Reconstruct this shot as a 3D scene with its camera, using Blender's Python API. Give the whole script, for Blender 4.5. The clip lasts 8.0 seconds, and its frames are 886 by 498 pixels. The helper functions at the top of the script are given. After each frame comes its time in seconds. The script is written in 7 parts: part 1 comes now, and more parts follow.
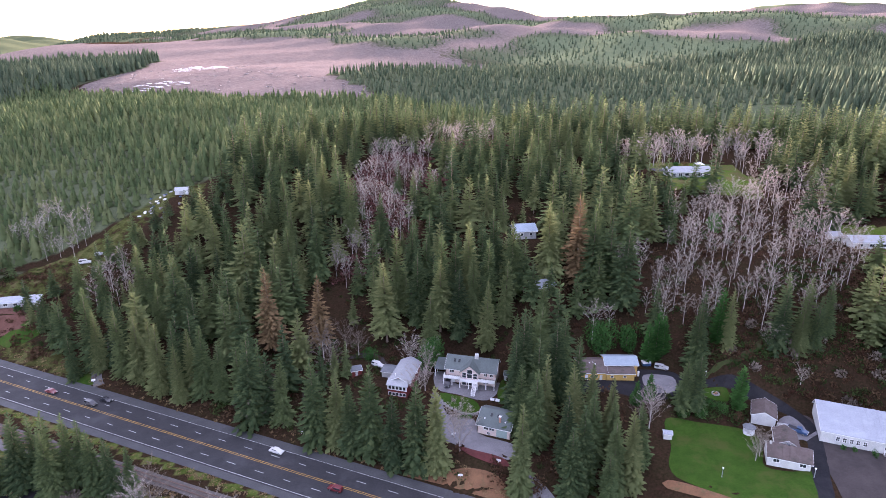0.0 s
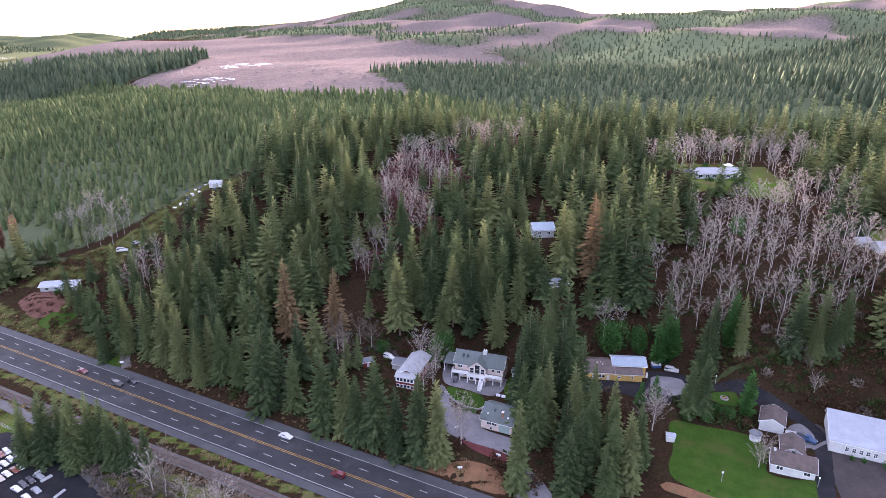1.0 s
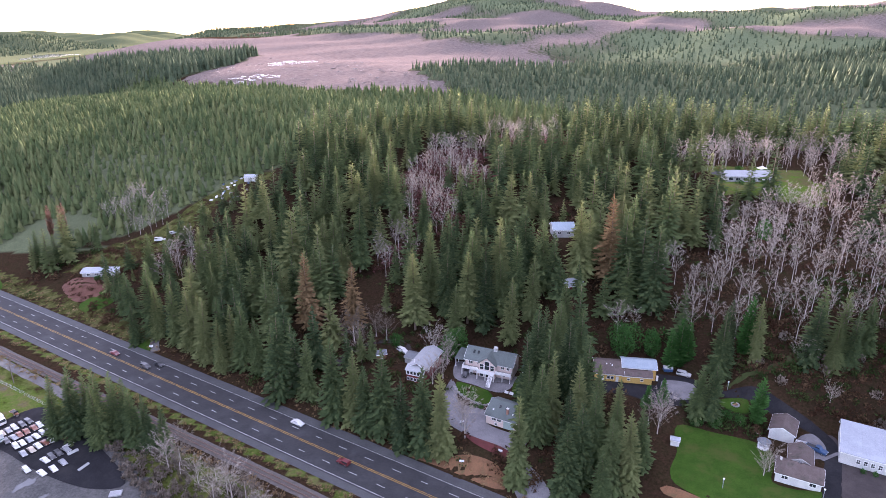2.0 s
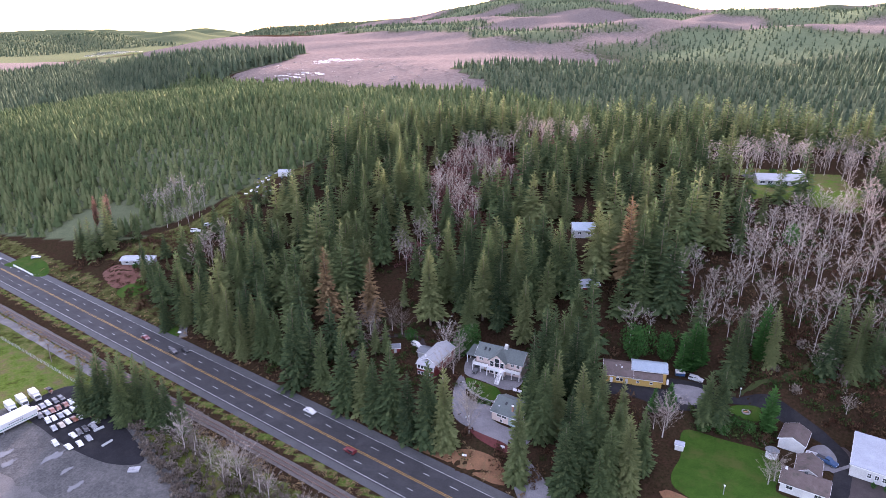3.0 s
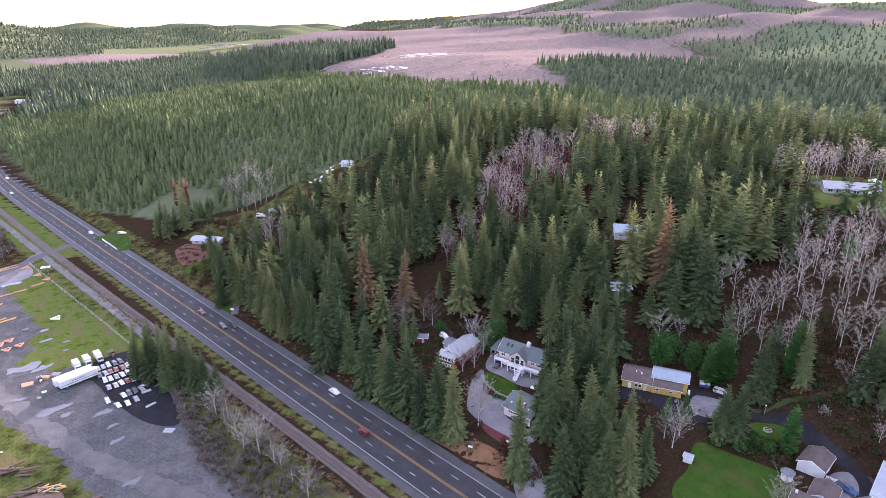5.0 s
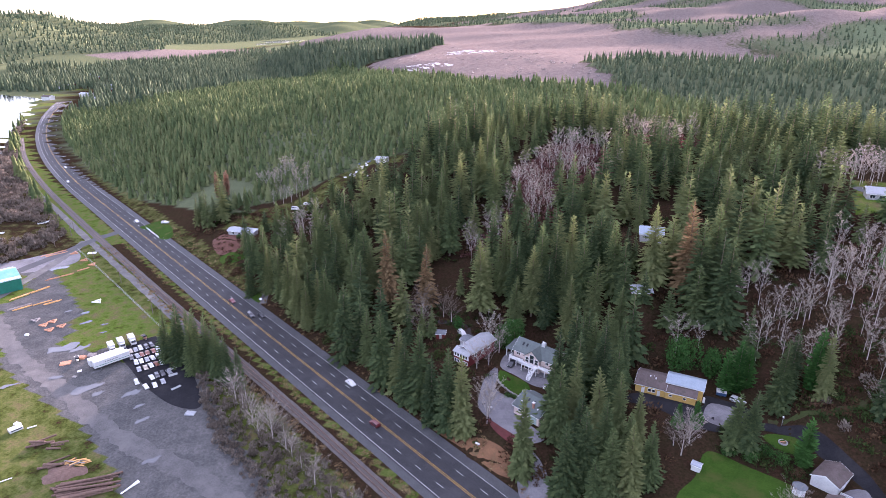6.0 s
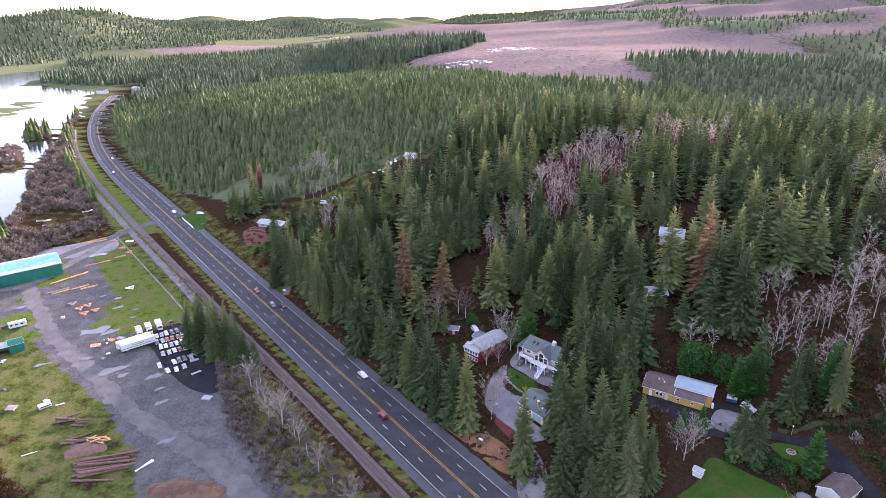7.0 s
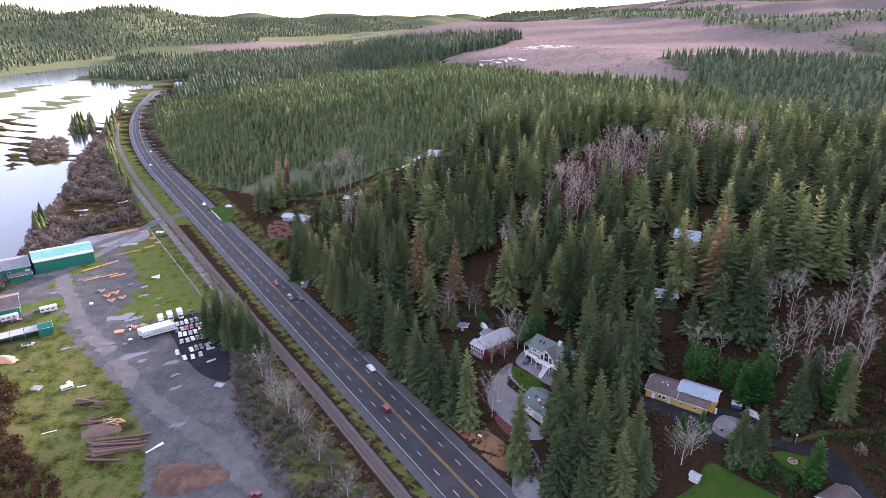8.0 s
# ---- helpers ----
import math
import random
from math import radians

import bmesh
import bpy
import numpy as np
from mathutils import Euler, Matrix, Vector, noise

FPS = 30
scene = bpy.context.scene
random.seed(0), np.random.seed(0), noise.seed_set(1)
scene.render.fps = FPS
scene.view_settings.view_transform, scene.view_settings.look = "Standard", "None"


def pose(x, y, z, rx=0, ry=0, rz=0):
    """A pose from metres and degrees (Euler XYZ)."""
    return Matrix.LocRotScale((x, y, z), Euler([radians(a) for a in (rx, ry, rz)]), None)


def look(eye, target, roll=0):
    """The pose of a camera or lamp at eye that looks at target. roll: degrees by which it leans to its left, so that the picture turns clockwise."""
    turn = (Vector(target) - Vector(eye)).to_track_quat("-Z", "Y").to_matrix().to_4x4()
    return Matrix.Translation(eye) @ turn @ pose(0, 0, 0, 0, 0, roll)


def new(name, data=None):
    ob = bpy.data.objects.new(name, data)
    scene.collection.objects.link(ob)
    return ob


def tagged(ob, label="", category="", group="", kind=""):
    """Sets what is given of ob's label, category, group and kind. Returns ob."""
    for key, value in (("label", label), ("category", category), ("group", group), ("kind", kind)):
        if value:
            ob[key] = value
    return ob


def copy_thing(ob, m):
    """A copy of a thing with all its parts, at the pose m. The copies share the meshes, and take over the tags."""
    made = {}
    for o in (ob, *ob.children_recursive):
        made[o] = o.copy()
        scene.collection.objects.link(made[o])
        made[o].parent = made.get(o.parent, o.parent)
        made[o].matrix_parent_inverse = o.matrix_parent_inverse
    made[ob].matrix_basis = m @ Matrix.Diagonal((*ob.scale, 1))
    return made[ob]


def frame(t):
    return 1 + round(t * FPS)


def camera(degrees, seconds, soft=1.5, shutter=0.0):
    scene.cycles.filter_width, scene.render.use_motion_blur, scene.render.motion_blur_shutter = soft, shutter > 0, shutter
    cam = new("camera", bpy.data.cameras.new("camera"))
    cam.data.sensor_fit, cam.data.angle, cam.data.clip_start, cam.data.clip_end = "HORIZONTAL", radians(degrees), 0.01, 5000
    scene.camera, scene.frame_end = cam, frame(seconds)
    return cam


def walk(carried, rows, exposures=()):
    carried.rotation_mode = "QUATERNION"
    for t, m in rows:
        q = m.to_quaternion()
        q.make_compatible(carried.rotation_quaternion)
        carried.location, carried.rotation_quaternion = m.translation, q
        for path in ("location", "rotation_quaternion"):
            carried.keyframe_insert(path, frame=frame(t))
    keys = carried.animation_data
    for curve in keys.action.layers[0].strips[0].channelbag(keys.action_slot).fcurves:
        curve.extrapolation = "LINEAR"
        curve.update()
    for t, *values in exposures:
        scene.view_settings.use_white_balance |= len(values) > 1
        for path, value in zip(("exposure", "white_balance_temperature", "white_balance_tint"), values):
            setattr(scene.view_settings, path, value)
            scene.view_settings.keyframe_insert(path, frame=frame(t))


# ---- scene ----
cam = camera(70.1, 8.0, 0.9)
METRES, EYE, TILT, LEAN, TURN = 90.0, 125.0, -19.3, 0.0, 0.0
ROWS = [
    (0.0, 0.0, 0.0, 0.0, 0.0, 0.0, -0.0),
    (0.5, 0.0615, -0.018, -0.0026, 1.95, -0.13, -0.7),
    (1.0, 0.1245, -0.0325, -0.0039, 3.94, -0.27, -1.38),
    (1.5, 0.188, -0.0447, -0.0044, 5.98, -0.42, -2.1),
    (3.0, 0.3814, -0.0638, -0.002, 12.26, -1.0, -4.25),
    (3.5, 0.4459, -0.0642, 0.0016, 14.25, -1.26, -4.92),
    (4.0, 0.5087, -0.06, 0.0066, 16.29, -1.57, -5.6),
    (4.5, 0.5703, -0.0507, 0.0131, 18.36, -1.91, -6.27),
    (6.0, 0.7467, -0.0066, 0.0372, 25.0, -3.15, -8.41),
    (6.5, 0.8039, 0.0103, 0.0455, 27.12, -3.61, -9.06),
    (7.0, 0.8604, 0.0279, 0.0541, 28.98, -4.05, -9.62),
    (7.5, 0.916, 0.0469, 0.0632, 30.8, -4.47, -10.16),
    (8.0, 0.9698, 0.068, 0.0743, 32.52, -4.9, -10.66),
]
EXPOSURES = [(0.0, 3.8, 5800, 35), (6.5, 3.77, 5800, 35), (8.0, 3.52, 5800, 33)]      # stops, white balance
walk(cam, [(t, pose(0, 0, EYE, TILT, LEAN, TURN) @ pose(METRES * x, METRES * y, METRES * z, 90 + pitch, roll, yaw)) for t, x, y, z, yaw, pitch, roll in ROWS], EXPOSURES)

# ---------------------------------------------------------------- light: a low winter sun behind the ridge, and the sky
SUN_UP, SUN_BEARING = radians(9.0), radians(-12.0)      # bearing from +y, clockwise
world = bpy.data.worlds.new("sky")
scene.world = world
world.use_nodes = True
wn = world.node_tree.nodes
sky = wn.new("ShaderNodeTexSky")
sky.sky_type, sky.sun_disc, sky.sun_elevation, sky.sun_rotation = "NISHITA", False, SUN_UP, SUN_BEARING
sky.air_density, sky.dust_density, sky.ozone_density = 1.0, 1.2, 1.6
veil = wn.new("ShaderNodeMix")        # thin high cloud whitens the sky
veil.data_type = "RGBA"
veil.inputs[0].default_value, veil.inputs[7].default_value = 0.7, (1.0, 0.94, 0.90, 1)
world.node_tree.links.new(sky.outputs[0], veil.inputs[6])
world.node_tree.links.new(veil.outputs[2], wn["Background"].inputs[0])
wn["Background"].inputs[1].default_value = 0.15
sun = new("sun", bpy.data.lights.new("sun", "SUN"))
sun.data.energy, sun.data.angle, sun.data.color = 4.4, radians(8.0), (1.0, 0.80, 0.68)
toward = Vector((math.sin(SUN_BEARING) * math.cos(SUN_UP), math.cos(SUN_BEARING) * math.cos(SUN_UP), math.sin(SUN_UP)))
sun.matrix_world = look(toward * 300, (0, 0, 0))


# ---------------------------------------------------------------- materials
def nodes_of(name):
    m = bpy.data.materials.new(name)
    m.use_nodes = True
    t = m.node_tree
    return m, t.nodes, t.links, t.nodes["Principled BSDF"]


def noise_of(n, l, scale, detail=4.0, rough=0.6, coords="Object"):
    tc, tex = n.new("ShaderNodeTexCoord"), n.new("ShaderNodeTexNoise")
    tex.inputs["Scale"].default_value, tex.inputs["Detail"].default_value, tex.inputs["Roughness"].default_value = scale, detail, rough
    l.new(tc.outputs[coords], tex.inputs["Vector"])
    return tex.outputs["Fac"]


def ramp(n, l, fac, *stops):
    r = n.new("ShaderNodeValToRGB")
    e = r.color_ramp.elements
    while len(e) < len(stops):
        e.new(0.5)
    for el, (at, c) in zip(e, stops):
        el.position, el.color = at, (*c, 1) if len(c) == 3 else c
    l.new(fac, r.inputs[0])
    return r.outputs[0]


def mix(n, l, fac, a, b, how="MIX"):
    m = n.new("ShaderNodeMix")
    m.data_type, m.blend_type = "RGBA", how
    for sock, val in ((m.inputs[0], fac), (m.inputs[6], a), (m.inputs[7], b)):
        if isinstance(val, (int, float)):
            sock.default_value = val
        elif isinstance(val, tuple):
            sock.default_value = (*val, 1)
        else:
            l.new(val, sock)
    return m.outputs[2]


def relief(n, l, b, fac, strength, distance):
    k = n.new("ShaderNodeBump")
    k.inputs["Strength"].default_value, k.inputs["Distance"].default_value = strength, distance
    l.new(fac, k.inputs["Height"])
    l.new(k.outputs[0], b.inputs["Normal"])


def surface(name, c1, c2, size=1.0, rough=0.8, metal=0.0, bump=0.3, stain=None, wear=0.35, gloss=0.3):
    """Paint, roofing, asphalt and the like: grain at a small and stains at a large scale."""
    m, n, l, b = nodes_of(name)
    fine, wide = noise_of(n, l, 1 / (0.12 * size), 5), noise_of(n, l, 1 / (1.6 * size), 4, 0.65)
    c = mix(n, l, ramp(n, l, wide, (0.35, (0, 0, 0)), (0.65, (1, 1, 1))), c1, c2)
    c = mix(n, l, wear, c, ramp(n, l, fine, (0.3, tuple(v * 0.55 for v in c1)), (0.7, tuple(min(1, v * 1.35) for v in c2))))
    if stain:
        c = mix(n, l, ramp(n, l, noise_of(n, l, 1 / (3.1 * size), 6, 0.7), (0.5, (0, 0, 0)), (0.68, (1, 1, 1))), c, stain)
    l.new(c, b.inputs["Base Color"])
    b.inputs["Roughness"].default_value, b.inputs["Metallic"].default_value = rough, metal
    b.inputs["Specular IOR Level"].default_value = gloss
    relief(n, l, b, fine, bump, 0.03 * size)
    return m


def foliage(name, dark, mid, light, through_light=0.22, rough=0.8, spread=0.55):
    """Leaves or needles: hue varies from tree to tree and from spray to spray, and some light passes through."""
    m, n, l, b = nodes_of(name)
    oi, geo, at, add, fr = (n.new("ShaderNodeObjectInfo"), n.new("ShaderNodeNewGeometry"), n.new("ShaderNodeAttribute"), n.new("ShaderNodeMath"), n.new("ShaderNodeMath"))
    at.attribute_name = "tint"
    fr.operation = "FRACT"
    l.new(oi.outputs["Random"], add.inputs[0])
    l.new(at.outputs["Fac"], add.inputs[1])
    l.new(add.outputs[0], fr.inputs[0])
    tree = ramp(n, l, fr.outputs[0], (0.0, dark), (0.5, mid), (0.9, light))
    c = mix(n, l, spread, tree, ramp(n, l, geo.outputs["Random Per Island"], (0.0, tuple(v * 0.7 for v in dark)), (0.6, mid), (1.0, tuple(v * 1.15 for v in light))))
    l.new(c, b.inputs["Base Color"])
    b.inputs["Roughness"].default_value = rough
    b.inputs["Specular IOR Level"].default_value = 0.0
    tr, mx = n.new("ShaderNodeBsdfTranslucent"), n.new("ShaderNodeMixShader")
    l.new(c, tr.inputs[0])
    mx.inputs[0].default_value = through_light
    l.new(b.outputs[0], mx.inputs[1])
    l.new(tr.outputs[0], mx.inputs[2])
    l.new(mx.outputs[0], n["Material Output"].inputs[0])
    return m


NEEDLES = foliage("needles", (0.042, 0.070, 0.036), (0.100, 0.142, 0.060), (0.205, 0.228, 0.095), 0.46, spread=0.3)
# far needles: haze of distance put into the colour, paler and greyer
NEEDLES_HAZED = foliage("needles of the stands beyond, paled for haze", (0.065, 0.095, 0.058), (0.11, 0.145, 0.085), (0.165, 0.19, 0.11), 0.45, spread=0.25)
NEEDLES_YOUNG = foliage("needles of young firs", (0.085, 0.125, 0.055), (0.135, 0.175, 0.075), (0.20, 0.225, 0.10), 0.42, spread=0.25)
NEEDLES_BROWN = foliage("thin needles, browned", (0.11, 0.082, 0.042), (0.19, 0.13, 0.066), (0.26, 0.175, 0.09))
CYPRESS = foliage("cypress leaves", (0.03, 0.085, 0.022), (0.045, 0.12, 0.03), (0.07, 0.16, 0.04))
IVY = foliage("evergreen leaves", (0.025, 0.075, 0.02), (0.045, 0.115, 0.03), (0.08, 0.16, 0.045))
TWIGS = foliage("bare twigs", (0.21, 0.18, 0.15), (0.32, 0.28, 0.24), (0.42, 0.375, 0.33), 0.15, 0.85)
TWIGS_RED = foliage("reddish bare twigs", (0.085, 0.070, 0.056), (0.145, 0.120, 0.096), (0.215, 0.182, 0.150), 0.12, 0.85)
BRAMBLE = foliage("brambles", (0.045, 0.024, 0.015), (0.075, 0.040, 0.025), (0.10, 0.070, 0.038), 0.15, 0.9)
FERN = foliage("ferns and salal", (0.02, 0.04, 0.012), (0.035, 0.06, 0.018), (0.06, 0.075, 0.025), 0.2, 0.8)
BRAMBLE_RED = foliage("red brambles", (0.075, 0.030, 0.028), (0.125, 0.055, 0.050), (0.165, 0.090, 0.080), 0.2, 0.9)
DRYGRASS = foliage("dry grass", (0.15, 0.10, 0.05), (0.22, 0.15, 0.08), (0.28, 0.21, 0.11), 0.15, 0.9)
POPLAR = foliage("brown leaves", (0.24, 0.13, 0.09), (0.30, 0.17, 0.12), (0.36, 0.22, 0.15), 0.2, 0.9)
BARK = surface("bark", (0.13, 0.095, 0.07), (0.20, 0.155, 0.12), 0.8, 0.95, bump=0.9)
BARK_PALE = surface("pale alder bark", (0.34, 0.30, 0.27), (0.48, 0.43, 0.39), 0.8, 0.9, bump=0.5)


def ground_material():
    """Forest floor, meadow, logged slope and gravel, told apart by the cover laid on the ground."""
    m, n, l, b = nodes_of("ground")
    at, sep = n.new("ShaderNodeAttribute"), n.new("ShaderNodeSeparateColor")
    at.attribute_name = "cover"
    l.new(at.outputs["Color"], sep.inputs[0])
    big, mid, fine = noise_of(n, l, 0.02, 6, 0.65), noise_of(n, l, 0.16, 6, 0.7), noise_of(n, l, 1.3, 6, 0.7)
    floor_c = mix(n, l, mid, ramp(n, l, fine, (0.3, (0.016, 0.009, 0.007)), (0.7, (0.055, 0.023, 0.018))), ramp(n, l, fine, (0.35, (0.014, 0.018, 0.007)), (0.7, (0.042, 0.034, 0.018))))
    grass_c = mix(n, l, ramp(n, l, mid, (0.42, (0, 0, 0)), (0.62, (1, 1, 1))), ramp(n, l, fine, (0.3, (0.052, 0.094, 0.014)), (0.7, (0.090, 0.145, 0.022))), ramp(n, l, fine, (0.3, (0.075, 0.065, 0.03)), (0.7, (0.13, 0.11, 0.05))))
    cut_c = mix(n, l, big, ramp(n, l, mid, (0.38, (0.085, 0.064, 0.058)), (0.62, (0.175, 0.145, 0.128))), ramp(n, l, fine, (0.42, (0.10, 0.082, 0.074)), (0.62, (0.22, 0.185, 0.165))))
    gravel_c = mix(n, l, ramp(n, l, mid, (0.4, (0, 0, 0)), (0.62, (1, 1, 1))), ramp(n, l, fine, (0.3, (0.050, 0.051, 0.049)), (0.7, (0.092, 0.092, 0.089))), ramp(n, l, fine, (0.35, (0.080, 0.079, 0.075)), (0.7, (0.132, 0.129, 0.122))))
    young_c = mix(n, l, big, ramp(n, l, mid, (0.35, (0.07, 0.092, 0.05)), (0.65, (0.12, 0.145, 0.08))), ramp(n, l, fine, (0.4, (0.085, 0.11, 0.06)), (0.62, (0.15, 0.168, 0.095))))
    ay = n.new("ShaderNodeAttribute")
    ay.attribute_name = "young"
    c = mix(n, l, ay.outputs["Fac"], floor_c, young_c)
    for out, col in (("Red", grass_c), ("Green", cut_c), ("Blue", gravel_c)):
        add, cl = n.new("ShaderNodeMath"), n.new("ShaderNodeMapRange")
        l.new(sep.outputs[out], add.inputs[0])
        sub = n.new("ShaderNodeMath")
        sub.operation = "MULTIPLY_ADD"
        l.new(mid, sub.inputs[0])
        sub.inputs[1].default_value, sub.inputs[2].default_value = 0.9, -0.45
        l.new(sub.outputs[0], add.inputs[1])
        cl.inputs[1].default_value, cl.inputs[2].default_value = 0.4, 0.6
        l.new(add.outputs[0], cl.inputs[0])
        c = mix(n, l, cl.outputs[0], c, col)
    l.new(c, b.inputs["Base Color"])
    b.inputs["Roughness"].default_value = 1.0
    b.inputs["Specular IOR Level"].default_value = 0.0
    relief(n, l, b, fine, 0.6, 0.3)
    return m


def water_material():
    m, n, l, b = nodes_of("still water")
    b.inputs["Base Color"].default_value = (0.03, 0.035, 0.035, 1)
    b.inputs["Roughness"].default_value = 0.12
    relief(n, l, b, noise_of(n, l, 0.5, 3), 0.05, 0.1)
    return m


GROUND, WATER = ground_material(), water_material()
ASPHALT = surface("asphalt", (0.027, 0.027, 0.029), (0.041, 0.041, 0.043), 3.0, 0.8, bump=0.15, stain=(0.052, 0.052, 0.055), gloss=0.2)
ASPHALT_OLD = surface("worn asphalt shoulder", (0.050, 0.051, 0.052), (0.072, 0.073, 0.074), 3.0, 0.8, bump=0.2, stain=(0.05, 0.05, 0.054))
PAINT_WHITE = surface("white road paint", (0.36, 0.36, 0.35), (0.52, 0.52, 0.50), 1.0, 0.6, bump=0.05)
PAINT_YELLOW = surface("yellow road paint", (0.36, 0.20, 0.035), (0.48, 0.28, 0.05), 1.0, 0.6, bump=0.05)
GRAVEL = surface("grey gravel", (0.08, 0.076, 0.073), (0.13, 0.124, 0.118), 2.2, 0.95, bump=0.5, stain=(0.17, 0.16, 0.145))
BALLAST = surface("railway ballast", (0.066, 0.058, 0.052), (0.108, 0.096, 0.087), 0.8, 0.95, bump=0.8)
CONCRETE = surface("pale concrete drive", (0.13, 0.125, 0.13), (0.19, 0.185, 0.19), 3.0, 0.85, bump=0.15, stain=(0.10, 0.095, 0.098))
LAWN = surface("lawn", (0.021, 0.052, 0.008), (0.038, 0.076, 0.012), 2.6, 0.95, bump=0.5, stain=(0.054, 0.068, 0.017), gloss=0.03)
MULCH = surface("dark red mulch", (0.07, 0.02, 0.018), (0.11, 0.03, 0.028), 1.0, 0.95, bump=0.6)
STEEL_RUST = surface("rusty rail steel", (0.16, 0.09, 0.06), (0.25, 0.16, 0.12), 0.6, 0.55, metal=0.5, bump=0.2)
SLEEPER = surface("weathered sleeper timber", (0.075, 0.055, 0.048), (0.115, 0.088, 0.075), 0.7, 0.9, bump=0.5)


# ---------------------------------------------------------------- mesh helpers
def mesh_of(name, verts, tris, mats, tint=None, index=None):
    """A mesh from arrays of corners and triangles."""
    verts, tris = np.asarray(verts, np.float32).reshape(-1, 3), np.asarray(tris, np.int32).reshape(-1, 3)
    me = bpy.data.meshes.new(name)
    me.vertices.add(len(verts))
    me.vertices.foreach_set("co", verts.ravel())
    me.loops.add(tris.size)
    me.loops.foreach_set("vertex_index", tris.ravel())
    me.polygons.add(len(tris))
    me.polygons.foreach_set("loop_start", np.arange(0, tris.size, 3, dtype=np.int32))
    if index is not None:
        me.polygons.foreach_set("material_index", np.asarray(index, np.int32))
    for m in mats:
        me.materials.append(m)
    if tint is not None:
        me.attributes.new("tint", "FLOAT", "POINT").data.foreach_set("value", np.asarray(tint, np.float32))
    me.update(calc_edges=True)
    return me


def part(name, bm, material, parent=None, label=""):
    """Links a bmesh (or a mesh) as one mesh object under a thing or a part."""
    if isinstance(bm, bmesh.types.BMesh):
        me = bpy.data.meshes.new(name)
        bm.to_mesh(me)
        bm.free()
        if material:
            me.materials.append(material)
    else:
        me = bm
    ob = new(name, me)
    if parent:
        ob.parent = parent
    return tagged(ob, label)


def thing(name, label, category, m=None, group="", kind=""):
    ob = new(name)
    if m is not None:
        ob.matrix_world = m
    return tagged(ob, label, category, group, kind)


def add_box(bm, x0, y0, z0, x1, y1, z1, m=None, bevel=0.0):
    r = bmesh.ops.create_cube(bm, size=1.0)
    bmesh.ops.scale(bm, vec=(x1 - x0, y1 - y0, z1 - z0), verts=r["verts"])
    bmesh.ops.translate(bm, vec=((x0 + x1) / 2, (y0 + y1) / 2, (z0 + z1) / 2), verts=r["verts"])
    vs = r["verts"]
    if bevel:
        es = list({e for v in vs for e in v.link_edges})
        b = bmesh.ops.bevel(bm, geom=es, offset=bevel, segments=1, affect="EDGES")
        vs = list({v for f in b["faces"] for v in f.verts} | {v for v in vs if v.is_valid})
    if m is not None:
        bmesh.ops.transform(bm, matrix=m, verts=vs)
    return vs


def box(x0, y0, z0, x1, y1, z1, bevel=0.0):
    bm = bmesh.new()
    add_box(bm, x0, y0, z0, x1, y1, z1, None, bevel)
    return bm


def add_tube(bm, a, b, r0, r1=None, sides=6):
    a, b = Vector(a), Vector(b)
    r = bmesh.ops.create_cone(bm, cap_ends=True, segments=sides, radius1=r0, radius2=r0 if r1 is None else r1, depth=(b - a).length)
    turn = (b - a).to_track_quat("Z", "Y").to_matrix().to_4x4()
    bmesh.ops.transform(bm, matrix=Matrix.Translation((a + b) / 2) @ turn, verts=r["verts"])


def tube(a, b, r0, r1=None, sides=8):
    bm = bmesh.new()
    add_tube(bm, a, b, r0, r1, sides)
    return bm


def prism(profile, x0, x1, axis="x"):
    """A profile in (across, up) drawn out along an axis."""
    bm = bmesh.new()
    rows = []
    for s in (x0, x1):
        rows.append([bm.verts.new((s, p, q) if axis == "x" else (p, s, q)) for p, q in profile])
    k = len(profile)
    for i in range(k):
        bm.faces.new((rows[0][i], rows[0][(i + 1) % k], rows[1][(i + 1) % k], rows[1][i]))
    bm.faces.new(rows[0][::-1])
    bm.faces.new(rows[1])
    bmesh.ops.recalc_face_normals(bm, faces=bm.faces)
    return bm


def gz(x, y):
    return float(ground_z(x, y))


def smooth_line(points, step=3.0):
    """Points every few metres along a smooth curve through the given ones."""
    P = [Vector(p) for p in points]
    P = [2 * P[0] - P[1], *P, 2 * P[-1] - P[-2]]
    out = []
    for i in range(1, len(P) - 2):
        n = max(1, int((P[i + 1] - P[i]).length / step))
        for k in range(n):
            t = k / n
            out.append(0.5 * (2 * P[i] + (P[i + 1] - P[i - 1]) * t + (2 * P[i - 1] - 5 * P[i] + 4 * P[i + 1] - P[i + 2]) * t * t + (3 * P[i] - P[i - 1] - 3 * P[i + 1] + P[i + 2]) * t ** 3))
    return out + [P[-2]]


def ribbon(points, left, right, lift=0.06, thick=0.0, across=1, ragged=0.0):
    """A strip that lies on the ground along a line, from -left to +right of it."""
    bm = bmesh.new()
    rng = random.Random(len(points))
    prev = None
    for i, p in enumerate(points):
        d = (points[min(i + 1, len(points) - 1)] - points[max(i - 1, 0)]).normalized()
        nrm = Vector((d.y, -d.x))
        row = []
        for k in range(across + 1):
            w = -left + (left + right) * k / across
            if ragged and k in (0, across):
                w += rng.uniform(-ragged, ragged)
            q = p + nrm * w
            row.append(bm.verts.new((q.x, q.y, gz(q.x, q.y) + lift)))
        if prev:
            for k in range(across):
                bm.faces.new((prev[k], prev[k + 1], row[k + 1], row[k]))
        prev = row
    bmesh.ops.recalc_face_normals(bm, faces=bm.faces)
    return bm


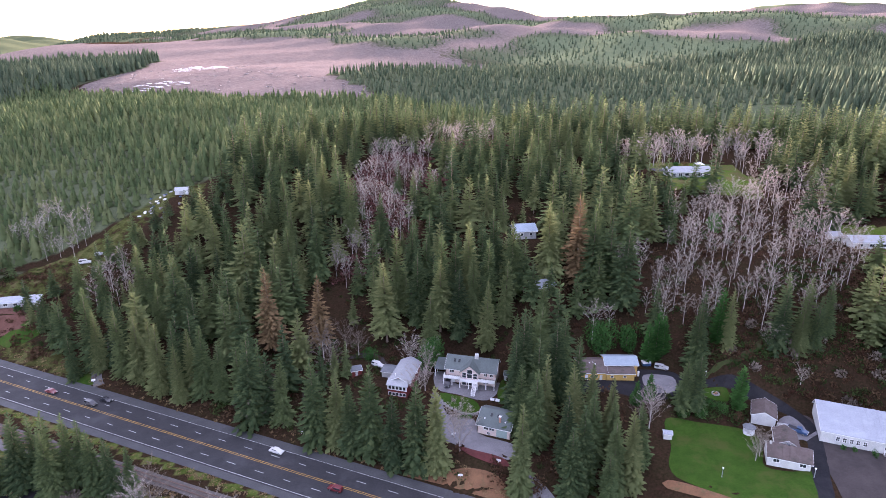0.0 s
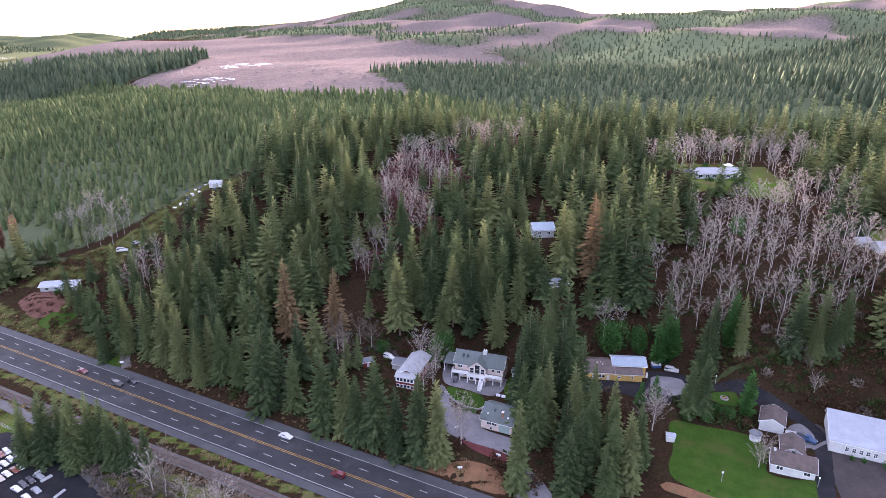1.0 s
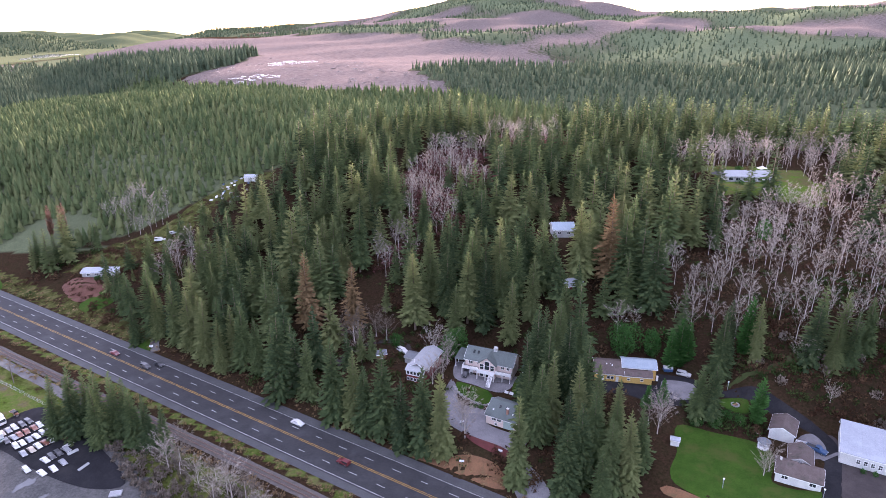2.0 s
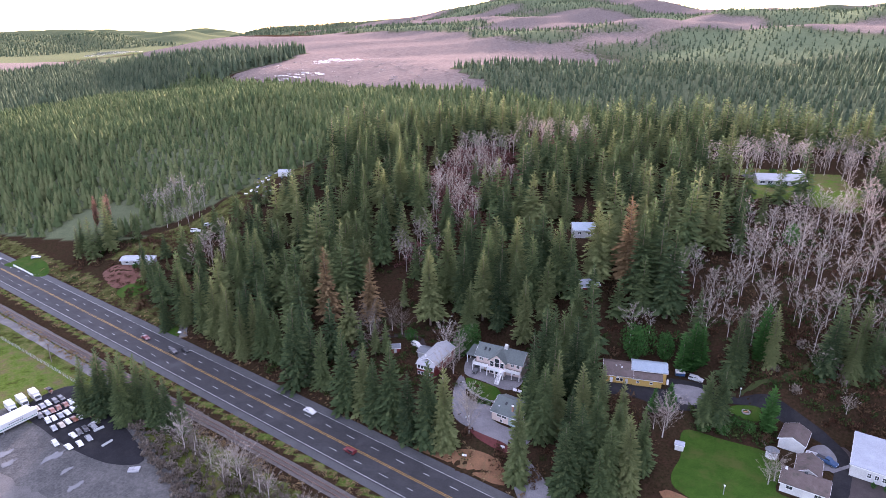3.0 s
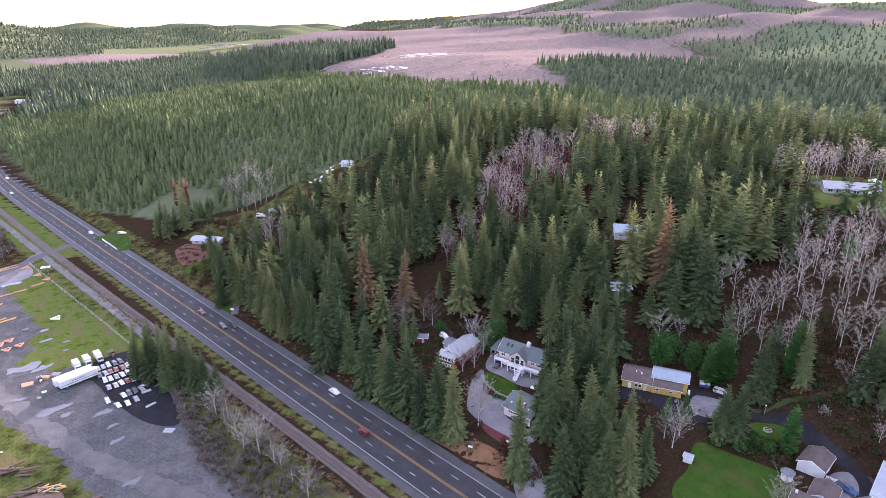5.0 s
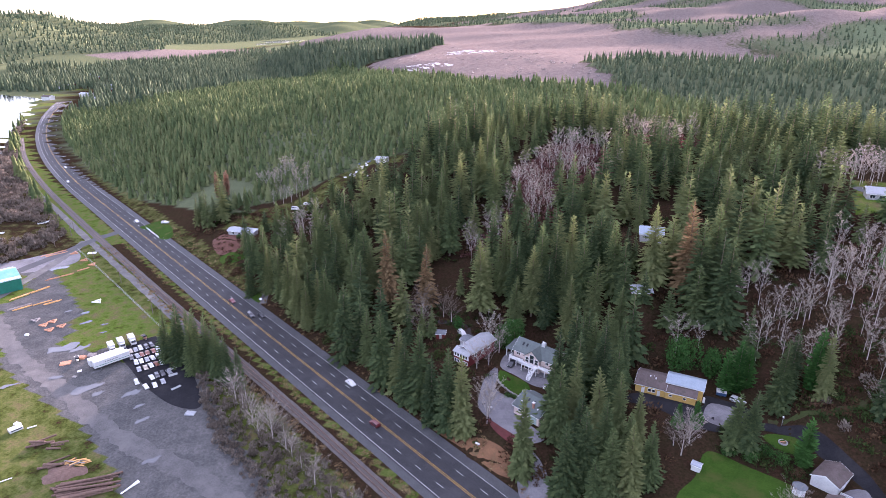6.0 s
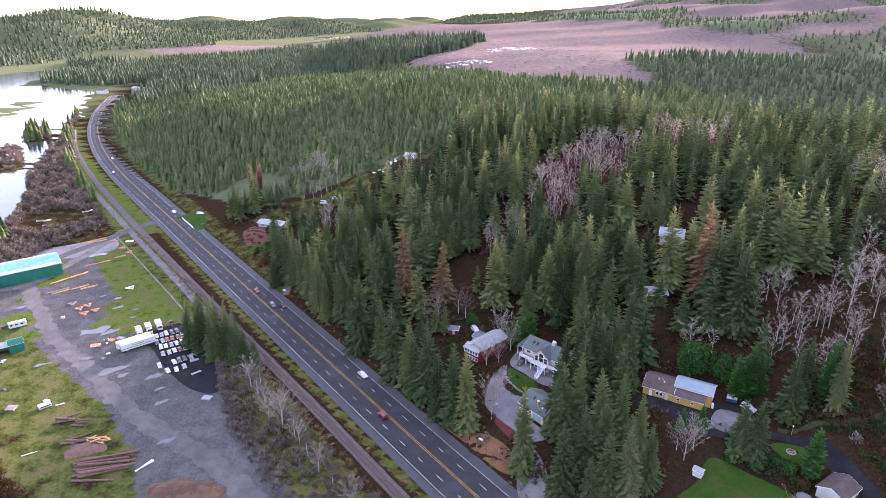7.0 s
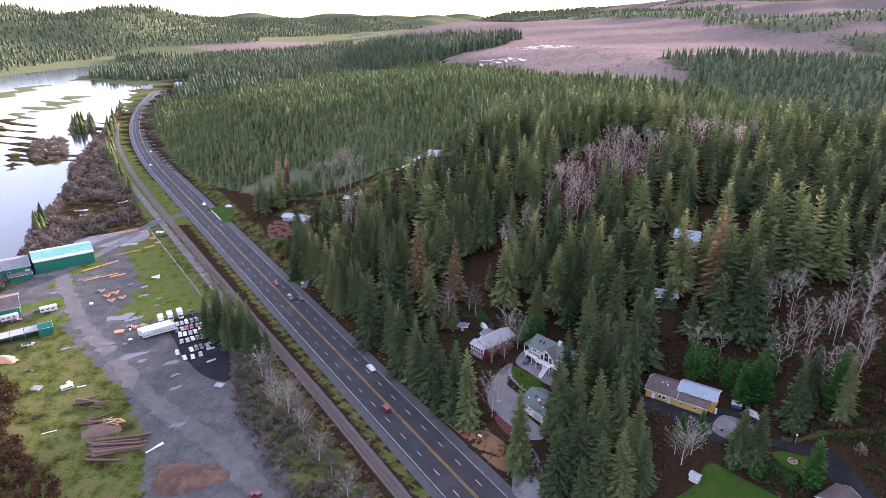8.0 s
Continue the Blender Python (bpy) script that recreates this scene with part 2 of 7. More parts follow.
def patch(outline, lift=0.08, step=3.0, level=None):
    """An area of ground with the given outline, laid over the land."""
    bm = bmesh.new()
    bm.faces.new([bm.verts.new((x, y, 0)) for x, y in outline])
    for ax in (0, 1):
        lo, hi = min(p[ax] for p in outline), max(p[ax] for p in outline)
        s = lo + step
        while s < hi:
            co, no = [0, 0, 0], [0, 0, 0]
            co[ax], no[ax] = s, 1
            bmesh.ops.bisect_plane(bm, geom=bm.verts[:] + bm.edges[:] + bm.faces[:], plane_co=co, plane_no=no)
            s += step
    bmesh.ops.triangulate(bm, faces=bm.faces)
    for v in bm.verts:
        v.co.z = (gz(v.co.x, v.co.y) if level is None else level) + lift
    for f in bm.faces:
        if f.normal.z < 0:
            f.normal_flip()
    return bm


def rounded(outline, step=2.0, wobble=0.0, seed=0):
    """A closed smooth outline through the points."""
    rng = random.Random(seed)
    P = [Vector(p) for p in outline]
    k, out = len(P), []
    for i in range(k):
        a, b, c, d = P[i - 1], P[i], P[(i + 1) % k], P[(i + 2) % k]
        n = max(2, int((c - b).length / step))
        for j in range(n):
            t = j / n
            q = 0.5 * (2 * b + (c - a) * t + (2 * a - 5 * b + 4 * c - d) * t * t + (3 * b - a - 3 * c + d) * t ** 3)
            out.append((q.x + rng.uniform(-wobble, wobble), q.y + rng.uniform(-wobble, wobble)))
    return out
# ---------------------------------------------------------------- the lie of the land
UX, UY = -0.921, 0.390          # the highway's direction
NX, NY = 0.390, 0.921           # inland, across it


def road_frame(x, y):
    """u along the highway, v inland from its centre line."""
    u = UX * x + UY * y
    v = NX * x + NY * y - 126.0 - 0.0003 * np.maximum(u - 470.0, 0.0) ** 2
    return u, v


def from_road(u, v):
    v = v + 126.0 + 0.0003 * max(u - 470.0, 0.0) ** 2
    return UX * u + NX * v, UY * u + NY * v


SLOPE_V = [-20, -9, 11, 20, 40, 75, 130, 200, 250, 290, 340, 400, 480, 620, 800, 1000, 1400, 2000, 3000, 4600]
SLOPE_Z = [-0.6, 0, 0, 2.6, 8.0, 16, 37, 49, 55, 59, 52, 49, 56, 76, 80, 84, 100, 112, 120, 110]
SHORE_U = [-600, 250, 330, 400, 480, 560, 640, 760, 900, 1150, 1300]
SHORE_V = [-115, -118, -98, -90, -68, -58, -45, -30, -26, -60, -160]
# centre x, y, half-widths, turn, height of the hills and hollows
HILLS = [
    (-170, 3250, 420, 700, 0, 112), (250, 3300, 900, 500, 0, 16), (-1550, 2950, 650, 700, 0, -48),
    (1500, 2300, 600, 500, 30, 42), (700, 2000, 300, 500, 20, 8), (330, 1150, 520, 330, 0, -34),
    (-500, 1500, 700, 260, 10, 14), (1000, 1300, 400, 500, 0, 10),
    (2600, 4200, 1200, 500, 0, 150), (-2300, 1350, 480, 330, 35, 45), (-2900, 2500, 900, 500, 30, 40),
    (-1700, 3300, 700, 500, 10, 45), (-1550, 1500, 260, 300, 20, -30),
    (-300, 815, 280, 150, 10, 17),
]
# wooded hills across the estuary
BANK_HILLS = [(-2200, 1120, 400, 210, 35, 50), (-2800, 800, 520, 280, 20, 46), (-2350, 1500, 420, 260, 25, 30)]
# bars and spits of mud in the water: u, v, half-length, half-width
BARS = [(640, -85, 75, 20), (760, -62, 45, 16), (760, -140, 260, 7), (690, -112, 150, 6), (900, -160, 200, 10), (1010, -120, 90, 22), (1150, -250, 160, 30), (1480, -170, 200, 90), (1960, -430, 340, 250), (2500, -700, 400, 500)]


# levelled plots: x, y, radius, height
PLOTS = [(9, 190, 15, 9.0), (13, 166, 11, 6.0), (-13, 190, 12, 9.0), (59, 187, 14, 14.3), (78, 183, 9, 13.6), (97, 160, 12, 10.6), (96, 148, 12, 9.8), (123, 157, 16, 11.2), (80, 150, 14, 9.3),
         (124, 318, 20, 54.0), (168, 238, 13, 43.0), (-145, 342, 8, 38.0), (-190, 259, 10, 8.0), (35, 260, 8, 39.5), (38, 224, 6, 30.0)]


def waves(x, y, size, seed=0.0):
    return (np.sin(x / size + seed) * np.cos(y / size * 0.83 + 1.7 * seed) + 0.6 * np.sin((x * 0.6 + y * 0.8) / size * 1.9 + 2.3 + seed)
            + 0.35 * np.sin((x * 0.8 - y * 0.6) / size * 3.7 + 0.4 + seed))


def ground_z(x, y):
    x, y = np.asarray(x, float), np.asarray(y, float)
    u, v = road_frame(x, y)
    z = sum(np.interp(v + d, SLOPE_V, SLOPE_Z) for d in (-3, 0, 3)) / 3
    far = np.clip((v - 300) / 500, 0, 1)
    z = z + far * (7 + 6 * np.clip((v - 900) / 900, 0, 1)) * waves(x, y, 120) * 0.7 + far * 13 * waves(x, y, 260, 2.0) * np.clip((v - 900) / 900, 0, 1)
    z = z + np.clip((v - 22) / 60, 0, 1) * 0.8 * waves(x, y, 17, 1.0)
    hills = np.zeros_like(z)
    for cx, cy, a, b, turn, h in HILLS:
        c, s = math.cos(radians(turn)), math.sin(radians(turn))
        p, q = (x - cx) * c + (y - cy) * s, -(x - cx) * s + (y - cy) * c
        hills = hills + h * np.exp(-0.5 * ((p / a) ** 2 + (q / b) ** 2))
    z = z + hills * np.clip((v - 60) / 250, 0, 1)
    for cx, cy, r, h in PLOTS:
        k = np.clip(1.9 - np.hypot(x - cx, y - cy) / r, 0, 1)
        z = z + (h - z) * k * k * (3 - 2 * k)
    # the plantation falls towards the highway's bend
    z = np.where(v > 12, z * (1 - 0.85 * np.clip((u - 480) / 500, 0, 1) * np.clip((440 - v) / 100, 0, 1)), z)
    # the shore: land falls under the water
    wet = np.clip((np.interp(u, SHORE_U, SHORE_V) + 3 * waves(x, y, 14, 4.0) - v) / 10, 0, 1)
    bar = np.zeros_like(z)
    for bu, bv, a, b in BARS:
        bar = np.maximum(bar, np.exp(-0.5 * (((u - bu) / a) ** 4 + ((v - bv + 2 * waves(x, y, 30, 3.0)) / b) ** 4)))
    wet = wet * (1 - bar)
    across = np.clip((-v - 420 - 60 * np.sin(u / 300.0)) / 500, 0, 1)
    z = np.where(v < -20, (-0.6 - 0.02 * np.clip(-20 - v, 0, 40)) * (1 - wet) - 4.5 * wet + across * (1 - np.exp(-across * 3)) * (46 + 20 * waves(x, y, 160, 1.0)) + across * 6, z)
    for cx, cy, a, b, turn, h in BANK_HILLS:
        c, s = math.cos(radians(turn)), math.sin(radians(turn))
        p, q = (x - cx) * c + (y - cy) * s, -(x - cx) * s + (y - cy) * c
        g = np.exp(-0.5 * ((p / a) ** 2 + (q / b) ** 2))
        z = z + (h + 8 * waves(x, y, 130, 3.0)) * np.where(g > 0.06, g - 0.06, 0)
    return z

# ---------------------------------------------------------------- ground and water
def steps(lo, fine_lo, fine_hi, hi, fine, grow=1.09, most=60.0):
    mid = list(np.arange(fine_lo, fine_hi + 0.01, fine))
    up, s, a = [], fine, fine_hi
    while a < hi:
        s = min(s * grow, most)
        a += s
        up.append(a)
    down, s, a = [], fine, fine_lo
    while a > lo:
        s = min(s * grow, most)
        a -= s
        down.append(a)
    return np.array(down[::-1] + mid + up)


def inside(outline, x, y):
    """Which of the points lie within an outline."""
    x, y = np.asarray(x, float), np.asarray(y, float)
    hit = np.zeros(x.shape, bool)
    k = len(outline)
    for i in range(k):
        (x0, y0), (x1, y1) = outline[i], outline[(i + 1) % k]
        if y0 != y1:
            hit ^= ((y0 > y) != (y1 > y)) & (x < (x1 - x0) * (y - y0) / (y1 - y0) + x0)
    return hit


CLEARCUT = [(-450, 785), (-364, 728), (-230, 700), (-118, 690), (-70, 722), (-140, 800), (-215, 900), (-290, 985), (-380, 1060), (-455, 1090), (-425, 930)]
CLEARING = [(-215, 262), (-190, 258), (-165, 285), (-150, 330), (-130, 350), (-138, 362), (-160, 350), (-180, 310), (-205, 290)]
MEADOW_LODGE = [(108, 296), (150, 288), (162, 310), (158, 345), (112, 348)]
MEADOW_EAST = [(160, 225), (190, 205), (200, 250), (165, 262)]
JUNK_YARD = [(-240, 105), (-262, 150), (-285, 205), (-270, 214), (-215, 190), (-140, 165), (-105, 146), (-80, 130), (-20, 100), (-10, 60), (-60, 75), (-90, 95), (-120, 105), (-150, 110), (-190, 118)]
YARD_GRASS = [(-310, 130), (-330, 180), (-290, 232), (-160, 184), (-60, 140), (10, 108), (10, 40), (-240, 40)]


PLANT = [(-235, 275), (-180, 318), (-125, 380), (-140, 430), (-60, 460), (60, 470), (60, 560), (-40, 668), (-118, 684), (-230, 692), (-364, 720), (-455, 775), *(from_road(u, 425) for u in (800, 930)), *(from_road(u, 17) for u in (900, 800, 700, 600, 500, 420)), from_road(330, 40), from_road(300, 60)]
BAND = [(-1010, 800), (-860, 795), (-680, 828), (-560, 815), (-462, 792), (-440, 930), (-470, 1095), (-700, 1130), (-1000, 1090), (-1250, 1000)]
VALLEY = [(-70, 700), (60, 560), (330, 420), (700, 300), (1300, 500), (1500, 1100), (1100, 1500), (560, 1250), (300, 1060), (100, 960), (-60, 900), (-150, 850)]


def hill_stands(x, y):
    """Above nought where the far hills carry young conifers."""
    return waves(x + 0.3 * y, y, 230, 5.0) + 0.5 * waves(x, y, 90, 1.0) + 0.1 + 0.9 * np.clip((x - 300) / 700, 0, 1) * np.clip((1700 - y) / 500, 0, 1)


def cover_of(x, y):
    u, v = road_frame(x, y)
    grass = np.zeros_like(x)
    cut = np.zeros_like(x)
    gravel = np.zeros_like(x)
    grass[(v > -36) & (v < -21) & (u < 420)] = np.where(u < 175, 0.2, 0.55)[(v > -36) & (v < -21) & (u < 420)]
    grass[(v > -14.5) & (v < -10)] = 0.58
    grass[(v > 10.4) & (v < 22) & (u > 200)] = 0.48
    grass[(v > -34) & (v < -10) & (u > 330)] = 0.62
    grass[inside(YARD_GRASS, x, y) & (v < -22)] = 0.54
    far_bank = (v < -22) & (u > 330)
    grass[far_bank & (v < -34)] = 0.42
    yard = inside(JUNK_YARD, x, y)
    gravel[yard] = 0.85
    green = yard & (((v > -54) & (u > 185)) | ((waves(x, y, 13, 9.0) > 0.35) & (x < -160)))
    gravel[green] = 0.3
    grass[green] = 0.62
    grass[inside(CLEARING, x, y)] = 0.5
    grass[inside(MEADOW_LODGE, x, y) | inside(MEADOW_EAST, x, y)] = 0.9
    cut[inside(CLEARCUT, x, y)] = 1.0
    # the hills: logged slopes between stands of young green, with soft edges
    high = np.clip((v - 880) / 250, 0, 1) * np.clip((x + 1500) / 300, 0, 1)
    stands = hill_stands(x, y)
    cut = np.maximum(cut, high * np.clip(0.60 - 0.45 * stands, 0, 1))
    strip = (x < -470) & (x > -1700) & (y > 1120 - 0.06 * x) & (y < 1270 - 0.32 * x)
    cut[strip] = 0.75
    young = np.maximum(high * np.clip(0.45 + 0.6 * stands, 0, 1), 0.0)
    young[inside(VALLEY, x, y) | inside(PLANT, x, y) | inside(BAND, x, y)] = 0.8
    young[((v < -420) | ((x < -1300) & (v > 60))) & ~strip] = 0.75
    cut[(v > 430) & (x > -700) & (young < 0.3)] = np.maximum(cut, 0.7)[(v > 430) & (x > -700) & (young < 0.3)]
    young[inside(CLEARCUT, x, y)] = 0.0
    young[(u > 880) & (v < -20)] = 0.8
    cut[(v > 300) & (v < 420) & (x > -330) & (x < -60)] = 0.3
    return grass, cut, gravel, young


def build_ground():
    xs, ys = steps(-4600, -310, 170, 4600, 2.4, 1.08, 50.0), steps(-900, 40, 300, 4750, 2.4, 1.07, 46.0)
    X, Y = np.meshgrid(xs, ys)
    Z = ground_z(X, Y)
    nx, ny = len(xs), len(ys)
    i = np.arange(nx * ny).reshape(ny, nx)
    a, b, c, d = i[:-1, :-1].ravel(), i[:-1, 1:].ravel(), i[1:, 1:].ravel(), i[1:, :-1].ravel()
    me = mesh_of("ground", np.stack([X, Y, Z], -1), np.concatenate([np.stack([a, b, c], -1), np.stack([a, c, d], -1)]), [GROUND])
    me.polygons.foreach_set("use_smooth", np.ones(len(me.polygons), bool))
    g, k, r, young = cover_of(X.ravel(), Y.ravel())
    me.attributes.new("young", "FLOAT", "POINT").data.foreach_set("value", young.astype(np.float32))
    me.attributes.new("cover", "FLOAT_COLOR", "POINT").data.foreach_set("color", np.stack([g, k, r, np.ones_like(g)], -1).astype(np.float32).ravel())
    return tagged(new("ground", me), "forest floor, meadow, logged slope and gravel reaching the hills", "ground", kind="structure")


build_ground()
bm = bmesh.new()
bm.faces.new([bm.verts.new(p) for p in ((-4600, -900, -2.2), (400, -900, -2.2), (400, 2600, -2.2), (-4600, 2600, -2.2))])
tagged(part("water", bm, WATER), "still bright tidal water of the estuary", "water", kind="structure")

# ---------------------------------------------------------------- highway and railway
HIGHWAY = smooth_line([from_road(u, 0) for u in (-420, -300, -200, -100, 0, 100, 200, 300, 400, 500, 600, 700, 800, 900, 1000, 1060)], 4.0)
tagged(part("road", ribbon(HIGHWAY, 10.6, 10.6, 0.07, across=6), ASPHALT_OLD), "worn grey asphalt shoulders of the highway", "road", kind="structure")
tagged(part("road", ribbon(HIGHWAY, 8.0, 7.6, 0.10, across=4), ASPHALT), "dark asphalt lanes of the four-lane highway", "road", kind="structure")


def painted(name, offset, width, material, label, dash=0.0, gap=0.0):
    pts = smooth_line([tuple(p) for p in HIGHWAY], 0.75) if dash else HIGHWAY
    bm = bmesh.new()
    prev, along = None, 0.0
    for i, p in enumerate(pts):
        d = (pts[min(i + 1, len(pts) - 1)] - pts[max(i - 1, 0)]).normalized()
        nrm = Vector((d.y, -d.x))
        q0, q1 = p + nrm * (offset - width / 2), p + nrm * (offset + width / 2)
        row = [bm.verts.new((q.x, q.y, gz(q.x, q.y) + 0.125)) for q in (q0, q1)]
        if i:
            along += (p - pts[i - 1]).length
        if prev and (not dash or along % (dash + gap) < dash):
            bm.faces.new((prev[0], prev[1], row[1], row[0]))
        prev = row
    bmesh.ops.delete(bm, geom=[v for v in bm.verts if not v.link_faces], context="VERTS")
    bmesh.ops.recalc_face_normals(bm, faces=bm.faces)
    tagged(part(name, bm, material), label, "road marking", kind="structure")


for off, w, mat, lab, da, ga in ((-7.4, 0.15, PAINT_WHITE, "white edge line of the highway", 0, 0), (7.2, 0.13, PAINT_WHITE, "white edge line of the highway", 0, 0),
                                 (-0.28, 0.15, PAINT_YELLOW, "yellow centre line", 0, 0), (0.3, 0.15, PAINT_YELLOW, "yellow centre line", 0, 0),
                                 (-4.0, 0.17, PAINT_WHITE, "dashed white lane line", 2.9, 7.3), (3.8, 0.17, PAINT_WHITE, "dashed white lane line", 2.9, 7.3)):
    painted("trim", off, w, mat, lab, da, ga)

RAILWAY = smooth_line([from_road(u, v) for u, v in ((-420, -18), (-200, -18), (-100, -17.5), (0, -17.2), (100, -17.5), (200, -19.5), (300, -21), (400, -22), (520, -22), (640, -23), (760, -24))], 3.0)
tagged(part("pavement", ribbon(RAILWAY, 2.1, 2.1, 0.18, across=4, ragged=0.1), BALLAST), "brown ballast bed of the railway", "railway", kind="structure")
ACCESS = smooth_line([from_road(u, v) for u, v in ((175, -25), (200, -24.6), (250, -25.0), (300, -26), (350, -27), (420, -28), (520, -30), (600, -30))], 4.0)
tagged(part("road", ribbon(ACCESS, 1.9, 1.9, 0.09, across=2, ragged=0.3), GRAVEL), "grey gravel track beside the railway", "road", kind="structure")
CROSSING = smooth_line([from_road(u, v) for u, v in ((352, -8), (350, -18), (346, -28), (335, -45), (326, -62), (310, -85), (290, -108), (275, -140))], 3.0)
tagged(part("road", ribbon(CROSSING, 3.2, 3.2, 0.13, across=2, ragged=0.2), ASPHALT_OLD), "grey asphalt road over the railway to the works", "road", kind="structure")


def rail_line():
    t = thing("railway_track", "single rusty railway track on timber sleepers", "railway track", kind="structure")
    for off in (-0.72, 0.72):
        bm = bmesh.new()
        prev = None
        for i, p in enumerate(RAILWAY):
            d = (RAILWAY[min(i + 1, len(RAILWAY) - 1)] - RAILWAY[max(i - 1, 0)]).normalized()
            nrm = Vector((d.y, -d.x))
            row = []
            for w, h in ((-0.06, 0.24), (-0.05, 0.42), (0.05, 0.42), (0.06, 0.24)):
                q = p + nrm * (off + w)
                row.append(bm.verts.new((q.x, q.y, gz(q.x, q.y) + h)))
            if prev:
                for k in range(3):
                    bm.faces.new((prev[k], prev[k + 1], row[k + 1], row[k]))
            prev = row
        bmesh.ops.recalc_face_normals(bm, faces=bm.faces)
        part("rail", bm, STEEL_RUST, t)
    me = bpy.data.meshes.new("sleeper")
    bm = box(-1.25, -0.12, 0, 1.25, 0.12, 0.14, 0.02)
    bm.to_mesh(me)
    bm.free()
    me.materials.append(SLEEPER)
    line = smooth_line([tuple(p) for p in RAILWAY if p.x < 70 and p.x > -190], 0.85)
    for i in range(0, min(len(line) - 1, 290)):
        p, d = line[i], (line[i + 1] - line[i]).normalized()
        s = new("sleeper", me)
        s.parent = t
        s.matrix_world = Matrix.Translation((p.x, p.y, gz(p.x, p.y) + 0.16)) @ Matrix.Rotation(math.atan2(-d.x, d.y), 4, "Z")


rail_line()

# ---------------------------------------------------------------- trees
def conifer_arrays(seed, h, radius, boughs, sprays, base=0.08, droop=0.3, taper=0.85, thin=0.0, size=1.0):
    """Crown of a conifer: sagging boughs wound up the stem, each carrying folded kite-shaped sprays of needles."""
    rng = np.random.RandomState(seed)
    u = (np.arange(boughs) + rng.rand(boughs)) / boughs
    f = np.minimum(1 - (1 - u) ** 0.62, 0.985)
    a = np.arange(boughs) * 2.39996 + rng.uniform(-0.5, 0.5, boughs)
    p1, p2 = rng.uniform(0, 6.28, 2)
    lobe = 1 + 0.15 * np.sin(2 * a + p1 + 6 * f) + 0.10 * np.sin(3 * a + p2 - 11 * f)
    L = radius * (1 - f) ** taper * (0.7 + 0.3 * np.clip(f / 0.1, 0, 1)) * lobe * rng.uniform(0.68, 1.15, boughs) + 0.03 * radius + 0.12
    slope = (0.9 * f * f - droop * (1 - f)) * rng.uniform(0.6, 1.35, boughs)
    keep = rng.rand(boughs) >= thin
    f, a, L, slope = f[keep], a[keep], L[keep], slope[keep]
    z = h * (base + (1 - base) * f)
    k = len(f)
    q = (np.arange(sprays)[None] + 0.7 + rng.uniform(-0.25, 0.25, (k, sprays))) / sprays
    turn = np.where(np.arange(sprays)[None] == sprays - 1, 0.0, np.where(np.arange(sprays)[None] % 2, 1.0, -1.0)) * rng.uniform(0.35, 1.05, (k, sprays))
    d = np.stack([np.cos(a), np.sin(a), np.zeros(k)], -1)[:, None]
    s = np.stack([-np.sin(a), np.cos(a), np.zeros(k)], -1)[:, None]
    up = np.array([0.0, 0.0, 1.0])
    p = d * (L[:, None] * q * 0.88)[..., None] + up * (z[:, None] + (L * slope)[:, None] * q ** 1.3 + rng.uniform(-0.12, 0.12, (k, sprays)))[..., None]
    ln = (0.30 * L + 0.36)[:, None] * rng.uniform(0.7, 1.3, (k, sprays)) * size
    go = d * np.cos(turn)[..., None] + s * np.sin(turn)[..., None]
    sd = s * np.cos(turn)[..., None] - d * np.sin(turn)[..., None]
    go = go + up * (slope[:, None] * 0.7)[..., None]
    wd = (ln * rng.uniform(0.30, 0.46, (k, sprays)))[..., None]
    sag = (ln * rng.uniform(0.02, 0.34, (k, sprays)) * (1 - 0.8 * f)[:, None])[..., None]
    ln = ln[..., None]
    V = np.stack([p - go * ln * 0.3, p + go * ln * 0.2 + sd * wd - up * (sag * 0.6 + wd * 0.35), p + go * ln * 0.8 - up * sag, p + go * ln * 0.2 - sd * wd - up * (sag * 0.6 + wd * 0.35)], 2).reshape(-1, 3)
    o = np.arange(k * sprays)[:, None] * 4
    F = np.concatenate([o + np.array([0, 1, 2]), o + np.array([0, 2, 3])])
    n = len(V)
    V = np.concatenate([V, [(0.14, 0, h * 0.94), (-0.07, 0.12, h * 0.94), (-0.07, -0.12, h * 0.94), (0, 0, h * 1.035)]])
    F = np.concatenate([F, [(n, n + 1, n + 3), (n + 1, n + 2, n + 3), (n + 2, n, n + 3)]])
    return V, F


def trunk_arrays(h, r, sides=6, bend=0.0):
    V, F = [], []
    for i, (f, g) in enumerate(((0, 1.25), (0.06, 1.0), (0.5, 0.62), (0.97, 0.06))):
        for k in range(sides):
            a = 6.283 * k / sides
            V.append((math.cos(a) * r * g + bend * f * f, math.sin(a) * r * g, h * f - (0.6 if i == 0 else 0)))
        if i:
            o = (i - 1) * sides
            for k in range(sides):
                a, b = o + k, o + (k + 1) % sides
                F += [(a, b, b + sides), (a, b + sides, a + sides)]
    return np.array(V), np.array(F)


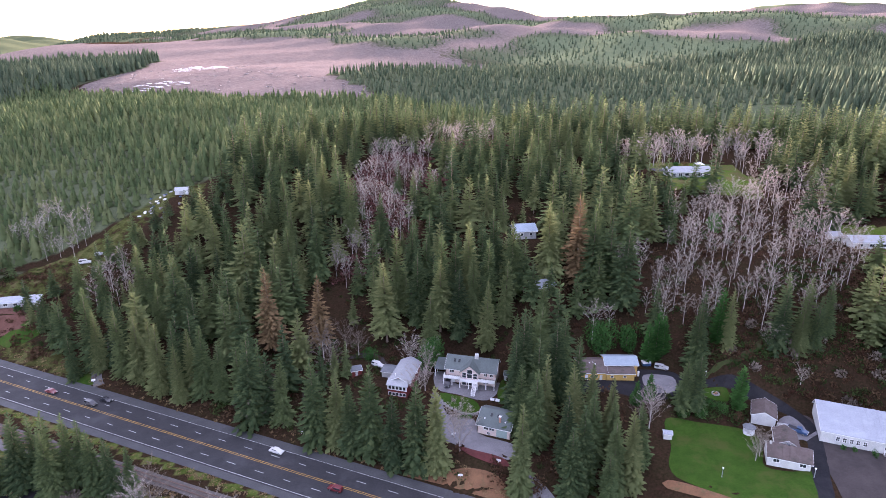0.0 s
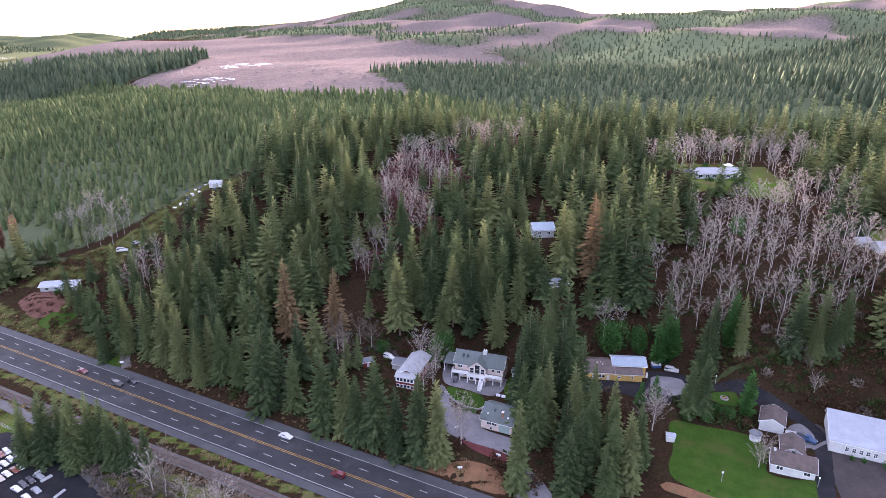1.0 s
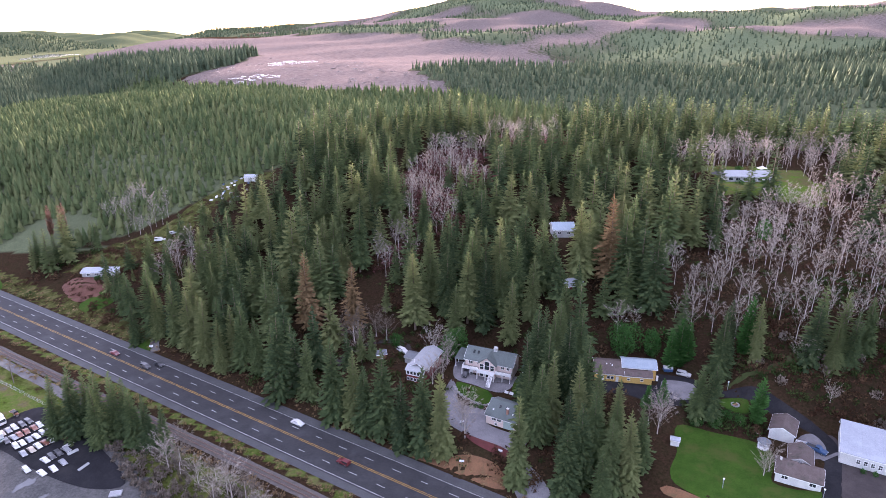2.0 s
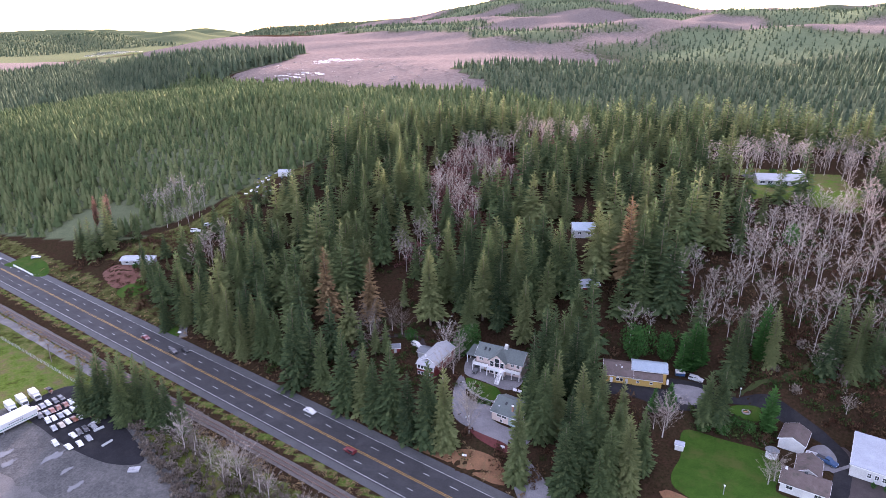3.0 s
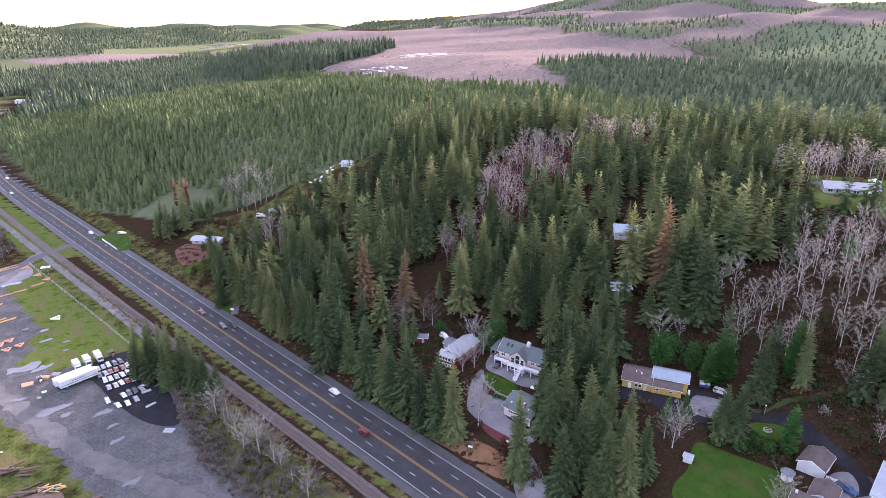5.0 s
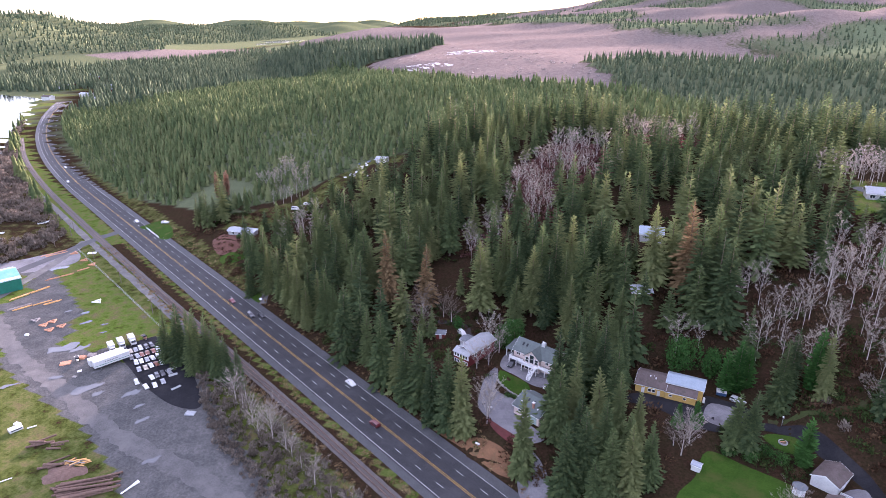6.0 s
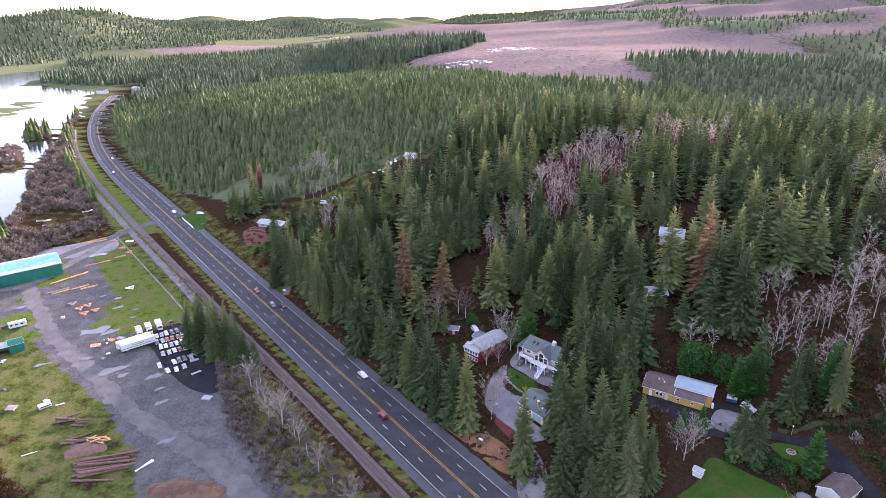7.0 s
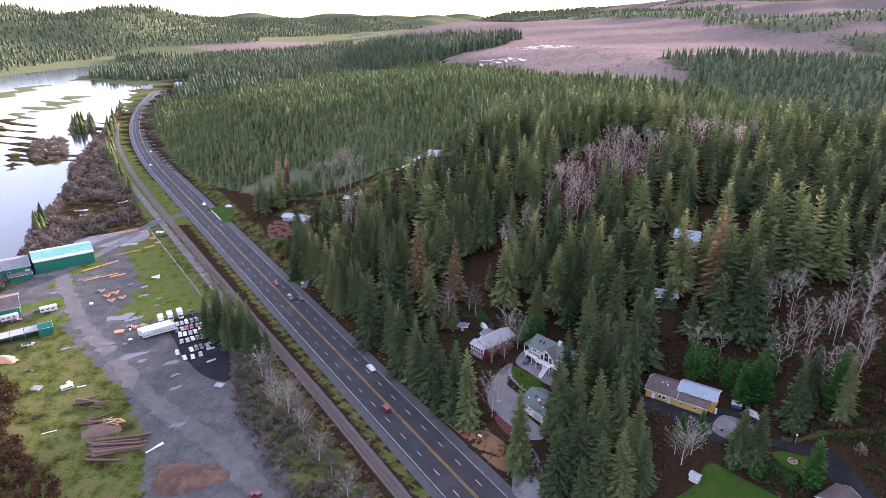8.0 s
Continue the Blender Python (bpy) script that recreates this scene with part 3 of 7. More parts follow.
def bare_arrays(seed, h, spread, limbs=9, twigs=420, lean=0.1, low=0.28):
    """A leafless tree: trunk arrays, and a crown of limbs and fine twigs."""
    rng = np.random.RandomState(seed)
    V, F = [], []

    def stick(a, b, r0, r1):
        d = b - a
        d = d / (np.linalg.norm(d) + 1e-6)
        p = np.cross(d, [0.3, 0.2, 0.93])
        p /= np.linalg.norm(p) + 1e-6
        q = np.cross(d, p)
        o = len(V)
        for c, r in ((a, r0), (b, r1)):
            for k in range(3):
                V.append(c + (p * math.cos(2.094 * k) + q * math.sin(2.094 * k)) * r)
        for k in range(3):
            m = (k + 1) % 3
            F.extend([(o + k, o + m, o + 3 + m), (o + k, o + 3 + m, o + 3 + k)])

    tips = []
    for i in range(limbs):
        f = low + (0.9 - low) * i / limbs
        a = i * 2.4 + rng.uniform(-0.5, 0.5)
        p = np.array([lean * h * f * f * 0.3, 0, h * f])
        L = spread * (1.15 - 0.75 * f) * rng.uniform(0.7, 1.2) * 0.72
        up = rng.uniform(1.1, 2.3)
        for seg in range(2):
            q = p + np.array([math.cos(a), math.sin(a), up]) * L * 0.42
            stick(p, q, 0.04 * (1 - seg * 0.4), 0.04 * (0.6 - seg * 0.3))
            tips.append((p, q))
            for fork in range(2):
                aa = a + rng.uniform(-1.1, 1.1)
                e = q + np.array([math.cos(aa), math.sin(aa), rng.uniform(0.3, 1.3)]) * L * 0.34
                stick(q, e, 0.014, 0.005)
                tips.append((q, e))
            p, a, up = q, a + rng.uniform(-0.4, 0.4), up * 1.1
    for i in range(twigs):
        p, q = tips[rng.randint(len(tips))]
        s = p + (q - p) * rng.uniform(0.35, 1.1)
        d = np.array([rng.normal(), rng.normal(), abs(rng.normal()) * 0.8 + 0.2])
        d *= rng.uniform(0.4, 1.4) * 0.07 * h / np.linalg.norm(d)
        w = np.cross(d, rng.normal(size=3))
        w *= 0.021 / (np.linalg.norm(w) + 1e-6)
        o = len(V)
        V.extend([s - w, s + w, s + d])
        F.append((o, o + 1, o + 2))
    return np.array(V), np.array(F)


def bush_arrays(seed, r, h, leaves, leaf, upright=0.4):
    """A shrub: a dome of small leaf or stalk triangles."""
    rng = np.random.RandomState(seed)
    V, F = [], []
    lobes = rng.normal(size=(5, 3)) * [r * 0.45, r * 0.45, 0] + [0, 0, h * 0.42]
    for i in range(leaves):
        c = lobes[rng.randint(5)]
        d = rng.normal(size=3)
        d /= np.linalg.norm(d)
        p = c + d * np.array([r * 0.62, r * 0.62, h * 0.55]) * rng.uniform(0.65, 1.0)
        p[2] = max(p[2], 0.03)
        g = rng.normal(size=3) * 0.5 + d * 0.4 + [0, 0, upright]
        g *= leaf * rng.uniform(0.6, 1.4) / np.linalg.norm(g)
        w = np.cross(g, rng.normal(size=3))
        w *= leaf * 0.4 / (np.linalg.norm(w) + 1e-6)
        o = len(V)
        V.extend([p - w, p + w, p + g])
        F.append((o, o + 1, o + 2))
    return np.array(V), np.array(F)


def cone_arrays(seed, h, r, tiers, sides):
    """A small distant conifer: ragged skirts of needles, one over another."""
    rng = np.random.RandomState(seed)
    V, F = [], []
    for t in range(tiers):
        f0, f1 = t / tiers * 0.86 + 0.05, min(1.0, (t + 1.75) / tiers * 0.86 + 0.1)
        rr = r * (1 - f0) ** 0.85
        o = len(V)
        V.append((0, 0, h * f1))
        n = sides * 2
        for k in range(n):
            a = 6.283 * (k + rng.uniform(-0.2, 0.2)) / n + t
            g = rr * (rng.uniform(0.85, 1.25) if k % 2 else rng.uniform(0.45, 0.65))
            V.append((math.cos(a) * g, math.sin(a) * g, h * f0 - (0.05 * h if k % 2 else 0) * rng.uniform(0.3, 1)))
        F += [(o, o + 1 + k, o + 1 + (k + 1) % n) for k in range(n)]
    return np.array(V), np.array(F)


def spread_out(seed, outline, gap, keep=None, tries=1.0):
    """Points within an outline, at least a gap apart, uneven."""
    rng = np.random.RandomState(seed)
    xs, ys = [p[0] for p in outline], [p[1] for p in outline]
    x0, x1, y0, y1 = min(xs), max(xs), min(ys), max(ys)
    nx, ny = int((x1 - x0) / gap) + 1, int((y1 - y0) / gap) + 1
    gx, gy = np.meshgrid(np.arange(nx), np.arange(ny))
    X = x0 + (gx + 0.5 * (gy % 2) + rng.uniform(-0.36, 0.36, gx.shape)) * gap
    Y = y0 + (gy + rng.uniform(-0.36, 0.36, gx.shape)) * gap
    X, Y = X.ravel(), Y.ravel()
    ok = inside(outline, X, Y) & (rng.rand(len(X)) < tries)
    if keep is not None:
        ok &= keep(X, Y)
    return X[ok], Y[ok], rng


def forest(name, label, category, templates, mats, X, Y, H, seed, index=None, sink=0.2, wide=0.18):
    """Many plants joined into one growth. templates: (verts, tris, height, material index of each triangle)."""
    rng = np.random.RandomState(seed)
    Z = ground_z(X, Y)
    VV, FF, TT, II, o = [], [], [], [], 0
    pick = rng.randint(len(templates), size=len(X)) if index is None else index
    for k, (v, f, h, mi) in enumerate(templates):
        sel = np.nonzero(pick == k)[0]
        if not len(sel):
            continue
        s = H[sel] / h
        wd = s * (1 + rng.uniform(-wide, wide, len(sel)))
        a = rng.uniform(0, 6.283, len(sel))
        c, sn = np.cos(a)[:, None], np.sin(a)[:, None]
        x = (v[None, :, 0] * c - v[None, :, 1] * sn) * wd[:, None] + X[sel][:, None]
        y = (v[None, :, 0] * sn + v[None, :, 1] * c) * wd[:, None] + Y[sel][:, None]
        z = v[None, :, 2] * s[:, None] + (Z[sel] - sink)[:, None]
        VV.append(np.stack([x, y, z], -1).reshape(-1, 3))
        FF.append((f[None] + (np.arange(len(sel)) * len(v))[:, None, None] + o).reshape(-1, 3))
        TT.append(np.repeat(rng.rand(len(sel)), len(v)))
        II.append(np.tile(mi, len(sel)))
        o += len(sel) * len(v)
    me = mesh_of(name, np.concatenate(VV), np.concatenate(FF), mats, np.concatenate(TT), np.concatenate(II))
    return tagged(new(name, me), label, category, kind="stuff")


def joined(a, b, h):
    """A template of crown and trunk, with the material index of each triangle."""
    return np.concatenate([a[0], b[0]]), np.concatenate([a[1], b[1] + len(a[0])]), h, np.array([0] * len(a[1]) + [1] * len(b[1]))


def single_tree(name, label, category, crown, trunk, leaf, bark, group):
    t = thing(name, label, category, group=group)
    part("crown", mesh_of("crown", *crown, [leaf]), None, t)
    part("trunk", mesh_of("trunk", *trunk, [bark]), None, t)
    return t


def stand(proto, spots, seed, h0, wide=0.12):
    """Copies of single trees at (x, y, height)."""
    rng = random.Random(seed)
    for x, y, h in spots:
        p = proto[rng.randrange(len(proto))]
        s = h / h0
        w = s ** 0.8 * rng.uniform(1 - wide, 1 + wide)
        copy_thing(p, pose(x, y, gz(x, y) - 0.1, rng.uniform(-2, 2), rng.uniform(-2, 2), rng.uniform(0, 360)) @ Matrix.Diagonal((w, w, s, 1)))


def drop(protos):
    for p in protos:
        for o in (*p.children_recursive, p):
            bpy.data.objects.remove(o)


# conifers that one can tell apart, x, y and height
ROADSIDE = [(-119, 208, 27), (-111, 204, 28), (-101, 197, 28), (-95, 198, 27), (-89, 197, 24), (-83, 194, 27), (-77, 191, 23), (-63, 178, 34), (-53, 178, 25), (-40, 169, 31), (-33, 168, 26),
            (-22, 163, 31), (-28, 164, 24), (-15, 158, 24), (-8, 156, 30), (-2, 154.5, 29), (-130, 212, 25), (-134, 214, 33), (-138, 208, 19), (-105, 203, 26), (-92, 192, 22), (-123, 214, 29)]
CLUMP = [(33, 192, 27), (28, 187, 29), (40, 186, 26), (26, 193, 25), (21.5, 145, 30), (23, 174, 30), (26, 180, 33), (36, 178, 30), (41, 170, 28), (30, 164, 28), (27, 160, 27), (39, 161, 26), (44, 162, 25), (50, 161, 20), (35, 141, 24), (39, 146, 26), (47, 143, 24),
         (52, 144, 25), (43, 153, 24), (35, 153, 24), (24, 166, 25), (29, 171, 30), (49, 155, 19), (32, 184, 28), (56, 150, 21), (44, 137, 20)]
GARDEN = [(75, 171, 18), (79, 171, 20), (86, 191, 24), (88, 194, 22), (97, 193, 22), (112, 189, 23), (120, 190, 25), (123, 188, 20), (118, 187, 18), (130, 194, 20)]
CYPRESSES = [(60, 170, 9), (65, 172, 10), (93, 172, 16), (71, 195, 16), (74, 196, 19), (77, 197, 15), (94, 195, 21)]
MID = [(-18, 230, 36), (-13, 239, 34), (-21, 213, 32), (0, 225, 34), (5, 226, 33), (10, 231, 34), (17, 221, 32), (20, 235, 34), (27, 229, 32), (-1, 217, 30), (41, 229, 34), (57, 225, 36),
       (67, 216, 36), (61, 237, 34), (35, 203, 26), (6, 214, 28), (16, 209, 28), (-10, 222, 30), (23, 216, 27), (12, 218, 27), (-5, 208, 24)]
MIDL = [(-156, 250, 26), (-143, 244, 26), (-130, 251, 28), (-120, 244, 26), (-110, 239, 28), (-107, 250, 28), (-91, 257, 28), (-71, 251, 28), (-65, 253, 28), (-54, 253, 30), (-90, 228, 26), (-68, 233, 26),
        (-81, 288, 30), (-75, 292, 30), (-57, 295, 34), (-43, 280, 32), (-87, 232, 26), (-123, 231, 24), (-60, 280, 32), (-28, 274, 24), (-100, 228, 24), (-112, 226, 25), (-78, 222, 24)]
BROWNED = [(-64, 214, 34), (-46, 214, 29), (53, 232, 38)]
ISLAND = [(-127, 148, 23), (-121, 149, 26), (-113, 149.5, 26), (-107, 150, 25), (-99, 148, 21), (-93.5, 147, 20), (-88, 146.5, 17), (-117, 152, 24), (-124, 152, 22), (-103, 151, 22), (-110, 146.5, 23)]
SINGLES = ROADSIDE + CLUMP + GARDEN + CYPRESSES + MID + MIDL + BROWNED + ISLAND

fir = [single_tree("conifer", "tall dark green fir standing in the wood", "tree", conifer_arrays(10 + i, 26, 4.3 + 0.4 * i, 290, 6, 0.07 + 0.03 * i, 0.34, 0.8 + 0.06 * i, size=0.88), trunk_arrays(26, 0.34), NEEDLES, BARK, "firs of the wood") for i in range(4)]
road_fir = [single_tree("conifer", "dark green fir with boughs down to the ground beside the highway", "tree", conifer_arrays(30 + i, 26, 4.5, 310, 6, 0.03, 0.36, 0.8 + 0.07 * i, size=0.86), trunk_arrays(26, 0.36), NEEDLES, BARK, "firs beside the highway") for i in range(3)]
brown_fir = [single_tree("conifer", "thinning brownish fir among green ones", "tree", conifer_arrays(40 + i, 32, 4.9, 250, 6, 0.1, 0.4, 0.75, thin=0.15), trunk_arrays(32, 0.38), NEEDLES_BROWN, BARK, "browned firs") for i in range(2)]
cypress = [single_tree("conifer", "neat bright green cypress in the garden", "tree", conifer_arrays(50 + i, 16, 2.9, 260, 4, 0.01, -0.5, 0.7), trunk_arrays(16, 0.2), CYPRESS, BARK, "cypresses") for i in range(2)]
stand(road_fir, ROADSIDE + CLUMP + GARDEN + ISLAND, 1, 26)
stand(fir, MID + MIDL, 2, 26)
stand(brown_fir, BROWNED, 3, 32)
stand(cypress, CYPRESSES, 4, 16)

# open ground that stays free of trees: x, y, radius
OPEN = [(-46, 216, 13), (-50, 236, 10), (-30, 207, 11), (-4, 169, 9), (-27, 178, 9), (-95, 243, 8), (-60, 200, 7), (-16, 178, 13), (8, 180, 12), (30, 200, 6), (-30, 190, 6), (8, 200, 16), (14, 168, 13), (-10, 190, 15), (-18, 198, 8), (60, 190, 16), (88, 160, 28), (105, 165, 22), (125, 165, 22), (80, 182, 14), (36, 258, 10), (37, 236, 8), (135, 316, 26), (-195, 264, 15), (-145, 342, 14),
        (-172, 292, 8), (180, 244, 16), (60, 140, 12), (95, 140, 25), (102, 182, 14), (-190, 240, 12), (-48, 196, 6), (-46, 187, 5), (128, 182, 14), (-55, 240, 7), (-256, 262, 14), (-205, 250, 12), (-168, 300, 9)]


def free(x, y, room=4.0):
    ok = np.ones(np.shape(x), bool)
    for cx, cy, r in OPEN:
        ok &= (x - cx) ** 2 + (y - cy) ** 2 > r * r
    for cx, cy, h in SINGLES:
        ok &= (x - cx) ** 2 + (y - cy) ** 2 > room * room
    return ok


def leafless(x, y):
    """Where alders and maples stand instead of firs."""
    w = waves(x, y, 16, 7.0)
    spots = ((100, 228, 30), (130, 232, 32), (85, 212, 14), (150, 285, 26), (120, 262, 24), (-38, 258, 10), (-26, 284, 16), (-30, 312, 19), (-34, 342, 24), (-10, 334, 16), (-24, 372, 20), (5, 406, 22), (26, 402, 17), (118, 352, 26), (160, 350, 30), (-150, 262, 14), (-188, 305, 12), (-215, 320, 14), (-40, 205, 12), (60, 205, 10))
    d = np.full(np.shape(x), 9.0)
    for cx, cy, r in spots:
        d = np.minimum(d, np.hypot(x - cx, y - cy) / r)
    return d + 0.16 * w < 0.9


def wood(x, y):
    u, v = road_frame(x, y)
    return free(x, y) & (v > 19 + 6 * (u < 120) + 44 * ((x > 12) & (x < 135))) & ~leafless(x, y) & ~inside(CLEARING, x, y) & ~inside(MEADOW_LODGE, x, y) & ~inside(MEADOW_EAST, x, y)


WOOD = [(-238, 272), from_road(318, 18), from_road(190, 18), (-60, 180), (60, 150), (240, 60), (330, 150), (330, 420), (150, 455), (-60, 455), (-130, 420), (-120, 340), (-180, 300)]
mid_trees = [joined(conifer_arrays(60 + i, 24, 3.7 + 0.3 * i, 112, 4, 0.05 + 0.05 * (i % 3), 0.3, 0.85 + 0.08 * (i % 4), size=1.45), trunk_arrays(24, 0.3, 4), 24) for i in range(6)]
back_trees = [joined(conifer_arrays(65 + i, 24, 3.7 + 0.3 * i, 100, 3, 0.10 + 0.05 * (i % 3), 0.3, 0.85 + 0.08 * (i % 4), size=1.55), trunk_arrays(24, 0.3, 3), 24) for i in range(6)]
X, Y, rng = spread_out(5, WOOD, 9.2, lambda x, y: wood(x, y) & (waves(x, y, 9, 3.3) < 0.85))
H = 24 * rng.uniform(0.6, 1.3, len(X)) * (1 + 0.12 * waves(X, Y, 26, 0.7))
H *= np.where(leafless(X + 2, Y + 24) & (X < 60), 0.66, 1.0)      # lower trees at the foot of the bare hollow and the clearing
H *= np.where(inside(CLEARING, X - 10, Y + 15) | inside(CLEARING, X - 20, Y + 30), 0.6, 1.0)
near = Y < 285
forest("conifer_wood", "dense dark green wood of tall firs on the hillside", "forest", mid_trees, [NEEDLES, BARK], X[near], Y[near], H[near], 6)
forest("conifer_wood", "dark green firs along the top of the hill", "forest", back_trees, [NEEDLES, BARK], X[~near], Y[~near], H[~near], 7)

# plantation of small firs on the rounded hill, and the darker stands beyond
def lone(a, h):
    return a[0], a[1], h, np.zeros(len(a[1]), int)


small = [lone(cone_arrays(80 + i, 12, 3.1, 3, 5), 12) for i in range(4)]


def planted(x, y):
    u, v = road_frame(x, y)
    return (v > 16) & ~inside(CLEARING, x, y) & free(x, y) & ~((x + 250) ** 2 + (y - 300) ** 2 < 700)


X, Y, rng = spread_out(7, PLANT, 5.3, planted)
forest("fir_plantation", "even young fir plantation over the rounded hill", "forest", small, [NEEDLES_YOUNG, BARK], X, Y, 8.8 * rng.uniform(0.6, 1.4, len(X)) * (1 + 0.16 * waves(X, Y, 40, 1.0)), 8)
TOWN_SIDE = [from_road(860, 26), from_road(840, 300), from_road(900, 420), from_road(1300, 420), from_road(1750, 300), from_road(1850, -420), from_road(1500, -260), from_road(1330, -200), from_road(1240, -90), from_road(1200, 30)]
dark = [lone(cone_arrays(90 + i, 22, 4.4, 2, 4), 22) for i in range(4)]
XS, YS = [], []
for k, (o, gap, tries) in enumerate(((BAND, 8.0, 1.0), (VALLEY, 8.6, 0.97), (TOWN_SIDE, 11, 0.85))):
    X, Y, rng = spread_out(20 + k, o, gap, lambda x, y: ((road_frame(x, y)[1] > 24) | (road_frame(x, y)[0] > 1210)) & (ground_z(x, y) > -1.8) & ((waves(x, y, 55, 2.5) < 1.5)), tries)
    XS.append(X)
    YS.append(Y)
X, Y = np.concatenate(XS), np.concatenate(YS)
forest("far_wood", "dark conifer stands in the valley and along the logged slope", "forest", dark, [NEEDLES_HAZED, BARK], X, Y, np.where((X < 330) & (X > -160), 11, 19) * np.random.RandomState(9).uniform(0.7, 1.25, len(X)), 9)


def hill_woods(x, y):
    u, v = road_frame(x, y)
    return (((v > 950) & (hill_stands(x, y) > 0.15)) | (v < -470) | ((x < -1350) & (v > 100) & (y < 1270 - 0.32 * x)) | (ground_z(x, y) > 14) & (x < -1350)) & ~inside(VALLEY, x, y) & ~inside(CLEARCUT, x, y)


tiny = [lone(cone_arrays(95 + i, 16, 4.6, 2, 3), 16) for i in range(3)]
X, Y, rng = spread_out(31, [(-3600, -100), (-1150, 180), (-1300, 880), (-900, 900), (200, 1150), (1500, 700), (2600, 2400), (1500, 3700), (-1500, 3700), (-3600, 2600)], 20, hill_woods)
forest("hill_wood", "patches of conifers over the far hills", "forest", tiny, [NEEDLES_HAZED, BARK], X, Y, np.where(X < -1300, 16, 10) * rng.uniform(0.6, 1.25, len(X)), 11)

# alders and maples without leaves
bare = [joined(bare_arrays(100 + i, 14, 5.4, 10, 950), trunk_arrays(11, 0.13, 4, 0.4), 14) for i in range(5)]
X, Y, rng = spread_out(12, [(-235, 262), (-60, 180), (60, 170), (200, 150), (330, 200), (330, 420), (-60, 420), (-235, 340)], 6.2, lambda x, y: leafless(x, y) & free(x, y, 2.5) & (waves(x, y, 7, 2.0) < 0.75))
forest("bare_wood", "pale leafless alders and maples on the slope", "forest", bare, [TWIGS, BARK_PALE], X, Y, 13.5 * rng.uniform(0.6, 1.15, len(X)), 13)

# undergrowth of brambles on the slopes, grass and brush by the railway
scrub = [(*bush_arrays(120 + i, 1.6, 1.5, 60, 0.6), 1.5) for i in range(3)]
scrub = [(v, f, h, np.zeros(len(f), int)) for v, f, h in scrub]
X, Y, rng = spread_out(14, [(-235, 250), (-60, 170), (60, 130), (220, 60), (220, 280), (150, 300), (-235, 290)], 4.6, lambda x, y: free(x, y, 1.5) & (road_frame(x, y)[1] > 14))
red = rng.rand(len(X)) < 0.72
forest("brambles", "reddish brown brambles under the trees", "undergrowth", scrub, [BRAMBLE], X[red], Y[red], 1.8 * rng.uniform(0.4, 1.5, red.sum()), 15)
forest("ferns", "dark green ferns and salal under the trees", "undergrowth", scrub, [FERN], X[~red], Y[~red], 1.5 * rng.uniform(0.4, 1.5, (~red).sum()), 16)
X, Y, rng = spread_out(15, [(-62, 245), (-10, 262), (10, 320), (48, 395), (20, 432), (-40, 400), (-62, 350)], 4.0, lambda x, y: leafless(x, y))
forest("brambles", "dull red brambles in the hollow under bare trees", "undergrowth", scrub, [BRAMBLE_RED], X, Y, 2.2 * rng.uniform(0.4, 1.5, len(X)), 20)
X, Y, rng = spread_out(16, [from_road(-120, -9.5), from_road(330, -9.5), from_road(330, -25), from_road(-120, -25)], 1.8, lambda x, y: (np.abs(road_frame(x, y)[1] + 12.7) < 1.4) | (np.abs(road_frame(x, y)[1] + 23) < 2.2), 0.75)
forest("dry_grass", "dry tufts and weeds along the railway", "grass", scrub, [DRYGRASS], X, Y, 0.7 * rng.uniform(0.4, 1.5, len(X)), 17)
X, Y, rng = spread_out(18, [from_road(-130, 11), from_road(330, 11), from_road(330, 18), from_road(-130, 18)], 2.2, None, 0.6)
forest("dry_grass", "dry grass on the bank above the highway", "grass", scrub, [DRYGRASS], X, Y, 0.6 * rng.uniform(0.4, 1.5, len(X)), 19)
drop(fir + road_fir + brown_fir + cypress)

# ---------------------------------------------------------------- materials of buildings and things
WALL_PINK = surface("pale pink render", (0.52, 0.42, 0.37), (0.60, 0.49, 0.44), 1.5, 0.85, bump=0.15)
WALL_WHITE = surface("white boarding", (0.43, 0.43, 0.418), (0.52, 0.52, 0.507), 1.5, 0.75, bump=0.15, stain=(0.55, 0.55, 0.52))
WALL_YELLOW = surface("ochre boarding", (0.42, 0.27, 0.07), (0.52, 0.34, 0.10), 1.4, 0.8, bump=0.2)
WALL_RED = surface("barn red boarding", (0.10, 0.013, 0.013), (0.14, 0.022, 0.02), 1.2, 0.8, bump=0.2)
WALL_GREEN = surface("dark green sheet cladding", (0.008, 0.11, 0.075), (0.012, 0.15, 0.10), 1.5, 0.55, bump=0.15)
WALL_GREY = surface("grey boarding", (0.28, 0.28, 0.28), (0.36, 0.36, 0.35), 1.4, 0.8, bump=0.15)
TRIM_WHITE = surface("white trim paint", (0.68, 0.68, 0.68), (0.78, 0.78, 0.77), 0.8, 0.6, bump=0.05)
ROOF_GREEN = surface("grey-green shingles", (0.085, 0.105, 0.10), (0.12, 0.14, 0.135), 1.0, 0.85, bump=0.5, stain=(0.07, 0.085, 0.08))
ROOF_PALE = surface("pale grey sheet roof", (0.24, 0.25, 0.26), (0.32, 0.33, 0.34), 1.6, 0.5, bump=0.15, stain=(0.25, 0.26, 0.26))
ROOF_WHITE = surface("white sheet roof", (0.25, 0.272, 0.305), (0.31, 0.332, 0.365), 2.2, 0.5, bump=0.1, stain=(0.33, 0.36, 0.39))
ROOF_BROWN = surface("brown shingles", (0.075, 0.055, 0.05), (0.125, 0.10, 0.09), 0.9, 0.9, bump=0.5, stain=(0.05, 0.045, 0.035))
ROOF_BLUE = surface("blue-grey sheet roof", (0.20, 0.25, 0.29), (0.26, 0.31, 0.35), 1.6, 0.5, bump=0.12)
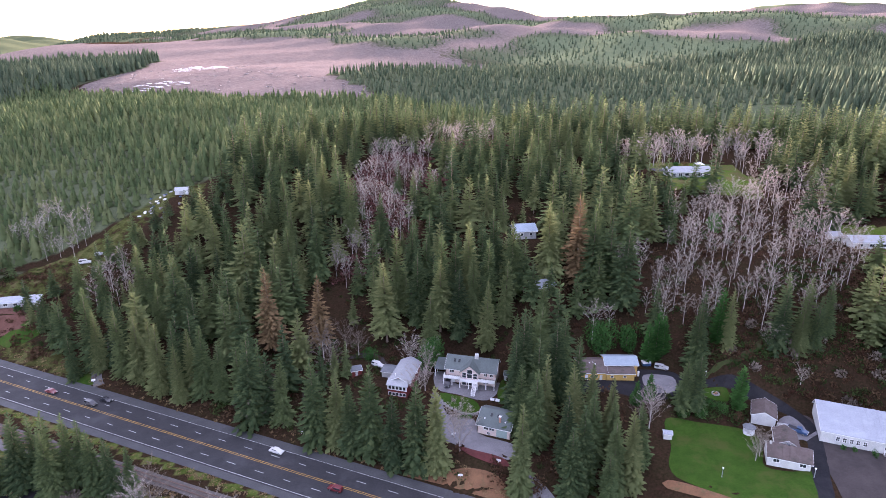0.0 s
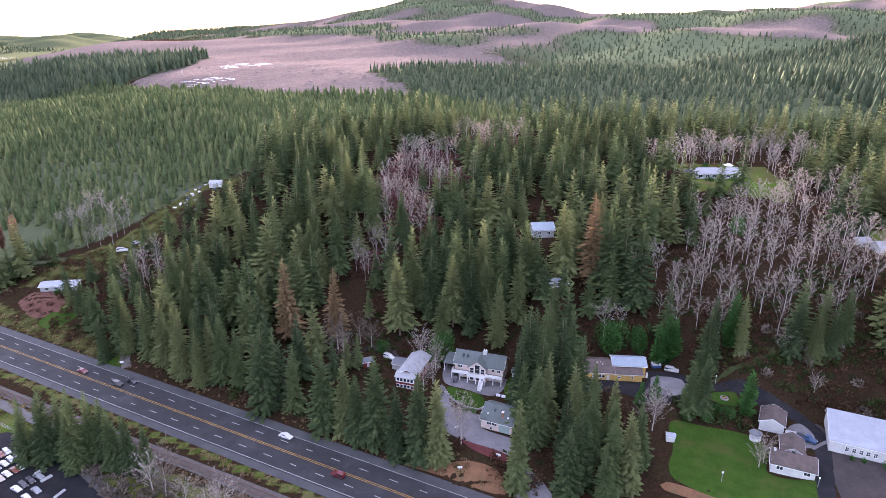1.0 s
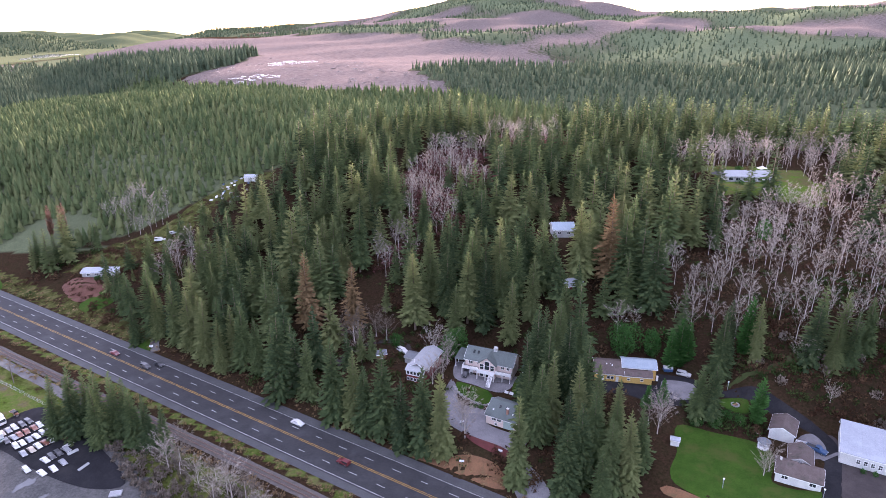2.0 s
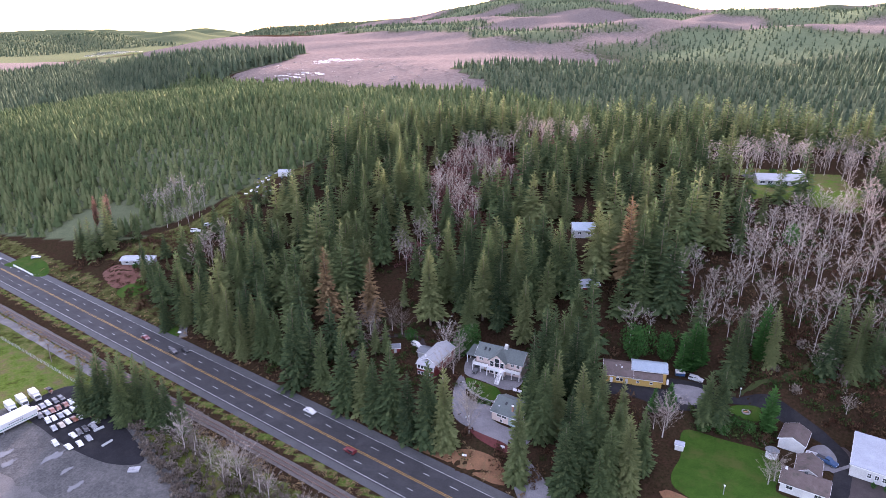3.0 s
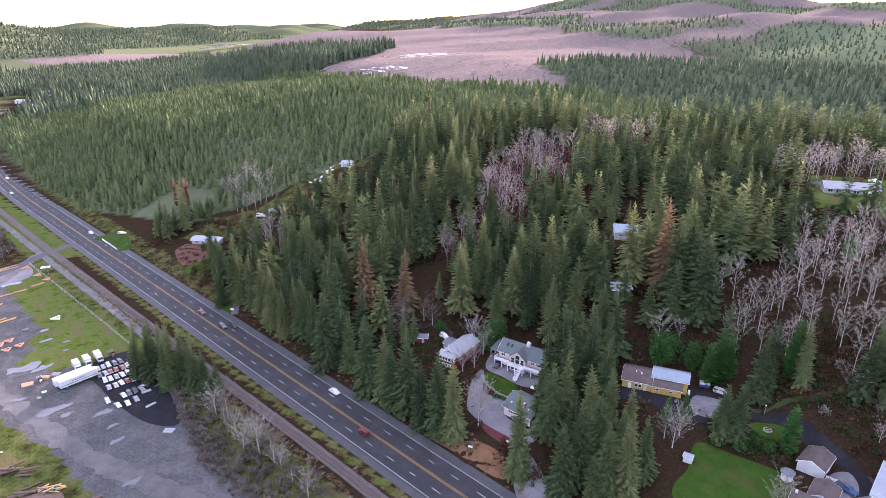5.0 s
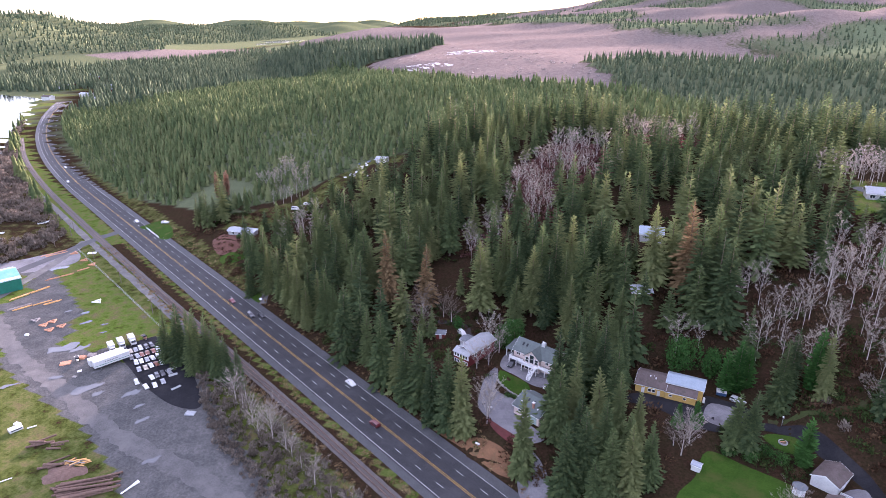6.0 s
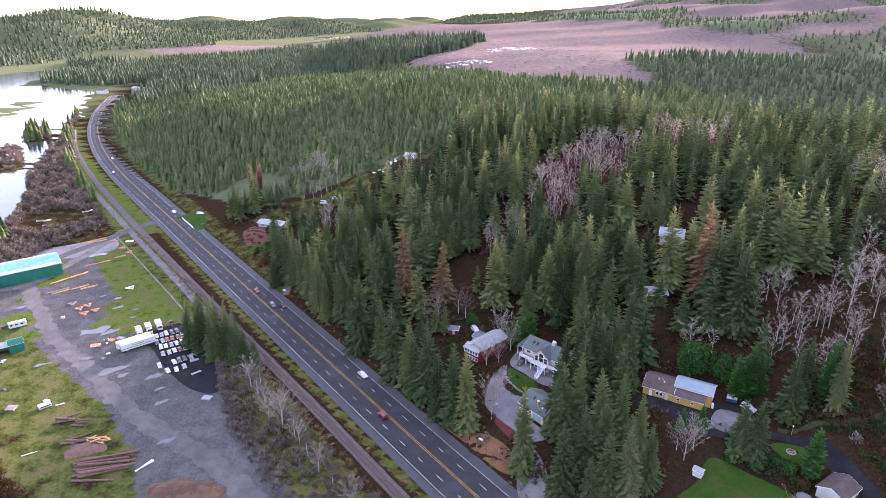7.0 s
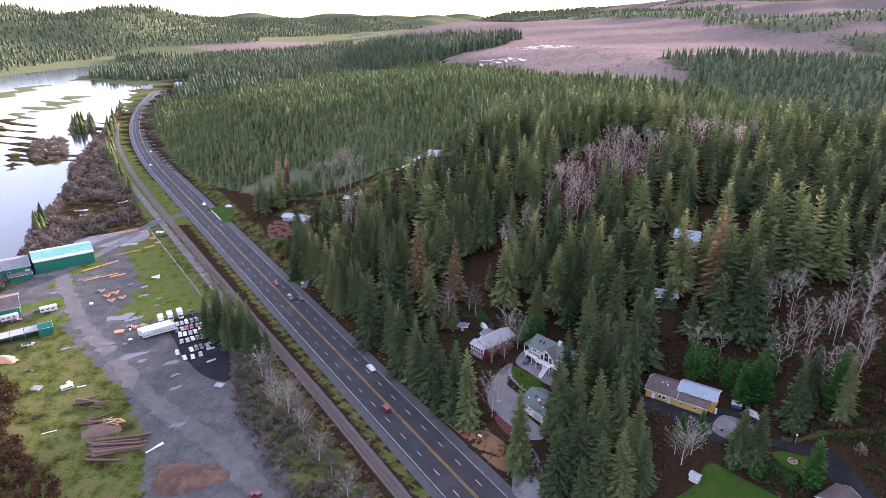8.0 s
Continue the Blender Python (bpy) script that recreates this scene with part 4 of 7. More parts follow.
ROOF_MINT = surface("light green sheet roof", (0.13, 0.34, 0.26), (0.19, 0.42, 0.33), 2.0, 0.5, bump=0.12, stain=(0.26, 0.44, 0.37))
ROOF_SLATE = surface("dark grey sheet roof", (0.10, 0.11, 0.12), (0.15, 0.16, 0.17), 1.8, 0.6, bump=0.2)
BRICK = surface("reddish chimney brick", (0.30, 0.15, 0.11), (0.38, 0.21, 0.16), 0.5, 0.9, bump=0.4)
TIMBER = surface("fresh orange timber", (0.50, 0.27, 0.09), (0.62, 0.36, 0.14), 0.8, 0.8, bump=0.2)
TIMBER_PINK = surface("red-brown timber", (0.42, 0.19, 0.10), (0.52, 0.27, 0.16), 0.8, 0.8, bump=0.2)
TIMBER_GREY = surface("weathered timber", (0.19, 0.17, 0.155), (0.28, 0.255, 0.235), 0.8, 0.9, bump=0.3)
LOG = surface("log bark", (0.10, 0.06, 0.045), (0.17, 0.11, 0.085), 0.5, 0.95, bump=0.8)
SOIL = surface("turned brown soil", (0.062, 0.034, 0.025), (0.11, 0.064, 0.045), 2.0, 0.95, bump=0.9, stain=(0.15, 0.092, 0.055))
RUBBER = surface("black rubber", (0.02, 0.02, 0.02), (0.035, 0.035, 0.035), 0.3, 0.85, bump=0.2)
CHROME = surface("wheel metal", (0.35, 0.35, 0.36), (0.45, 0.45, 0.46), 0.3, 0.35, metal=0.9, bump=0.05)
METAL_GREY = surface("grey metal", (0.30, 0.31, 0.32), (0.40, 0.41, 0.42), 0.8, 0.5, metal=0.5, bump=0.1)
POLE_WOOD = surface("pole timber", (0.12, 0.095, 0.08), (0.18, 0.145, 0.12), 0.6, 0.9, bump=0.4)
PLASTIC_BLACK = surface("dull black", (0.025, 0.025, 0.027), (0.04, 0.04, 0.042), 0.6, 0.6, bump=0.1)
STONE = surface("field stones", (0.22, 0.21, 0.20), (0.34, 0.33, 0.31), 0.7, 0.9, bump=0.4)
PUDDLE = surface("rain water", (0.10, 0.10, 0.10), (0.12, 0.12, 0.12), 4.0, 0.08, bump=0.0, wear=0.1)


def glass_material(name, tone, rough=0.08):
    m, n, l, b = nodes_of(name)
    b.inputs["Base Color"].default_value = (*tone, 1)
    b.inputs["Roughness"].default_value = rough
    return m


GLASS = glass_material("dark window glass", (0.02, 0.025, 0.028))


def car_paint(name, c):
    m, n, l, b = nodes_of(name)
    l.new(mix(n, l, ramp(n, l, noise_of(n, l, 3.0, 5), (0.4, (0, 0, 0)), (0.7, (0.35, 0.35, 0.35))), c, tuple(v * 0.7 + 0.03 for v in c)), b.inputs["Base Color"])
    b.inputs["Roughness"].default_value, b.inputs["Coat Weight"].default_value = 0.35, 0.6
    return m


CAR = {k: car_paint(k + " car paint", c) for k, c in dict(white=(0.58, 0.58, 0.57), black=(0.015, 0.016, 0.02), red=(0.12, 0.012, 0.016), grey=(0.26, 0.27, 0.28), blue=(0.02, 0.06, 0.14), silver=(0.45, 0.46, 0.46), rust=(0.20, 0.07, 0.04), tan=(0.42, 0.36, 0.28), dark=(0.06, 0.06, 0.065)).items()}


# ---------------------------------------------------------------- buildings
def at(x, y, turn, z=None):
    return pose(x, y, gz(x, y) if z is None else z, 0, 0, turn)


def window(house, x, y, z, w, h, face, bars=1, rows=1):
    """A window on a wall of a house: face 's', 'n', 'e', 'w' in the house's own directions."""
    turn = dict(s=0, e=90, n=180, w=-90)[face]
    win = new("window")
    win.parent = house
    win.matrix_local = pose(x, y, z, 0, 0, turn)
    bm = bmesh.new()
    t = 0.09
    for x0, x1, z0, z1 in ((-w / 2 - t, w / 2 + t, h, h + t), (-w / 2 - t, w / 2 + t, -t, 0), (-w / 2 - t, -w / 2, 0, h), (w / 2, w / 2 + t, 0, h)):
        add_box(bm, x0, -0.1, z0, x1, 0.02, z1)
    for k in range(1, bars):
        add_box(bm, -w / 2 + w * k / bars - 0.035, -0.08, 0, -w / 2 + w * k / bars + 0.035, 0.02, h)
    for k in range(1, rows):
        add_box(bm, -w / 2, -0.08, h * k / rows - 0.03, w / 2, 0.02, h * k / rows + 0.03)
    part("frame", bm, TRIM_WHITE, win)
    part("pane", box(-w / 2, -0.03, 0, w / 2, 0.0, h), GLASS, win)
    return win


def door(house, x, y, z, w, h, face, material, label="", panels=0):
    d = part("door", box(-w / 2, -0.07, 0, w / 2, 0.0, h, 0.02), material, house, label)
    d.matrix_local = pose(x, y, z, 0, 0, dict(s=0, e=90, n=180, w=-90)[face])
    for k in range(panels):
        q = part("panel", box(-w / 2 + 0.08, -0.1, h * k / panels + 0.05, w / 2 - 0.08, -0.07, h * (k + 1) / panels - 0.05), material, d)
    if not panels:
        part("handle", box(w / 2 - 0.16, -0.13, h * 0.46, w / 2 - 0.1, -0.07, h * 0.5), METAL_GREY, d)
    return d


def gable(house, x0, y0, x1, y1, z0, wall_h, rise, wall, roof, over=0.5, ridge="x", thick=0.18, peak=0.5, gutters=True, seams=0):
    """Four walls with gable ends and a roof of two slabs; the ridge runs along x or y."""
    if ridge == "x":
        a0, a1, s0, s1 = y0, y1, x0, x1
    else:
        a0, a1, s0, s1 = x0, x1, y0, y1
    pk = a0 + (a1 - a0) * peak
    part("wall", prism([(a0, z0 - 1.2), (a1, z0 - 1.2), (a1, z0 + wall_h), (pk, z0 + wall_h + rise), (a0, z0 + wall_h)], s0, s1, ridge), wall, house)
    for a in (a0, a1):
        if abs(pk - a) < 0.05:
            continue
        k = rise / (pk - a)
        e = a - math.copysign(over, pk - a)
        ze = z0 + wall_h + k * (e - a)
        zt = z0 + wall_h + rise
        r = part("roof", prism([(e, ze + 0.02), (pk, zt + 0.02), (pk, zt + 0.02 + thick), (e, ze + 0.02 + thick)], s0 - over, s1 + over, ridge), roof, house)
        n = seams
        for i in range(n):
            s = s0 - over + (s1 - s0 + 2 * over) * (i + 0.5) / n
            part("seam", prism([(e, ze + 0.02 + thick), (pk, zt + 0.02 + thick), (pk, zt + 0.06 + thick), (e, ze + 0.06 + thick)], s - 0.04, s + 0.04, ridge), roof, r)
        if gutters:
            q = (e - 0.06, e + 0.06)
            part("gutter", box(s0 - over, min(q), ze - 0.1, s1 + over, max(q), ze + 0.05) if ridge == "x" else box(min(q), s0 - over, ze - 0.1, max(q), s1 + over, ze + 0.05), TRIM_WHITE, house)
    for s in (s0 - over - 0.05, s1 + over):
        prof = [(a0 - over, z0 + wall_h - rise / (pk - a0) * over if pk - a0 > 0.05 else z0 + wall_h), (pk, z0 + wall_h + rise), (a1 + over, z0 + wall_h - rise / (a1 - pk) * over if a1 - pk > 0.05 else z0 + wall_h)]
        part("bargeboard", prism(prof + [(p, q + 0.2) for p, q in prof[::-1]], s, s + 0.05, ridge), TRIM_WHITE, house)


def shed_roof(house, x0, y0, x1, y1, z0, h_front, h_back, wall, roof, over=0.35):
    part("wall", prism([(y0, z0 - 1.0), (y1, z0 - 1.0), (y1, z0 + h_back), (y0, z0 + h_front)], x0, x1), wall, house)
    k = (h_back - h_front) / (y1 - y0)
    e0, e1 = y0 - over, y1 + over
    part("roof", prism([(e0, z0 + h_front - k * over + 0.02), (e1, z0 + h_back + k * over + 0.02), (e1, z0 + h_back + k * over + 0.2), (e0, z0 + h_front - k * over + 0.2)], x0 - over, x1 + over), roof, house)
    part("gutter", box(x0 - over, e0 - 0.08, z0 + h_front - k * over - 0.08, x1 + over, e0 + 0.02, z0 + h_front - k * over + 0.06), TRIM_WHITE, house)


def rail(house, a, b, z, h=1.0, gap=0.35):
    """A white balustrade from a to b at the height z."""
    bm = bmesh.new()
    a, b = Vector((*a, z)), Vector((*b, z))
    n = max(2, int((b - a).length / gap))
    d = (b - a).normalized()
    m = Matrix.Translation((a + b) / 2) @ (b - a).to_track_quat("X", "Z").to_matrix().to_4x4()
    L = (b - a).length / 2
    add_box(bm, -L, -0.05, h - 0.08, L, 0.05, h, m)
    add_box(bm, -L, -0.03, 0.05, L, 0.03, 0.82, m)
    for k in range(n + 1):
        q = a + (b - a) * k / n
        add_box(bm, q.x - 0.03, q.y - 0.03, z, q.x + 0.03, q.y + 0.03, z + h)
    part("railing", bm, TRIM_WHITE, house)


def white_house():
    h = thing("house", "two-storey pale pink house with white deck and grey-green roof", "house", at(10.4, 194.2, -13.8, 9.0))
    gable(h, -8.6, -4.0, 8.6, 4.2, 0, 5.4, 2.9, WALL_PINK, ROOF_GREEN)
    # carport on the west side
    part("carport_roof", prism([(-2.4, 3.2), (4.4, 4.2), (4.4, 4.4), (-2.4, 3.4)], -13.4, -8.65), ROOF_GREEN, h)
    part("carport_wall", box(-13.0, 3.6, -0.5, -8.65, 3.8, 3.9), WALL_PINK, h)
    for y in (-2.0, 1.0, 3.5):
        part("post", box(-13.1, y - 0.1, -0.5, -12.9, y + 0.1, 3.3), TRIM_WHITE, h)
    # bay with its own gable and tall windows
    part("bay", prism([(-3.0, 0), (3.0, 0), (3.0, 5.4), (0, 7.9), (-3.0, 5.4)], -5.6, -3.9, "y"), WALL_PINK, h)
    for sgn in (-1, 1):
        part("roof", prism([(sgn * 3.5, 5.05), (0, 7.95), (0, 8.15), (sgn * 3.5, 5.25)], -6.1, 0.2, "y"), ROOF_GREEN, h)
    for x, w, z, t in ((-1.9, 1.3, 3.2, 1.9), (0, 1.7, 3.2, 3.2), (1.9, 1.3, 3.2, 1.9), (-1.9, 1.3, 0.4, 1.6), (0, 1.7, 0.4, 1.6), (1.9, 1.3, 0.4, 1.6)):
        window(h, x, -5.62, z, w, t, "s", 1, 2 if t > 1.7 else 1)
    for x, w in ((-6.6, 1.5), (5.2, 1.0), (7.2, 1.0)):
        window(h, x, -4.02, 3.7, w, 1.2, "s", 2)
    for x, w in ((-4.2, 1.6), (5.4, 1.8)):
        window(h, x, -4.02, 0.9, w, 1.2, "s", 2)
    door(h, -6.8, -4.02, 0, 2.6, 2.2, "s", TRIM_WHITE, "white garage door", 4)
    window(h, 8.62, 0, 3.4, 1.0, 1.2, "e")
    # deck round the front
    part("deck", box(-9.0, -6.4, 2.55, 8.8, -5.7, 2.8), TRIM_WHITE, h)
    part("deck", box(-9.0, -5.7, 2.56, -3.1, -4.05, 2.79), TIMBER_GREY, h)
    part("deck", box(3.1, -5.7, 2.56, 8.8, -4.05, 2.79), TIMBER_GREY, h)
    part("deck", box(-3.0, -7.6, 2.57, 3.0, -6.4, 2.81), TRIM_WHITE, h)
    for a, b in (((-9, -6.35), (-3.1, -6.35)), ((-3.0, -6.4), (-3.0, -7.55)), ((-3.0, -7.55), (1.4, -7.55)), ((3.1, -6.35), (8.8, -6.35)), ((8.75, -6.3), (8.75, -4.1)), ((-8.95, -6.3), (-8.95, -4.1))):
        rail(h, a, b, 2.8)
    for x, y in ((-9, -6.3), (-6, -6.3), (-3, -7.4), (0, -7.4), (3, -7.4), (5.8, -6.3), (8.6, -6.3)):
        part("post", box(x - 0.12, y - 0.12, 0, x + 0.12, y + 0.12, 2.56), TRIM_WHITE, h)
    st = new("stair")
    st.parent = h
    st.matrix_local = pose(2.3, -7.6, 0, 0, 0, 0)
    for k in range(14):
        part("step", box(-0.6, -0.28 * (k + 1), 2.6 - 0.19 * k, 0.6, -0.28 * k, 2.66 - 0.19 * k), TRIM_WHITE, st)
    for x in (-0.65, 0.65):
        part("string", prism([(0, 2.9), (-3.95, 0.2), (-3.95, 0.5), (0, 3.2)], x - 0.05, x + 0.05), TRIM_WHITE, st)
        part("handrail", prism([(0, 3.7), (-3.95, 1.0), (-3.95, 1.12), (0, 3.82)], x - 0.04, x + 0.04), TRIM_WHITE, st)
    ch = part("chimney", box(0.7, -0.6, 7.2, 2.0, 0.6, 9.4, 0.03), WALL_WHITE, h)
    for x in (1.0, 1.65):
        part("chimney_pot", tube((x, 0, 9.4), (x, 0, 9.9), 0.2, 0.17), TRIM_WHITE, ch)
    for x in (-6.0, -4.4):
        s = part("skylight", box(-0.35, -0.6, 0, 0.35, 0.6, 0.12, 0.02), GLASS, h)
        s.matrix_local = pose(x, -1.7, 7.25, 35, 0, 0)
    # shed by the east end
    s = thing("shed", "small shed with white front beside the house", "shed", at(23.5, 193.5, -12))
    gable(s, -2, -1.5, 2, 1.5, 0, 2.1, 0.8, WALL_WHITE, ROOF_GREEN, 0.25)
    door(s, 0, -1.52, 0, 0.9, 1.9, "s", WALL_GREY)


def garage():
    h = thing("garage", "pale pink garage with grey-green roof above the drive", "garage", at(17.3, 169.6, -20.5, 6.0))
    gable(h, -5.1, -5.0, 5.1, 5.4, 0, 3.4, 2.6, WALL_PINK, ROOF_GREEN)
    door(h, 2.6, -5.02, 0.05, 3.4, 2.6, "s", surface("sage green door paint", (0.24, 0.31, 0.29), (0.28, 0.35, 0.33), 1.0, 0.6, bump=0.05), "sage green garage door", 4)
    for x in (-2.4, -0.6):
        window(h, x, -5.02, 1.9, 1.5, 0.9, "s", 2)
    window(h, -1.6, -5.02, 0.2, 0.8, 0.9, "s", 2)
    c = part("chimney", box(1.2, -3.6, 3.8, 1.8, -3.0, 6.3, 0.02), BRICK, h)
    part("chimney_cap", box(1.1, -3.7, 6.3, 1.9, -2.9, 6.45), TRIM_WHITE, c)
    for x in (-1.6, 0.6):
        s = part("skylight", box(-0.35, -0.55, 0, 0.35, 0.55, 0.12, 0.02), GLASS, h)
        s.matrix_local = pose(x, -1.7, 5.15, 26, 0, 0)
    for x in (-3.4, 3.2):
        v = part("vent", box(-0.2, -0.2, 0, 0.2, 0.2, 0.3), TRIM_WHITE, h)
        v.matrix_local = pose(x, -3.2, 4.4)


def red_house():
    h = thing("house", "long barn-red house with pale metal roof and glazed end", "house", at(-13.2, 190.0, -14.1, 9.0))
    gable(h, -3.3, -6.2, 3.3, 7.6, 0, 4.9, 1.5, WALL_RED, ROOF_PALE, 0.5, "y", seams=10)
    p = part("porch", box(-3.3, -8.2, -1.0, 3.3, -6.2, 4.4), WALL_RED, h)
    part("porch_roof", prism([(-8.7, 4.35), (-6.1, 5.6), (-6.1, 5.75), (-8.7, 4.5)], -3.7, 3.7), ROOF_PALE, p)
    part("white_band", box(-3.35, -8.26, 2.6, 3.35, -8.2, 4.4), TRIM_WHITE, p)
    for k in range(5):
        window(h, -2.5 + 1.25 * k, -8.28, 2.95, 0.9, 1.15, "s")
        window(h, -2.5 + 1.25 * k, -8.22, 0.6, 0.9, 1.1, "s")
    for y in (-4, 0, 4):
        window(h, 3.32, y, 2.8, 1.3, 1.1, "e", 2)
        window(h, -3.32, y, 2.8, 1.3, 1.1, "w", 2)
    part("flue", tube((-1.5, -5, 5.2), (-1.5, -5, 7.0), 0.14), TRIM_WHITE, h)
    a = thing("shed", "low outbuilding with grey roof behind the red house", "shed", at(-18.8, 196.8, -14))
    gable(a, -2.2, -2.4, 2.2, 2.4, 0, 2.3, 0.7, WALL_GREY, ROOF_SLATE, 0.3)
    b = thing("shed", "small brown shed with grey roof among shrubs", "shed", at(-31, 197.5, 20))
    gable(b, -1.8, -1.6, 1.8, 1.6, 0, 2.1, 0.8, WALL_RED, ROOF_SLATE, 0.3)
    door(b, 0, -1.62, 0, 0.9, 1.8, "s", WALL_GREY)


def yellow_house():
    h = thing("house", "ochre workshop house with brown and blue-grey roofs", "house", at(55, 187.5, -1, 14.2))
    gable(h, -9.6, -3.4, -0.6, 6.4, 0, 2.9, 1.9, WALL_YELLOW, ROOF_BROWN, 0.4)
    gable(h, -0.5, -0.6, 10.2, 6.0, 0, 4.3, 1.3, WALL_YELLOW, ROOF_BLUE, 0.4, seams=9)
    shed_roof(h, -0.5, -3.6, 8.6, -0.65, 0, 2.7, 3.6, WALL_YELLOW, ROOF_BROWN)
    for x in (-5.2, -4.0):
        window(h, x, -3.42, 1.0, 0.9, 1.0, "s")
    door(h, -7.2, -3.42, 0, 0.95, 2.05, "s", TRIM_WHITE, "white door")
    door(h, -2.4, -3.42, 0, 0.9, 2.0, "s", WALL_WHITE)
    for x in (1.2, 5.4):
        window(h, x, -3.62, 1.2, 0.8, 0.6, "s")
    window(h, 10.22, 2.6, 1.4, 1.0, 1.0, "e")
    for x, y in ((-5.8, 0.2), (-4.6, 0.6), (-4.0, -0.4)):
        part("vent", box(x - 0.18, y - 0.18, 3.6, x + 0.18, y + 0.18, 4.65), TRIM_WHITE, h)
    part("tank", tube((10.8, -0.4, 0), (10.8, -0.4, 1.7), 0.35, sides=10), TRIM_WHITE, h)


def lawn_buildings():
    b = thing("garage", "white garage with dark brown shingle roof", "garage", at(99.6, 168.4, -25.3, 10.6))
    gable(b, -3.3, -4.2, 3.3, 4.2, 0, 2.6, 1.5, WALL_WHITE, ROOF_BROWN, 0.35, "y")
    door(b, 3.32, 0, 0, 2.6, 2.1, "e", TRIM_WHITE, "", 4)
    h = thing("house", "low white house with weathered brown roof beside the lawn", "house", at(97.0, 148.6, -20.5, 9.8))
    gable(h, -5.4, -3.4, 5.4, 3.6, 0, 2.6, 1.9, WALL_WHITE, ROOF_BROWN, 0.45)
    gable(h, -2.6, 3.7, 3.2, 11.5, 0, 2.5, 1.5, WALL_WHITE, ROOF_BROWN, 0.4, "y")
    for x in (-3.2, 3.4):
        window(h, x, -3.42, 1.0, 1.5, 1.0, "s", 2)
    window(h, 5.42, 0, 1.0, 1.3, 1.0, "e", 2)
    door(h, 3.22, 8.4, 0, 0.95, 2.0, "e", TRIM_WHITE)
    part("skylight", box(-0.5, 0.6, 4.1, 0.3, 1.4, 4.6), GLASS, h)
    part("chimney", box(-5.0, -0.3, 3.4, -4.4, 0.3, 5.2), WALL_WHITE, h)
    for k in range(7):
        part("roof_batten", prism([(-3.9, 2.62), (0.05, 4.71), (0.05, 4.76), (-3.9, 2.67)], -5.2 + 1.7 * k, -5.12 + 1.7 * k), ROOF_BROWN, h)
    g = thing("gazebo", "little white gazebo with grey roof on the lawn's edge", "gazebo", at(92.2, 161.6, 10))
    bm = bmesh.new()
    bmesh.ops.create_cone(bm, cap_ends=True, segments=8, radius1=2.0, radius2=0.1, depth=1.2, matrix=Matrix.Translation((0, 0, 2.9)))
    part("roof", bm, ROOF_SLATE, g)
    bm = bmesh.new()
    bmesh.ops.create_cone(bm, cap_ends=True, segments=8, radius1=1.6, radius2=1.6, depth=0.9, matrix=Matrix.Translation((0, 0, 0.45)))
    part("parapet", bm, TRIM_WHITE, g)
    for k in range(8):
        a = radians(45 * k)
        part("post", box(1.5 * math.cos(a) - 0.06, 1.5 * math.sin(a) - 0.06, 0, 1.5 * math.cos(a) + 0.06, 1.5 * math.sin(a) + 0.06, 2.35), TRIM_WHITE, g)
    t = thing("shed", "small white garden hut on the lawn", "shed", at(67.0, 159.6, -12))
    gable(t, -1.2, -1.0, 1.2, 1.0, 0, 1.8, 0.5, WALL_WHITE, ROOF_WHITE, 0.15)
    door(t, 0.4, -1.02, 0, 0.7, 1.6, "s", WALL_WHITE)
    hall = thing("hall", "long white hall with white sheet roof", "hall", at(126.6, 157.0, -22, 11.2))
    gable(hall, -15, -7.8, 15, 8.0, 0, 3.7, 2.2, WALL_WHITE, ROOF_WHITE, 0.35, "x", peak=0.86, seams=20)
    for k in range(5):
        window(hall, -10.6 + 1.7 * k, -7.82, 1.3, 0.85, 1.3, "s", 2, 2)
    for k in range(3):
        window(hall, 1.4 + 1.6 * k, -7.82, 1.5, 0.8, 0.9, "s")
    p = thing("porch", "white railed porch at the hall's door", "porch", at(127.2, 148.4, -22, 11.2))
    part("floor", box(-3, -1.4, 0, 3, 1.4, 0.5), TIMBER_GREY, p)
    for k in range(5):
        part("post", box(-3 + 1.5 * k - 0.1, -1.4, 0.5, -3 + 1.5 * k + 0.1, -1.2, 1.9), TRIM_WHITE, p)
    part("railing", box(-3, -1.36, 1.35, 3, -1.26, 1.5), TRIM_WHITE, p)


